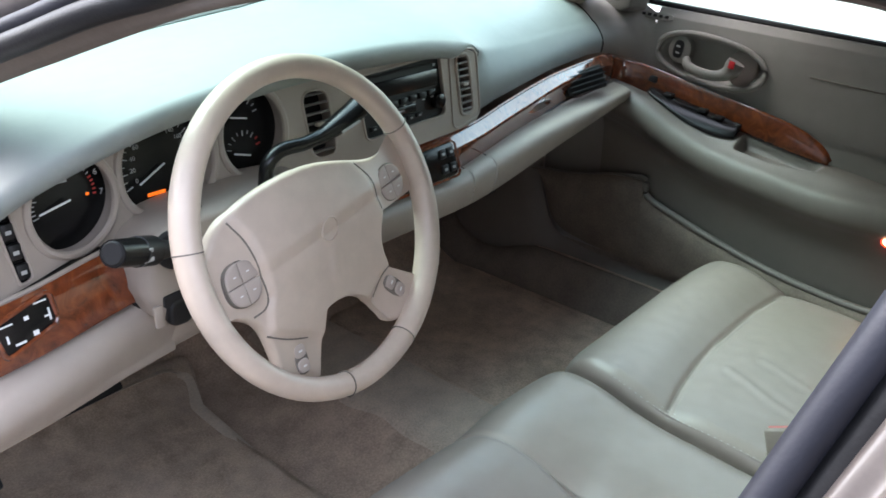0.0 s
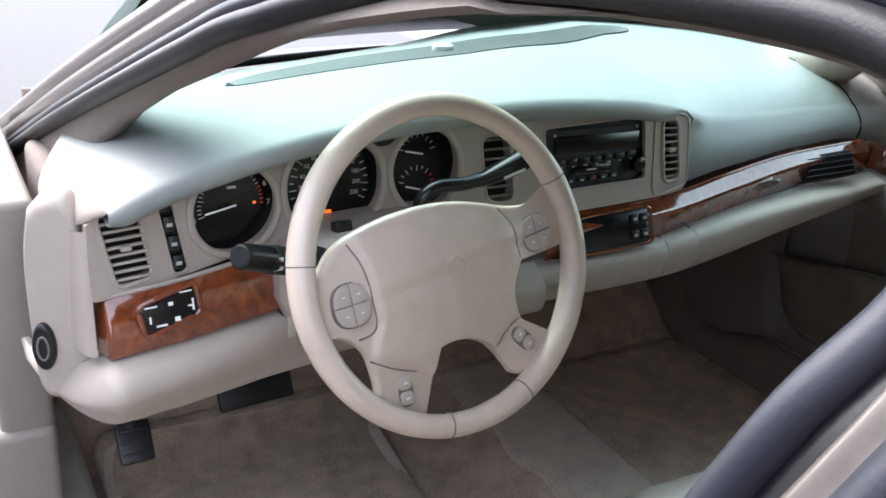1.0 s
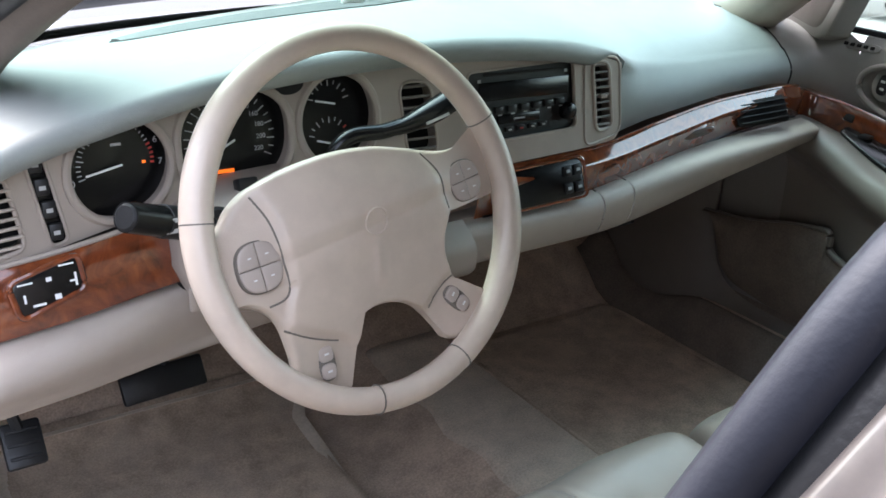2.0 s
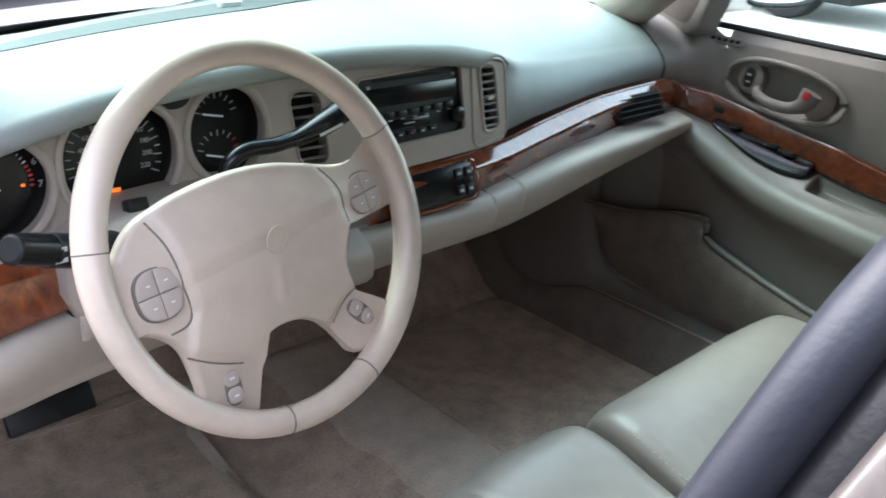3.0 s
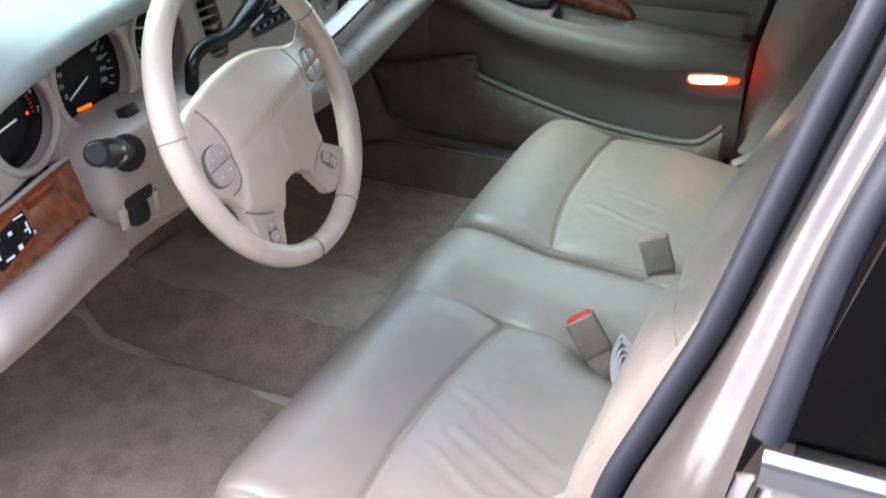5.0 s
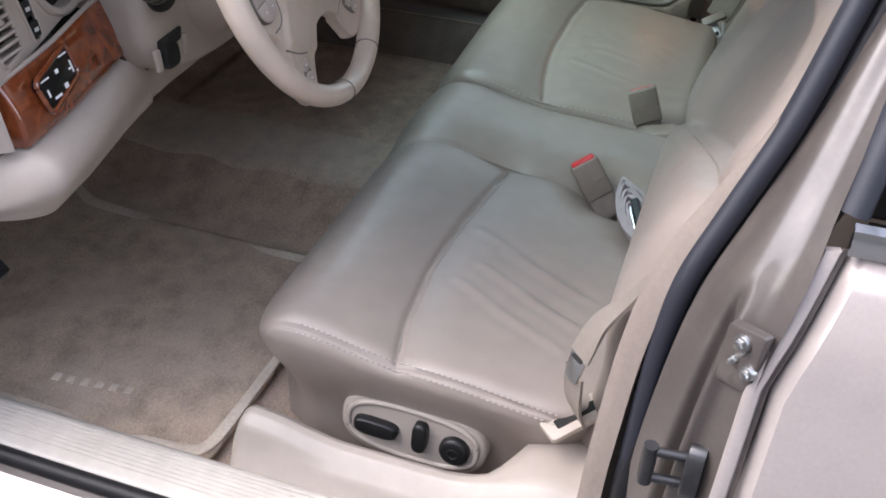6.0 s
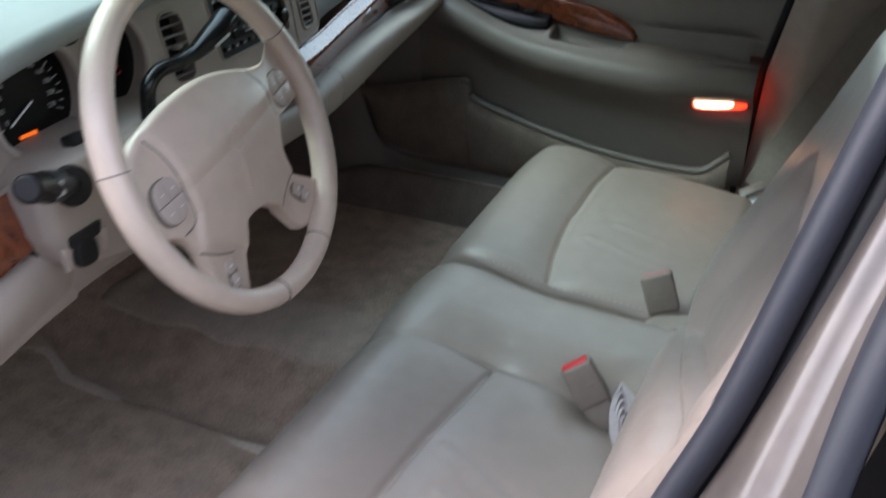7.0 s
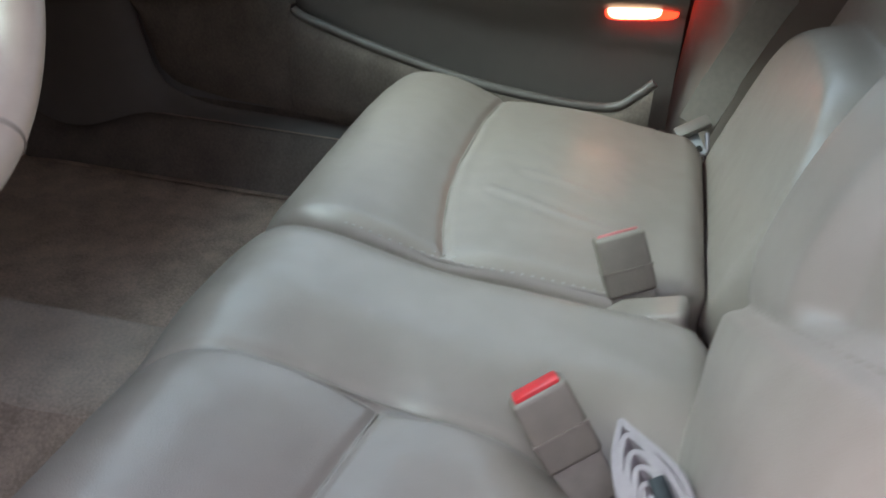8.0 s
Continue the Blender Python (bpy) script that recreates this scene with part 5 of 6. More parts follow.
        dx, dy = bx - ax, by - ay
        t = max(0.0, min(1.0, ((x - ax) * dx + (y - ay) * dy) / (dx * dx + dy * dy)))
        best = min(best, math.hypot(x - ax - t * dx, y - ay - t * dy))
    return smooth01(best / 0.009) if inside else 0.0


def hub_h(x, y):
    """How far the cover stands out of the wheel's plane: a padded upper half over a flatter lower one."""
    r = math.hypot(x / 0.125, (y + 0.008) / 0.1)
    core = math.exp(-(r ** 4))
    ridge = -0.006 + 0.19 * x
    up, low = max(0.0, y - ridge), max(0.0, ridge - y)
    h = -0.004 + 0.0045 * cover_step(x, y) + 0.0165 * core * (0.5 + 0.5 * smooth01((up + 0.012) / 0.03))
    h -= 0.15 * low * math.exp(-(x / 0.09) ** 4) * smooth01(low / 0.03)
    h -= 0.006 * smooth01((y - 0.03) / 0.04) * core
    return h + 0.002 * math.exp(-((x + 0.001) / 0.006) ** 2) * smooth01((-y - 0.015) / 0.02) * smooth01((0.07 + y) / 0.02)


HS = (-0.006, -0.022)


def hub_ring(f, drop):
    """The cover's outline drawn in to the fraction f."""
    out = []
    for x, y in edge:
        qx, qy = HS[0] + (x - HS[0]) * f, HS[1] + (y - HS[1]) * f
        g = 1 - 0.92 * smooth01((x - 0.08) / 0.03) * smooth01((y - 0.04) / 0.015)
        out.append(wp(qx, qy, hub_h(qx, qy) - drop * g))
    return out


bm = bmesh.new()
k = len(edge)
loops = [[bm.verts.new(p) for p in hub_ring(f, drop)] for f, drop in [(0.985, 0.015), (1.0, 0.0105), (0.998, 0.007), (0.99, 0.0035), (0.975, 0.0012)] + [(0.955 - 0.0235 * i, 0.0) for i in range(40)]]
for a, b in zip(loops, loops[1:]):
    for j in range(k):
        bm.faces.new((a[j], a[(j + 1) % k], b[(j + 1) % k], b[j]))
bm.faces.new(loops[-1])
bm.faces.new(loops[0][::-1])
hub = part("hub", bm, WHEEL, wheel, "padded airbag cover with four spokes", angle=60)


def on_hub(pts, lift=0.0008, n=6, closed=False):
    return [wp(p.x, p.y, hub_h(p.x, p.y) + lift) for p in cr([(a, b, 0) for a, b in pts], n, closed)]


for pts in (((-0.119, 0.037), (-0.106, 0.012), (-0.098, -0.024), (-0.095, -0.047), (-0.101, -0.057), (-0.116, -0.061)), ((0.066, 0.054), (0.082, 0.034), (0.088, 0.012), (0.09, -0.004)),
            ((-0.105, -0.085), (-0.082, -0.096), (-0.062, -0.103), (-0.047, -0.107)), ((0.06, -0.099), (0.068, -0.087), (0.078, -0.077), (0.088, -0.071))):
    part("cover_seam", tube(on_hub(pts, -0.0002), 0.0011, seg=6), SEAM, hub)
part("emblem_ring", tube(on_hub([(-0.001 + 0.0125 * math.cos(a), -0.003 + 0.0125 * math.sin(a)) for a in [i * math.pi / 4 for i in range(8)]], 0.0002, 4, True), 0.0011, seg=6, closed=True), WHEEL, hub, "embossed ring emblem")


def pod(cx, cy, rx, ry, turn, split, label):
    c = wp(cx, cy, hub_h(cx, cy) + 0.0042)
    r = WR * math.cos(turn) + WU * math.sin(turn)
    ax = frame3(WN, r)
    base = part("button_pod", slab(oval(0, 0, rx * 1.06, ry * 1.06, 36, 2.6), c - WN * 0.0018, ax, 0.008, 0.001), SEAM, hub, label)
    if split == 4:
        for sx, sy in ((-1, 1), (1, 1), (-1, -1), (1, -1)):
            g = 0.0004
            quad = [(sx * g, sy * g)]
            for q in range(10):
                a = math.pi / 2 * q / 9
                quad.append((sx * max(g, rx * math.cos(a) ** (2 / 2.6)), sy * max(g, ry * math.sin(a) ** (2 / 2.6))))
            if sx * sy < 0:
                quad.reverse()
            b = part("button", slab(quad, c, ax, 0.005, 0.0014, seg=3, dome=0.0008), BUTTON, base)
            part("button_mark", block(c + ax[0] * sx * rx * 0.42 + ax[1] * sy * ry * 0.45 + ax[2] * 0.0006, (0.0035, 0.0013, 0.0006), ax, r=0), WHITE, b)
    else:
        for sd in (-1, 1):
            b = part("button", slab(oval(0, sd * ry * 0.5, rx * 0.93, ry * 0.45, 24, 3), c, ax, 0.005, 0.0016, seg=3), BUTTON, base)
            part("button_mark", block(c + ax[1] * sd * ry * 0.5 + ax[2] * 0.0004, (0.0045, 0.0018, 0.0006), ax, r=0), WHITE, b)


pod(-0.121, -0.024, 0.0205, 0.022, radians(7), 4, "four-way button pod")
pod(0.117, 0.021, 0.019, 0.02, radians(12), 4, "four-way button pod")
pod(-0.062, -0.125, 0.0085, 0.0165, radians(4), 2, "twin button pod")
pod(0.092, -0.096, 0.0085, 0.0165, radians(45), 2, "twin button pod")


# ---- seats ----
def line_gap(px, py, line):
    best = 9.0
    for (ax, ay), (bx, by) in zip(line, line[1:]):
        dx, dy = bx - ax, by - ay
        t = max(0.0, min(1.0, ((px - ax) * dx + (py - ay) * dy) / (dx * dx + dy * dy)))
        best = min(best, math.hypot(px - ax - t * dx, py - ay - t * dy))
    return best


def edge_profile(s, half, r, wall):
    """Across a cushion: s in -1..1 to (place, drop, how far round the edge)."""
    k, sg = abs(s), (1 if s > 0 else -1)
    if k <= 0.66:
        return sg * (half - r) * k / 0.66, 0.0, 0.0
    if k <= 0.88:
        a = (k - 0.66) / 0.22 * math.pi / 2
        return sg * (half - r + r * math.sin(a)), r * (1 - math.cos(a)), (k - 0.66) / 0.22
    return sg * half, r + (k - 0.88) / 0.12 * wall, 1.0


def cushion(name, box, radii, wall, top, seams, lay, parent, label="", n=(110, 90), wrinkles=(), corner=0.07, hem=0.0):
    """A padded block: box x0, x1, y0, y1; radii at x0, x1, y0, y1 edges; top(x, y) its height; seams cut into it."""
    x0, x1, y0, y1 = box
    cx, cy, hx, hy = (x0 + x1) / 2, (y0 + y1) / 2, (x1 - x0) / 2, (y1 - y0) / 2

    def fn(u, v):
        s, t = 2 * u - 1, 2 * v - 1
        px, dx, ex = edge_profile(s, hx, radii[0] if s < 0 else radii[1], wall)
        py, dy, ey = edge_profile(t, hy, radii[2] if t < 0 else radii[3], wall)
        qx, qy = (abs(px) - hx + corner) / corner, (abs(py) - hy + corner) / corner
        if qx > 0 and qy > 0:
            px = math.copysign(hx - corner + corner * qx * math.sqrt(max(0, 1 - min(1, qy) ** 2 / 2)), px)
            py = math.copysign(hy - corner + corner * qy * math.sqrt(max(0, 1 - min(1, qx) ** 2 / 2)), py)
        x, y = cx + px, cy + py
        z = top(x, y)
        for k, line in enumerate(seams):
            d = line_gap(x, y, line)
            if d < 0.12:
                z -= (0.0045 * math.exp(-(d / 0.005) ** 2) + (0.0025 if k else 0.0075) * math.exp(-(d / 0.03) ** 2)) * (1 - smooth01(ex * 1.3 - 0.2))
        for line, h in wrinkles:
            d = line_gap(x, y, line)
            if d < 0.06:
                z += h * (math.exp(-(d / 0.006) ** 2) - 0.6 * math.exp(-((d - 0.012) / 0.007) ** 2))
        if hem:
            z -= 0.0035 * math.exp(-((x - hem) / 0.0022) ** 2)
        z += 0.0013 * noise.noise(Vector((x * 11, y * 11, 3.0))) + 0.0005 * noise.noise(Vector((x * 45, y * 45, 9.0)))
        return lay(x, y, z - min(wall + 0.03, math.sqrt(dx * dx + dy * dy)))
    pad_ob = part(name, sheet(fn, *n), LEATHER, parent, label, angle=80)
    up = lay(cx, cy, 1.0) - lay(cx, cy, 0.0)
    for line in seams:
        run = []
        for p in cr([(a, b, 0) for a, b in line], 8):
            if x0 + 1.1 * radii[0] < p.x < x1 - 1.1 * radii[1] and y0 + 1.1 * radii[2] < p.y < y1 - 1.1 * radii[3]:
                run.append(lay(p.x, p.y, top(p.x, p.y) - (0.0074 if line is not seams[0] else 0.0124)))
        if len(run) > 3:
            part("seam_line", tube(run, 0.0012, seg=6, up=up), SEAML, pad_ob, "dark sewn seam")
    return pad_ob


def flat_lay(x, y, z):
    return Vector((x, y, z))


def driver_lay(x, y, z):
    low = smooth01((0.55 - z) / 0.16)
    return Vector((x + 0.045 * smooth01((-0.5 - x) / 0.1) * low, y - 0.03 * smooth01((y + 0.16) / 0.14) * low, z))


def stitches(line, lay, parent, step=0.0055):
    """A row of short threads along a seam, joined into one part."""
    pts = cr(line, 10)
    bm = bmesh.new()
    total = 0.0
    for a, b in zip(pts, pts[1:]):
        total += (b - a).length
        if total < step:
            continue
        total = 0.0
        d = (b - a).normalized()
        block(lay(b), (0.0032, 0.0011, 0.0011), frame3((0, 0, 1), d), r=0, bm=bm)
    ob = part("stitching", bm, THREAD, parent, smooth=False)
    return tagged(ob, kind="stuff")


SEAM_A = [(-0.64, -0.222), (-0.6, -0.212), (-0.533, -0.197), (-0.426, -0.188), (-0.35, -0.19), (-0.279, -0.195), (-0.2, -0.205), (-0.14, -0.213)]
SEAM_B = [(-0.2, 0.03), (-0.165, -0.01), (-0.142, -0.05), (-0.13, -0.1), (-0.127, -0.15), (-0.131, -0.2), (-0.136, -0.25), (-0.137, -0.31), (-0.137, -0.46)]


def driver_top(x, y):
    z = 0.549 + 0.022 * math.exp(-((y + 0.085) / 0.085) ** 2)
    mid = smooth01((x + 0.14) / 0.1)
    z += mid * (0.012 - 0.01 * smooth01((-y - 0.15) / 0.3))
    z -= 0.018 * smooth01((-y - 0.24) / 0.2) * (1 - mid)
    z -= 0.034 * math.exp(-((x + 0.138) / 0.04) ** 2 - ((y + 0.375) / 0.045) ** 2) + 0.02 * math.exp(-((x + 0.21) / 0.05) ** 2 - ((y + 0.44) / 0.035) ** 2)
    return z


driver = thing("front_car_seat", (-0.26, -0.2, 0.33), "wide beige leather driver seat with creased cushion", "car seat", "front seats")
cushion("seat_cushion", (-0.612, 0.088, -0.462, 0.003), (0.03, 0.05, 0.03, 0.085), 0.19, driver_top, (SEAM_A, SEAM_B), driver_lay, driver, "stitched leather cushion with deep seams", (230, 170),
        wrinkles=(([(-0.31, -0.22), (-0.36, -0.31), (-0.4, -0.41)], 0.0013), ([(-0.39, -0.25), (-0.43, -0.33), (-0.46, -0.41)], 0.0017), ([(-0.43, -0.23), (-0.47, -0.3), (-0.5, -0.38)], 0.0014), ([(-0.35, -0.27), (-0.375, -0.33), (-0.39, -0.37)], 0.0009)), corner=0.085, hem=-0.603)
def hem_line(x, drop):
    return [(x, y, driver_top(x, y) - drop) for y in [-0.085 - 0.035 * i for i in range(10)]]


stitches(hem_line(-0.6, 0.0052), lambda p: p, driver)
stitches(hem_line(-0.6068, 0.0125), lambda p: p, driver)


SW = frame3((-1, 0, 0.1), (0, -1, -0.04))
SWC = Vector((-0.59, -0.229, 0.424))
shield = part("switch_panel", slab(oval(0, 0, 0.094, 0.047, 48, 2.7), SWC, SW, 0.03, 0.007, seg=4), SEATPL, driver, "raised oval panel with three black seat switches")
part("panel_lip", tube([SWC + SW[0] * x + SW[1] * y + SW[2] * 0.0008 for x, y in oval(0, 0.001, 0.083, 0.036, 48, 2.7)], 0.0038, seg=10, closed=True), SEATPL, shield)
part("panel_face", slab(oval(0, 0.001, 0.081, 0.034, 48, 2.7), SWC + SW[2] * 0.0012, SW, 0.003, 0.0), SEATPL, shield)
part("seat_switch", slab(oval(0, 0, 0.029, 0.0118, 32, 3.2), SWC + SW[0] * -0.045 + SW[1] * 0.0 + SW[2] * 0.013, SW, 0.014, 0.007, seg=4), BLACK, shield, "black rocker switch")
part("seat_switch", slab(oval(0, 0, 0.0098, 0.022, 28, 3), SWC + SW[0] * 0.012 + SW[1] * 0.006 + SW[2] * 0.014, SW, 0.014, 0.006, seg=4), BLACK, shield, "black upright switch")
rs = part("seat_switch", slab(oval(0, 0, 0.0192, 0.0192, 32), SWC + SW[0] * 0.056 + SW[1] * 0.0 + SW[2] * 0.012, SW, 0.012, 0.006, seg=4), BLACK, shield, "round black switch")
part("switch_dimple", tube([SWC + SW[0] * (0.056 + x) + SW[1] * y + SW[2] * 0.0122 for x, y in oval(0, 0, 0.0065, 0.0065, 20)], 0.0012, seg=6, closed=True), RUBBER, rs)
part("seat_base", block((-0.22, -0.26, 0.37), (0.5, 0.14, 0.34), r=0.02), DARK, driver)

RH, RD = Vector((0, -0.33, 0.944)), Vector((0, 0.944, 0.33))


def back_lay(ox, oy, oz):
    return lambda x, h, d: Vector((ox, oy, oz)) + Vector((x, 0, 0)) + RH * h + RD * d


def driver_back(x, h):
    """A bolster along each side, a sunken middle field, and a padded wing low down that rises towards the door."""
    d = sm(h, (-0.06, 0.04, 0.18, 0.25, 0.32, 0.45, 0.6), (0.004, 0.02, 0.062, 0.065, 0.058, 0.044, 0.034))
    line = sm(-x, (0.03, 0.1, 0.165, 0.28, 0.36, 0.46, 0.6), (0.115, 0.148, 0.175, 0.225, 0.26, 0.3, 0.335))
    d -= 0.022 * smooth01((-0.165 - x) / 0.05) * smooth01((x + 0.545) / 0.05) * smooth01((h - line) / 0.02) * smooth01((0.47 - 2.5 * max(0.0, abs(x + 0.35) - 0.1) ** 1.5 - h) / 0.04)
    return d + 0.012 * smooth01((line - h + 0.004) / 0.02)


BACK_SEAMS = ([(-0.03, 0.115), (-0.1, 0.148), (-0.165, 0.175), (-0.28, 0.225), (-0.36, 0.26), (-0.46, 0.3), (-0.52, 0.318), (-0.62, 0.338)],)
cushion("backrest", (-0.6, -0.045, -0.06, 0.6), (0.05, 0.045, 0.03, 0.06), 0.11, driver_back, BACK_SEAMS, back_lay(0, -0.45, 0.5), driver, "leather backrest with curved bolsters", (190, 190))

P_SEAM = [(0.1, -0.212), (0.15, -0.198), (0.205, -0.185), (0.28, -0.174), (0.352, -0.169), (0.5, -0.171), (0.66, -0.183)]


def passenger_top(x, y):
    z = 0.538 + 0.024 * math.exp(-((y + 0.08) / 0.085) ** 2) + 0.016 * smooth01((x - 0.15) / 0.4)
    z -= 0.016 * smooth01((-y - 0.26) / 0.18)
    return z


passenger = thing("front_car_seat", (0.38, -0.2, 0.33), "beige leather front passenger seat", "car seat", "front seats")
cushion("seat_cushion", (0.128, 0.652, -0.462, 0.02), (0.025, 0.06, 0.03, 0.085), 0.09, passenger_top, (P_SEAM,), flat_lay, passenger, "stitched leather cushion with a curved seam", (180, 165),
        wrinkles=(([(0.3, -0.22), (0.27, -0.3), (0.26, -0.36)], 0.0008), ([(0.36, -0.25), (0.34, -0.34)], 0.0006)), corner=0.09)
for dx in (-0.0045, 0.0045):
    stitches([(0.144 + dx, -0.06, 0.545), (0.139 + dx, -0.1, 0.552), (0.136 + dx, -0.2, 0.532), (0.136 + dx, -0.3, 0.529), (0.138 + dx, -0.4, 0.521)], lambda p: p, passenger)
part("piping", tube(cr([(0.142, -0.06, 0.54), (0.137, -0.1, 0.548), (0.134, -0.2, 0.529), (0.134, -0.3, 0.525), (0.137, -0.42, 0.516)], 8), 0.002, seg=6), LEATHER, passenger)


def passenger_back(x, h):
    """A rounded lumbar pad standing out of the lower half."""
    r = (abs((x - 0.39) / 0.245) ** 3 + abs((h - 0.05) / 0.2) ** 3) ** (1 / 3)
    return 0.047 * smooth01((1.02 - r) / 0.2) ** 0.7 + 0.012 * smooth01((abs(x - 0.39) - 0.19) / 0.05) * smooth01((h - 0.26) / 0.03)


PB = ([(0.19, 0.27), (0.2, 0.4), (0.21, 0.6)], [(0.59, 0.27), (0.58, 0.4), (0.57, 0.6)])
cushion("backrest", (0.122, 0.655, -0.06, 0.62), (0.05, 0.06, 0.03, 0.06), 0.1, passenger_back, PB, back_lay(0, -0.512, 0.5), passenger, "leather backrest with a rounded lumbar pad", (150, 170))
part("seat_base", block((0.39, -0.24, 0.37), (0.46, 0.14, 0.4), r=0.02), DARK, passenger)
HCV = frame3((-1, 0.1, 0.15), (0, -1, 0.0))
part("hinge_cover", slab(rounded([(-0.046, -0.014), (-0.026, 0.004), (0.034, 0.022), (0.04, -0.028)], r=0.22), (0.066, -0.398, 0.53), HCV, 0.055, 0.006, seg=4), LEATHER, passenger, "padded hinge cover between the seats")

# ---- passenger door ----
door = thing("passenger_door", (0.75, -0.05, 0.44), "shut beige passenger door with wood strip and lit lamp", "car door")


def rear_y(z):
    return lin(z, (0.44, 0.544, 0.741, 0.988, 1.1), (-0.385, -0.4, -0.412, -0.464, -0.51))


AY = (0.3, 0.22, 0.1, 0.027, -0.06, -0.168, -0.286, -0.42)
AZ = (0.84, 0.822, 0.776, 0.757, 0.745, 0.736, 0.734, 0.738)
OZ = (0.832, 0.819, 0.801, 0.79, 0.778, 0.768, 0.757, 0.748)
ARMY, ARMI, ARMO = [-a for a in AY], AZ, OZ


def upper_panel(u, v):
    pr = ((0.761, 0.76), (0.761, 0.82), (0.764, 0.88), (0.769, 0.94), (0.774, 0.972), (0.783, 0.986), (0.795, 0.99))
    f = v * 6
    i = min(int(f), 5)
    x, z = pr[i][0] + (pr[i + 1][0] - pr[i][0]) * (f - i), pr[i][1] + (pr[i + 1][1] - pr[i][1]) * (f - i)
    y = 0.242 + (rear_y(z) - 0.012 - 0.242) * u
    z = max(z, sm(-y, ARMY, ARMO) - 0.003)
    r = math.hypot((y - 0.108) / 0.114, (z - 0.905) / 0.043)
    return Vector((x + 0.02 * smooth01((1 - r) / 0.22), y, z))


part("upper_panel", sheet(upper_panel, 150, 70), DOORV, door, "grained beige upper door panel")
def front_corner(u, v):
    """The door panel's front end, sweeping round flush with the dashboard."""
    a, c = pad_fn(1, v), u * math.pi / 2
    b = Vector((lin(v, (0, 0.3, 0.45, 0.6, 0.8, 1), (0.762, 0.77, 0.778, 0.786, 0.79, 0.775)), lin(v, (0, 0.3, 0.45, 0.6, 0.8, 1), (0.24, 0.24, 0.25, 0.28, 0.4, 0.68)), lin(v, (0, 0.3, 0.45, 0.6, 0.8, 1), (0.868, 0.948, 0.976, 0.986, 0.992, 0.985))))
    return Vector((a.x + (b.x - a.x) * math.sin(c), a.y + (b.y - a.y) * (1 - math.cos(c)), a.z + (b.z - a.z) * u))


part("front_corner", sheet(front_corner, 24, 40), DOORV, door, "curved front end of the upper door panel", angle=70)
part("crease", tube([(0.7665, -0.09 - 0.28 * i / 8, 0.913 - 0.004 * i / 8) for i in range(9)], 0.0016, seg=6), SEAM, door)
def arm(u, v):
    y = 0.3 + (-0.412 - 0.3) * u
    zi, zo = sm(-y, ARMY, ARMI), sm(-y, ARMY, ARMO)
    tuck = smooth01((-y - 0.2) / 0.2)
    xi = 0.66 + 0.026 * tuck
    low = sm(y, (-0.4, 0.0, 0.3), (0.56, 0.56, 0.6))
    pts = ((0.758, zo + 0.003), (0.742, zo), (0.712, zi + 0.55 * (zo - zi) + 0.008), (xi + 0.026, zi + 0.009), (xi + 0.007, zi - 0.002), (xi, zi - 0.022), (xi + 0.006, zi - 0.044), (xi + 0.03, zi - 0.068), (0.714, zi - 0.1), (0.722, low + 0.04), (0.728, 0.5))
    c = ARM.setdefault(round(y, 5), cr([(a, b, 0) for a, b in pts], 5))
    p = along(c, v)
    dip = smooth01((0.002 - y) / 0.012) * smooth01((y + 0.165) / 0.03) * smooth01((v - 0.1) / 0.02) * smooth01((0.27 - 0.05 * smooth01((-y - 0.06) / 0.1) - v) / 0.02)
    return Vector((p.x, y, p.y - 0.026 * dip))


ARM = {}
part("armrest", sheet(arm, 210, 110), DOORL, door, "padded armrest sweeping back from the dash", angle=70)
PKY = ((0.46, 0.6), (0.36, 0.612), (0.26, 0.638), (0.2, 0.648), (0.178, 0.645), (0.168, 0.612), (0.1, 0.589), (0.0, 0.563), (-0.126, 0.538), (-0.25, 0.527), (-0.33, 0.53), (-0.365, 0.555), (-0.385, 0.575))
PKR = cr([(0.7, y, z) for y, z in PKY], 6)


def pocket(u, v):
    p = along(PKR, u)
    low = lin(p.y, (-0.4, 0.1, 0.3, 0.38, 0.41, 0.44), (0.432, 0.443, 0.455, 0.468, 0.492, 0.6))
    z = p.z + (min(low, p.z - 0.002) - p.z) * v
    bulge = 0.014 * math.sin(math.pi * min(1, v * 1.2) ** 0.6)
    return Vector((0.705 - bulge + 0.012 * smooth01((v - 0.85) / 0.15), p.y, z))


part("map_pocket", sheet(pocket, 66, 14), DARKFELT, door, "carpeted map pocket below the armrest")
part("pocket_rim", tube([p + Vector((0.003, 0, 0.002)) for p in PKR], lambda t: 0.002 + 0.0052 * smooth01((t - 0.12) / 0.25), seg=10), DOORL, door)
part("lower_panel", sheet(lambda u, v: Vector((0.742, 0.46 - 0.85 * u, 0.44 + 0.36 * v)), 6, 4), DOORV, door)
# wood strip on the door
DWP = cr([(0.664, 0.284, 0), (0.69, 0.288, 0), (0.716, 0.272, 0), (0.734, 0.23, 0), (0.742, 0.17, 0), (0.743, 0.08, 0), (0.743, 0.0, 0), (0.743, -0.08, 0), (0.743, -0.166, 0)], 10)


def door_wood(u, v):
    p = along(DWP, u)
    y = p.y if p.y < 0.23 else 0.23 + (0.734 - p.x) * 1.3
    hi = sm(-y, (-0.322, -0.22, -0.1, 0.0, 0.06, 0.1, 0.13, 0.15, 0.161, 0.166), (0.897, 0.874, 0.853, 0.838, 0.829, 0.82, 0.808, 0.795, 0.784, 0.774))
    lo = sm(-y, (-0.322, -0.222, -0.09, -0.027, 0.06, 0.13, 0.166), (0.846, 0.822, 0.801, 0.793, 0.78, 0.771, 0.769))
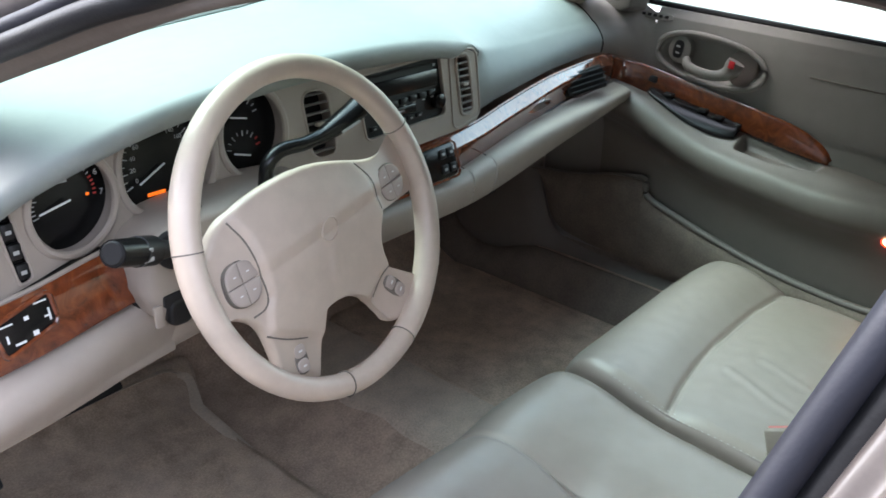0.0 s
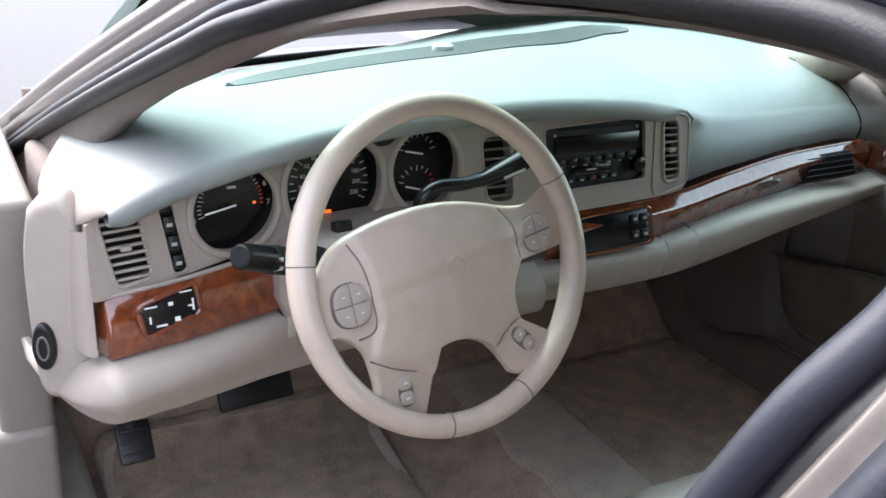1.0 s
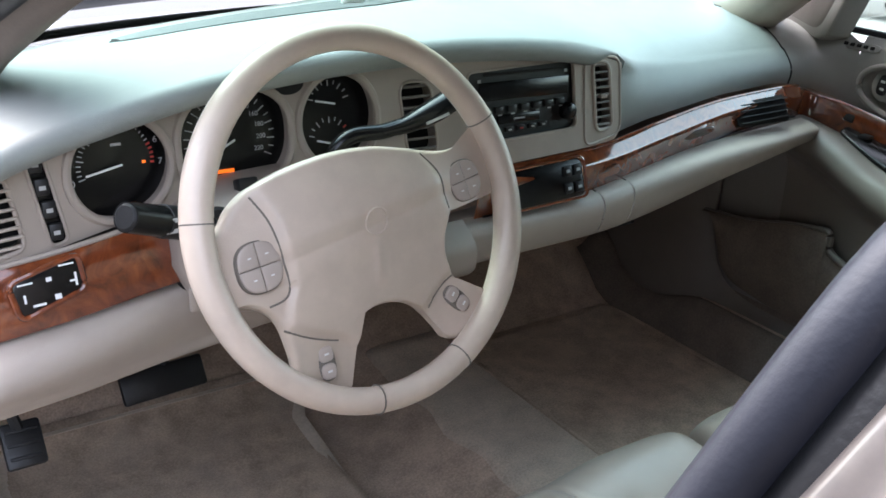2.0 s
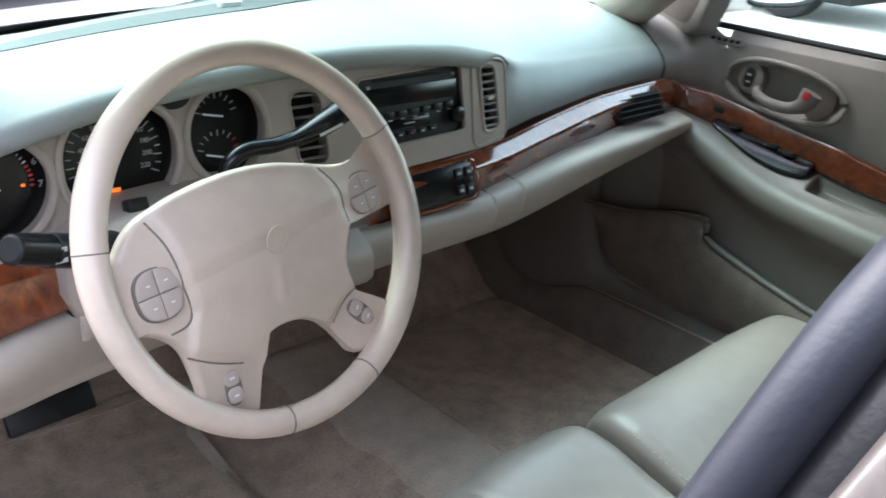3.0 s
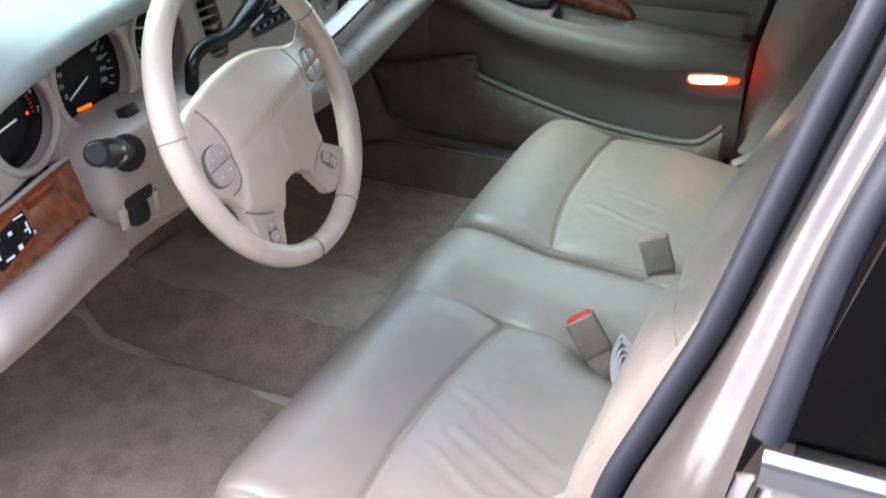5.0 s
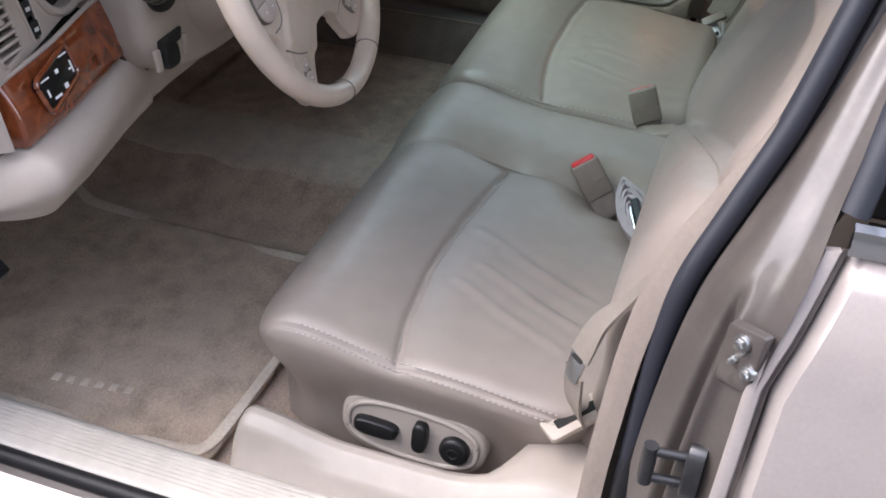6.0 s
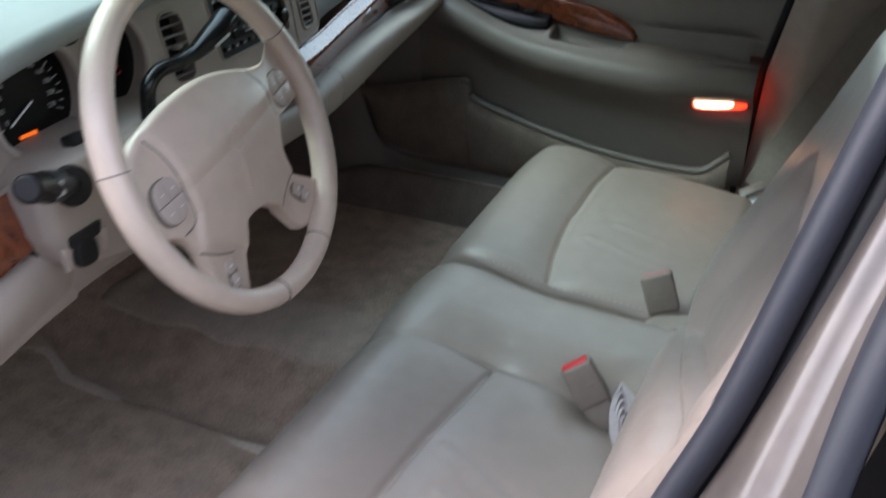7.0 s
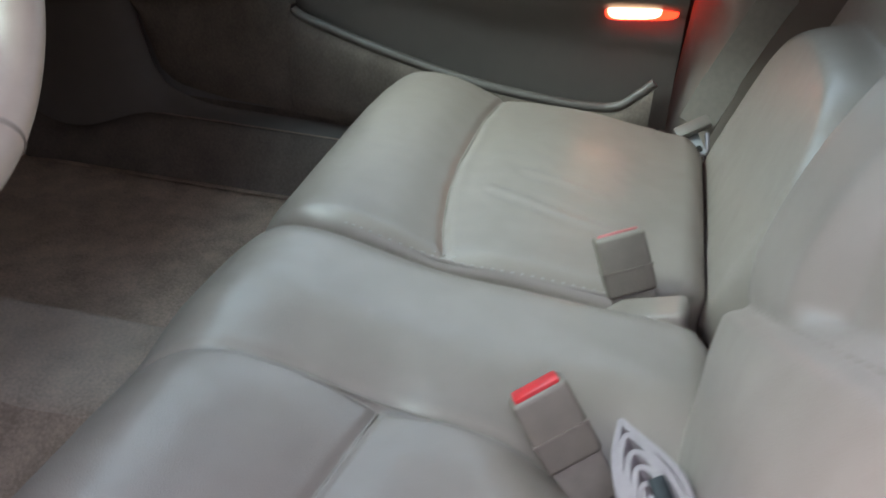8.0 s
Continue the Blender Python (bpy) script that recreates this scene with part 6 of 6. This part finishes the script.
    b = 0.012 * v * (1 - v)
    k = smooth01((y - 0.2) / 0.12)
    return Vector((p.x - b * (1 - k) + 0.004 * v, p.y - b * k, lo + (hi - lo) * v))


solid(part("wood_strip", sheet(door_wood, 80, 12), BURL, door, "glossy burl wood strip tapering to a point", angle=60), 0.006)
part("lock_knob", block(door_wood(0.42, 0.62) + Vector((-0.005, 0, 0)), (0.02, 0.014, 0.006), frame3((-1, 0, 0.3), (0, -1, -0.1)), r=0.003), BLACK, door)


def arm_top(y, s, lift):
    u = (0.3 - y) / 0.712
    return arm(u, 0.055 + 0.225 * s) + Vector((0, 0, lift))


bm = sheet(lambda u, v: arm_top(0.207 - 0.198 * u, 0.5 + (v - 0.5) * 0.98 * max(0.1, math.sin(math.pi * (0.04 + 0.92 * u)) ** 0.4), 0.005 + 0.013 * (1 - v) + 0.003 * math.sin(math.pi * v)), 40, 10)
swp = solid(part("window_switches", bm, GLOSSB, door, "long glossy black window switch panel"), 0.01)
for y, s in ((0.165, 0.5), (0.09, 0.45), (0.055, 0.45)):
    part("switch", block(arm_top(y, s, 0.0175), (0.02, 0.018, 0.006), frame3((0, 0, 1), (0, 1, 0.25)), r=0.002), BLACK, swp)
HB = frame3((-1, 0, 0.1), (0, -1, -0.1))
HC = Vector((0.762, 0.108, 0.905))
bez2 = [(x, y + 0.14 * x) for x, y in oval(0, 0, 0.116, 0.045, 48, 2.3)]
part("handle_bezel", tube([HC + HB[0] * x + HB[1] * (y - 0.12 * x) + HB[2] * 0.003 for x, y in bez2], 0.0055, seg=10, closed=True), DOORV, door, "oval recessed handle surround")
part("lock_plinth", slab(oval(0, 0, 0.026, 0.028, 28), Vector((0.763, 0.178, 0.914)), HB, 0.02, 0.006), DOORV, door)
lk = part("lock_switch", slab(oval(0, 0, 0.0105, 0.018, 24, 3), Vector((0.7605, 0.18, 0.915)), HB, 0.006, 0.002), BLACK, door, "black lock switch")
for dz in (-0.007, 0.006):
    part("switch_mark", block(Vector((0.76, 0.18, 0.915 + dz)), (0.008, 0.004, 0.0012), HB, r=0), GREYP, lk)
# cup of the same vinyl, its recess shade put into a darker tone
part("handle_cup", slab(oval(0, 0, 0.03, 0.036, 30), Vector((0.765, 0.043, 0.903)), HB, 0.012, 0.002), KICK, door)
part("door_handle", tube(cr([(0.756, 0.155, 0.898), (0.742, 0.145, 0.891), (0.735, 0.115, 0.885), (0.735, 0.08, 0.885), (0.737, 0.055, 0.897), (0.74, 0.045, 0.918)], 6), lambda t: 0.0085 + 0.006 * smooth01((t - 0.6) / 0.3), seg=12, flat=1.2), DOORV, door, "curved beige door lever")
part("red_mark", block((0.7235, 0.047, 0.915), (0.012, 0.014, 0.003), HB, r=0.0005), RED, door)
dv = part("door_vent", slab(oval(0, 0, 0.04, 0.0075, 28, 4), Vector((0.772, 0.246, 0.97)), frame3((-1, 0, 0.45), (0, -1, 0.02)), 0.006, 0.002), DOORV, door, "small demister vent with slots")
for k in range(5):
    part("vent_slot", block(Vector((0.77, 0.246 + 0.026 - 0.013 * k, 0.9705)), (0.0085, 0.006, 0.003), frame3((-1, 0, 0.45), (0, -1, 0.02)), r=0.001, seg=1), DARK, dv)
lamp = part("door_lamp", slab(oval(0, 0, 0.052, 0.0185, 32, 5), Vector((0.7, -0.35, 0.683)), frame3((-1, -0.12, 0.05), (-0.1, -1, 0.1)), 0.01, 0.003), LAMPR, door, "lit red and white courtesy lamp")
part("lamp_lens", slab(oval(-0.0105, 0.0005, 0.0385, 0.0168, 28, 4), Vector((0.6985, -0.35, 0.683)), frame3((-1, -0.12, 0.05), (-0.1, -1, 0.1)), 0.006, 0.003), LAMPW, lamp, "bright white lens")
# mirror corner cover
MC = frame3((-1, 0.25, 0.1), (0.25, -1, 0))
part("mirror_cover", slab(rounded([(-0.16, -0.012), (0.012, -0.04), (0.034, -0.03), (0.095, 0.13), (-0.02, 0.13)], r=0.14), (0.737, 0.318, 1.012), MC, 0.05, 0.01, seg=3), DOORV, door, "beige triangular cover behind the mirror")
# flat darker piece: shadow of a hollow painted onto the cover
part("cover_inset", slab(rounded([(-0.1, 0.0), (0.01, -0.025), (0.065, 0.115), (0.0, 0.115)], r=0.2), (0.7365, 0.318, 1.012), MC, 0.004, 0.001), SLAT, door, "flat field darkened for the shade of a recess")
part("window_glass", sheet(lambda u, v: Vector((0.8 - 0.1 * v, 0.42 - 0.93 * u, 0.98 + 0.28 * v)), 4, 4), SIDEGLASS, door, "clear side window")
part("window_seal", tube([(0.792, 0.28 - 0.77 * i / 10, 0.9925 - 0.004 * i / 10) for i in range(11)], 0.006, seg=8), RUBBER, door)
part("window_post", sweep([Vector((0.8 - 0.1 * t, -0.478 - 0.09 * t, 0.985 + 0.28 * t)) for t in (0, 0.5, 1)], [(-0.014, -0.02), (0.014, -0.02), (0.014, 0.012), (-0.014, 0.012)], lambda i: (Vector((0, 1, 0.3)), Vector((-1, 0, 0)))), RUBBER, door, "black window post")
part("edge_seal", tube([(0.755 + 0.03 * max(0, (z - 0.75)), rear_y(z) - 0.004, z) for z in [0.45 + 0.06 * i for i in range(10)]], 0.008, seg=8), RUBBER, door)
SX = frame3((-1, 0, -0.35), (0, -1, 0))
SC = Vector((0.776, -0.401, 1.028))
sticker = part("window_sticker", sheet(lambda u, v: SC + (SX[0] * math.cos(2 * math.pi * u) + SX[1] * math.sin(2 * math.pi * u)) * (0.0085 + 0.0085 * v), 40, 2, close_u=True), PALEGREEN)
tagged(solid(sticker, 0.0008), "round white and green sticker on the side window", "sticker")
part("sticker_face", slab(oval(0, 0, 0.0088, 0.0088, 32), SC + SX[2] * 0.0006, SX, 0.0012), CLEARP, sticker, "plain white middle")

# wing mirror outside the passenger window
MG = frame3((-0.35, -0.93, 0.05), (0.93, -0.35, 0))
MGC = Vector((0.98, 0.27, 1.075))
wing = thing("wing_mirror", (0.9, 0.3, 1.0), "champagne wing mirror with a dark rim outside the window", "wing mirror")
part("mirror_shell", slab(oval(0, 0, 0.105, 0.062, 40, 3), MGC - MG[2] * 0.008, MG, 0.075, 0.012, seg=4), PAINT, wing)
part("mirror_rim", tube([MGC + MG[0] * x + MG[1] * y - MG[2] * 0.004 for x, y in oval(0, 0, 0.1, 0.057, 40, 3)], 0.006, seg=8, closed=True, up=(0, 1, 0)), BLACK, wing, "dark rim")
part("mirror_glass", slab(oval(0, 0, 0.096, 0.053, 40, 3), MGC - MG[2] * 0.002, MG, 0.004), MIRROR, wing)
part("mirror_arm", block((0.86, 0.33, 1.03), (0.16, 0.05, 0.07), r=0.012, seg=3), PAINT, wing)

# a car parked farther off on the lot
parked = thing("parked_car", (8.6, 5.2, 0), "silver car parked across the lot", "car")
prof = [(-2.2, 0.35), (-2.25, 0.62), (-2.1, 0.82), (-1.3, 0.9), (-0.6, 1.36), (0.75, 1.4), (1.5, 0.98), (2.15, 0.9), (2.25, 0.6), (2.2, 0.35)]
PX = (Vector((0, -1, 0)), Vector((0, 0, 1)), Vector((-1, 0, 0)))
part("body", slab([(p.x, p.y) for p in cr([(a, b, 0) for a, b in prof], 4, closed=True)], (7.75, 5.2, 0), PX, 1.75, 0.12, seg=4), SILVER, parked)
for a, b in (((-0.95, 0.94), (-0.52, 1.3)), ((0.1, 0.96), (0.1, 1.33))):
    w = [(-1.05, 0.95), (-0.05, 0.95), (-0.05, 1.31), (-0.5, 1.31)] if b[0] < 0 else [(0.05, 0.95), (1.2, 0.97), (0.72, 1.32), (0.05, 1.32)]
    part("side_window", slab(rounded(w, r=0.15), (7.74, 5.2, 0), PX, 0.01, 0.003), GLOSSB, parked)
for wy in (-1.38, 1.38):
    wheel2 = part("wheel", slab(oval(0, 0, 0.32, 0.32, 36), (7.72, 5.2 - wy, 0.32), PX, 0.22, 0.03, seg=3), RUBBER, parked, "dark tyre")
    part("rim", slab(oval(0, 0, 0.2, 0.2, 28), (7.71, 5.2 - wy, 0.32), PX, 0.02, 0.006), STEEL, wheel2, "bright wheel rim")
part("underside", block((8.6, 5.2, 0.28), (1.6, 0.18, 4.0), r=0.02), DARK, parked)

# passenger-side pillar trim and lower sill
def bp(u, v):
    z = 0.4 + 0.9 * v
    y = rear_y(min(z, 1.1)) - 0.09 * max(0, z - 1.1) - 0.012 - 0.2 * u
    return Vector((0.748 - 0.04 * smooth01(u * 3) - 0.1 * max(0, z - 0.95), y, z))


ptrim = part("pillar_cover", sheet(bp, 20, 24), TRIM)
tagged(solid(ptrim, 0.006, 0.0), "smooth beige pillar cover behind the passenger door", "pillar trim", kind="structure")
def sill_cover(u, v):
    """The passenger sill cover, rising into the kick panel in front of the door."""
    y = 0.8 - 1.25 * u
    top = sm(y, (0.1, 0.3, 0.38, 0.415, 0.44, 0.47, 0.52), (0.428, 0.43, 0.444, 0.47, 0.53, 0.62, 0.7))
    low = sm(y, (0.1, 0.35, 0.55, 0.74), (0.406, 0.403, 0.36, 0.345))
    inn = sm(y, (0.1, 0.36, 0.5, 0.7), (0.684, 0.684, 0.672, 0.66))
    pts = ((0.728, top + 0.004), (0.722, top), (0.5 * (0.722 + inn), 0.45 * top + 0.55 * low + 0.006), (inn + 0.008, low + 0.006), (inn, low - 0.004), (inn - 0.002, low - 0.04), (inn + 0.004, low - 0.07))
    c = SILL.setdefault(round(y, 5), cr([(a, b, 0) for a, b in pts], 5))
    p = along(c, v)
    return Vector((p.x, y, p.y))


SILL = {}
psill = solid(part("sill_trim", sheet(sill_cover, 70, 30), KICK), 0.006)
tagged(psill, "taupe passenger sill trim over the carpet edge", "sill trim", kind="structure")
# Dark colour stands in for the shade in the gap below the door.
outer = part("wall_outer", sheet(lambda u, v: Vector((0.79, 1.0 - 1.45 * u, 0.28 + 0.6 * v)), 4, 4), DARKFELT)
tagged(solid(outer, 0.03, 1.0), "inner body side behind the passenger door, gap shade put into its dark colour", "side panel", kind="structure")
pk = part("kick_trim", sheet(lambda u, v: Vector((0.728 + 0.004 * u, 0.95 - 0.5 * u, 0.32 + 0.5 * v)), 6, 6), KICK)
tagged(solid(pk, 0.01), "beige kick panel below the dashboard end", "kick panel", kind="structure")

# ---- belts and buckles ----
def belt(path, width, normal, parent, name="strap", th=0.0016):
    path = [Vector(p) for p in path]

    def side(i):
        d = (path[min(i + 1, len(path) - 1)] - path[max(i - 1, 0)]).normalized()
        nn = normal(i / (len(path) - 1)) if callable(normal) else Vector(normal)
        a = d.cross(nn).normalized()
        return a, a.cross(d)
    w = width / 2
    return part(name, sweep(path, [(-w, -th), (w, -th), (w, th), (-w, th)], side), STRAP, parent)


pb = thing("passenger_seat_belt", (0.68, -0.45, 0.5), "beige seat belt hanging beside the passenger seat", "seat belt", "seat belts")
belt(cr([(0.648, -0.452, 0.548), (0.656, -0.475, 0.61), (0.668, -0.515, 0.7), (0.672, -0.575, 0.82), (0.67, -0.645, 0.94), (0.65, -0.725, 1.1)], 6), 0.047, (-1, 0.2, 0.3), pb)
belt([Vector((0.645, -0.449, 0.54)), Vector((0.65, -0.46, 0.57)), Vector((0.655, -0.473, 0.604))], 0.05, (-1, 0.2, 0.3), pb, "strap_end", 0.0035)
TA = frame3((-0.5, 0.3, 0.8), (0.35, -0.9, 0.3))
tongue = part("latch_plate", slab(rounded([(-0.012, -0.028), (0.012, -0.028), (0.016, 0.022), (-0.016, 0.022)], r=0.2), (0.606, -0.445, 0.527), TA, 0.003, 0.001), SILVER, pb, "bright metal latch plate")
for dx in (-0.006, 0.006):
    part("latch_slot", slab(oval(0, 0, 0.0035, 0.006, 12, 3), Vector((0.606, -0.445, 0.527)) + TA[0] * dx + TA[1] * -0.016 + TA[2] * 0.0006, TA, 0.002), DARK, tongue)
part("latch_grip", block((0.618, -0.444, 0.545), (0.05, 0.02, 0.01), TA, r=0.003), SLAT, pb)
part("latch_bar", tube([(0.61, -0.464, 0.543), (0.6, -0.468, 0.521), (0.594, -0.466, 0.508)], 0.003, seg=8), STEEL, pb)


def buckle(at, tl, tr, down, red, label):
    c = (Vector(tl) + Vector(tr)) / 2
    w = (Vector(tr) - Vector(tl))
    ax = frame3(-Vector(down), w)
    root = thing("belt_buckle", at, label, "belt buckle", "belt buckles")
    wd = w.length
    part("buckle_body", block(c - ax[2] * 0.032, (wd * 0.98, 0.024, 0.06), ax, r=0.004, seg=3), BUCKLE, root)
    part("buckle_stem", block(c - ax[2] * 0.078, (wd * 0.86, 0.019, 0.04), ax, r=0.003), STRAP, root)
    part("buckle_ring", block(c - ax[2] * 0.036, (wd * 1.0, 0.0255, 0.0016), ax, r=0), STRAP, root)
    part("release_button", block(c - ax[2] * 0.003, (wd * 0.8, 0.018 if red else 0.006, 0.008 if red else 0.006), ax, r=0.002), RED if red else PINK, root, "red release button")
    return root


buckle((-0.13, -0.37, 0.5), (-0.135, -0.303, 0.571), (-0.119, -0.34, 0.589), (-0.004, -0.033, -0.048), True, "brown belt buckle with a bright red button")
buckle((0.14, -0.4, 0.48), (0.146, -0.34, 0.572), (0.16, -0.384, 0.59), (-0.015, -0.035, -0.085), False, "brown belt buckle standing in the seat gap")

fold = thing("folded_belt", (-0.2, -0.41, 0.53), "pale folded lap belt with a metal tongue", "seat belt", "seat belts")
FT, FB = Vector((-0.122, -0.384, 0.562)), Vector((-0.256, -0.435, 0.543))
FX = Vector((-0.55, 0.25, 0.75)).normalized()
FD = (FB - FT).normalized()
FS = FD.cross(FX).normalized()
FX = FS.cross(FD).normalized()


def fold_at(s, side, lift=0.0):
    """A place on the almond-shaped roll: s down its length, side across it."""
    return FT.lerp(FB, s) + FS * (side * 0.021 * math.sin(math.pi * min(0.97, max(0.03, s))) ** 0.6) + FX * (lift + 0.006 * math.sin(math.pi * s))


def fold_loop(scale, shift, wave):
    pts = []
    for i in range(48):
        a = 2 * math.pi * i / 48
        pts.append(fold_at(0.5 - 0.5 * scale * math.cos(a) + shift, scale * math.sin(a) * (1 + 0.12 * math.sin(3 * a + wave))))
    return pts


for scale, shift, wave, h in ((1.0, 0.0, 0.4, 0.03), (0.84, 0.03, 1.3, 0.027), (0.66, 0.06, 2.2, 0.022), (0.48, 0.07, 3.0, 0.02), (0.3, 0.08, 0.6, 0.018), (0.14, 0.08, 1.6, 0.017)):
    pts = fold_loop(scale, shift, wave)

    def band_side(i, pts=pts):
        d = (pts[(i + 1) % 48] - pts[i - 1]).normalized()
        return d.cross(FX).normalized(), FX
    prof = [(-0.0022, -h), (0.0022, -h), (0.0032, -0.004), (0.002, 0.0), (-0.002, 0.0), (-0.0032, -0.004)]
    part("folded_strap", sweep(pts, prof, band_side, closed=True), PALESTRAP, fold, "pale lilac webbing folded into a roll", angle=70)
part("roll_bottom", slab([(0.07 * math.cos(a), 0.017 * math.sin(a)) for a in [2 * math.pi * i / 30 for i in range(30)]], FT.lerp(FB, 0.5) - FX * 0.012, (FD, FX.cross(FD), FX), 0.01, 0.002), PALESTRAP, fold)
part("tongue", block(fold_at(0.7, 0.05, 0.0), (0.05, 0.005, 0.01), (FD, FX.cross(FD), FX), r=0.0012), CHROME, fold, "bright metal tongue")
part("tongue_grip", block(fold_at(0.62, -0.38, -0.002), (0.055, 0.012, 0.012), (FD, FX.cross(FD), FX), r=0.002), BLACK, fold, "black plastic grip")

db = thing("driver_seat_belt", (-0.6, -0.42, 0.48), "beige driver seat belt running up the pillar", "seat belt", "seat belts")
belt(cr([(-0.588, -0.422, 0.522), (-0.597, -0.415, 0.555), (-0.601, -0.413, 0.6)], 6), 0.034, (-0.6, 0.7, 0.2), db)
belt(cr([(-0.6, -0.416, 0.62), (-0.6, -0.43, 0.665), (-0.612, -0.455, 0.712), (-0.622, -0.49, 0.79), (-0.612, -0.535, 0.89), (-0.592, -0.578, 0.99), (-0.575, -0.61, 1.08)], 6), 0.028, lambda t: Vector((-0.75 + 0.75 * smooth01(t * 3), 0.6, 0.2)), db)
DL = frame3((-0.7, 0.65, 0.3), (0.6, 0.7, 0))
part("latch_plate", slab(rounded([(-0.013, -0.018), (0.013, -0.018), (0.01, 0.018), (-0.01, 0.018)], r=0.2), (-0.603, -0.412, 0.607), DL, 0.003, 0.001), STEEL, db, "bright metal latch plate")
part("latch_slot", slab(oval(0, 0, 0.009, 0.003, 16, 3), Vector((-0.603, -0.412, 0.607)) + DL[1] * -0.01 + DL[2] * 0.0006, DL, 0.002), DARK, db)
BSX = frame3((-0.16, 0.2, 1), (0.7, -0.72, 0.1))
part("belt_slot", slab(rounded([(-0.045, -0.017), (0.045, -0.017), (0.045, 0.017), (-0.045, 0.017)], r=0.2), (-0.585, -0.424, 0.527), BSX, 0.006, 0.002), TRIM, db, "beige belt slot frame")
part("slot_gap", slab(rounded([(-0.032, -0.006), (0.032, -0.006), (0.032, 0.006), (-0.032, 0.006)], r=0.2), (-0.585, -0.424, 0.5282), BSX, 0.003), DARK, db)

# ---- mats and pedals ----
def floor_mat(name, x0, x1, y0, y1, lift, label, flare=0.0, band=0.0125):
    root = thing(name, ((x0 + x1) / 2, (y0 + y1) / 2, 0.32), label, "floor mat", "floor mats")
    cx, cy = (x0 + x1) / 2, (y0 + y1) / 2
    ol = oval(cx, cy, (x1 - x0) / 2, (y1 - y0) / 2, 72, 9)

    def fn(u, v):
        x, y = x0 + (x1 - x0) * u, y0 + (y1 - y0) * v
        k = 0.03
        ex, ey = min(u, 1 - u) * (x1 - x0), min(v, 1 - v) * (y1 - y0)
        if ex < k and ey < k:
            q = math.hypot(k - ex, k - ey)
            if q > k:
                f = k / q
                x = (x0 if u < 0.5 else x1) + math.copysign(k - (k - ex) * f, 0.5 - u)
                y = (y0 if v < 0.5 else y1) + math.copysign(k - (k - ey) * f, 0.5 - v)
        x += flare * smooth01((y - 0.46) / 0.24) * max(0, u - 0.3) / 0.7
        return Vector((x, y, max(floor_z(x, y), 0.312) + lift + 0.003 * noise.noise(Vector((x * 8, y * 8, 1)))))
    solid(part("mat_face", sheet(fn, 40, 40), MAT_PILE if flare else MAT_DARK, root, "worn pile"), 0.006)
    loop = []
    for x, y in oval(cx, cy, (x1 - x0) / 2 - band, (y1 - y0) / 2 - band, 120, 14):
        x += flare * smooth01((y - 0.46) / 0.24) * max(0, (x - x0) / (x1 - x0) - 0.3) / 0.7
        loop.append(Vector((x, y, max(floor_z(x, y), 0.312) + lift + 0.0045)))
    part("binding", tube(loop, band, seg=8, closed=True, flat=0.2), MAT_EDGE if flare else MAT_DARK, root, "stitched edge binding")
    return root


dm = floor_mat("driver_floor_mat", -0.655, -0.185, 0.03, 0.66, 0.014, "worn brown driver floor mat with pale dust", 0.08)
badge = part("woven_badge", block((-0.575, 0.255, 0.3285), (0.024, 0.14, 0.005), frame3((0, 0, 1), (1, 0.1, 0)), r=0.002), MAT_PILE, dm, "embossed woven badge")
for k in range(6):
    part("badge_bar", block((-0.575 - 0.1 * (0.022 * k - 0.055), 0.2 + 0.022 * k, 0.3315), (0.014, 0.012, 0.003), frame3((0, 0, 1), (1, 0.1, 0)), r=0.001), MAT_EDGE, badge)
floor_mat("passenger_floor_mat", 0.188, 0.612, 0.0, 0.6, 0.006, "dark brown passenger floor mat", 0.0, 0.006)
pedal = thing("parking_brake_pedal", (-0.645, 0.32, 0.58), "black ribbed parking brake pedal", "pedal", "pedals")
PA = frame3((0, -0.75, 0.65), (1, 0, 0))
pp = part("pedal_pad", block((-0.648, 0.31, 0.575), (0.045, 0.055, 0.012), PA, r=0.004), BLACK, pedal)
for k in range(3):
    part("pad_rib", block(Vector((-0.648, 0.31, 0.575)) + PA[1] * (-0.016 + 0.016 * k) + PA[2] * 0.0065, (0.036, 0.004, 0.003), PA, r=0.001), RUBBER, pp)
part("pedal_arm", tube(cr([(-0.65, 0.32, 0.59), (-0.66, 0.34, 0.64), (-0.66, 0.38, 0.71)], 5), 0.007, seg=8), BLACK, pedal)
brake = thing("brake_pedal", (-0.43, 0.46, 0.53), "wide black brake pedal under the dashboard", "pedal", "pedals")
part("pedal_pad", block((-0.435, 0.45, 0.528), (0.12, 0.045, 0.014), frame3((0, -0.85, 0.5), (1, 0, 0.05)), r=0.004), BLACK, brake)
part("pedal_arm", tube([(-0.43, 0.46, 0.54), (-0.43, 0.52, 0.7)], 0.009, seg=8), BLACK, brake)
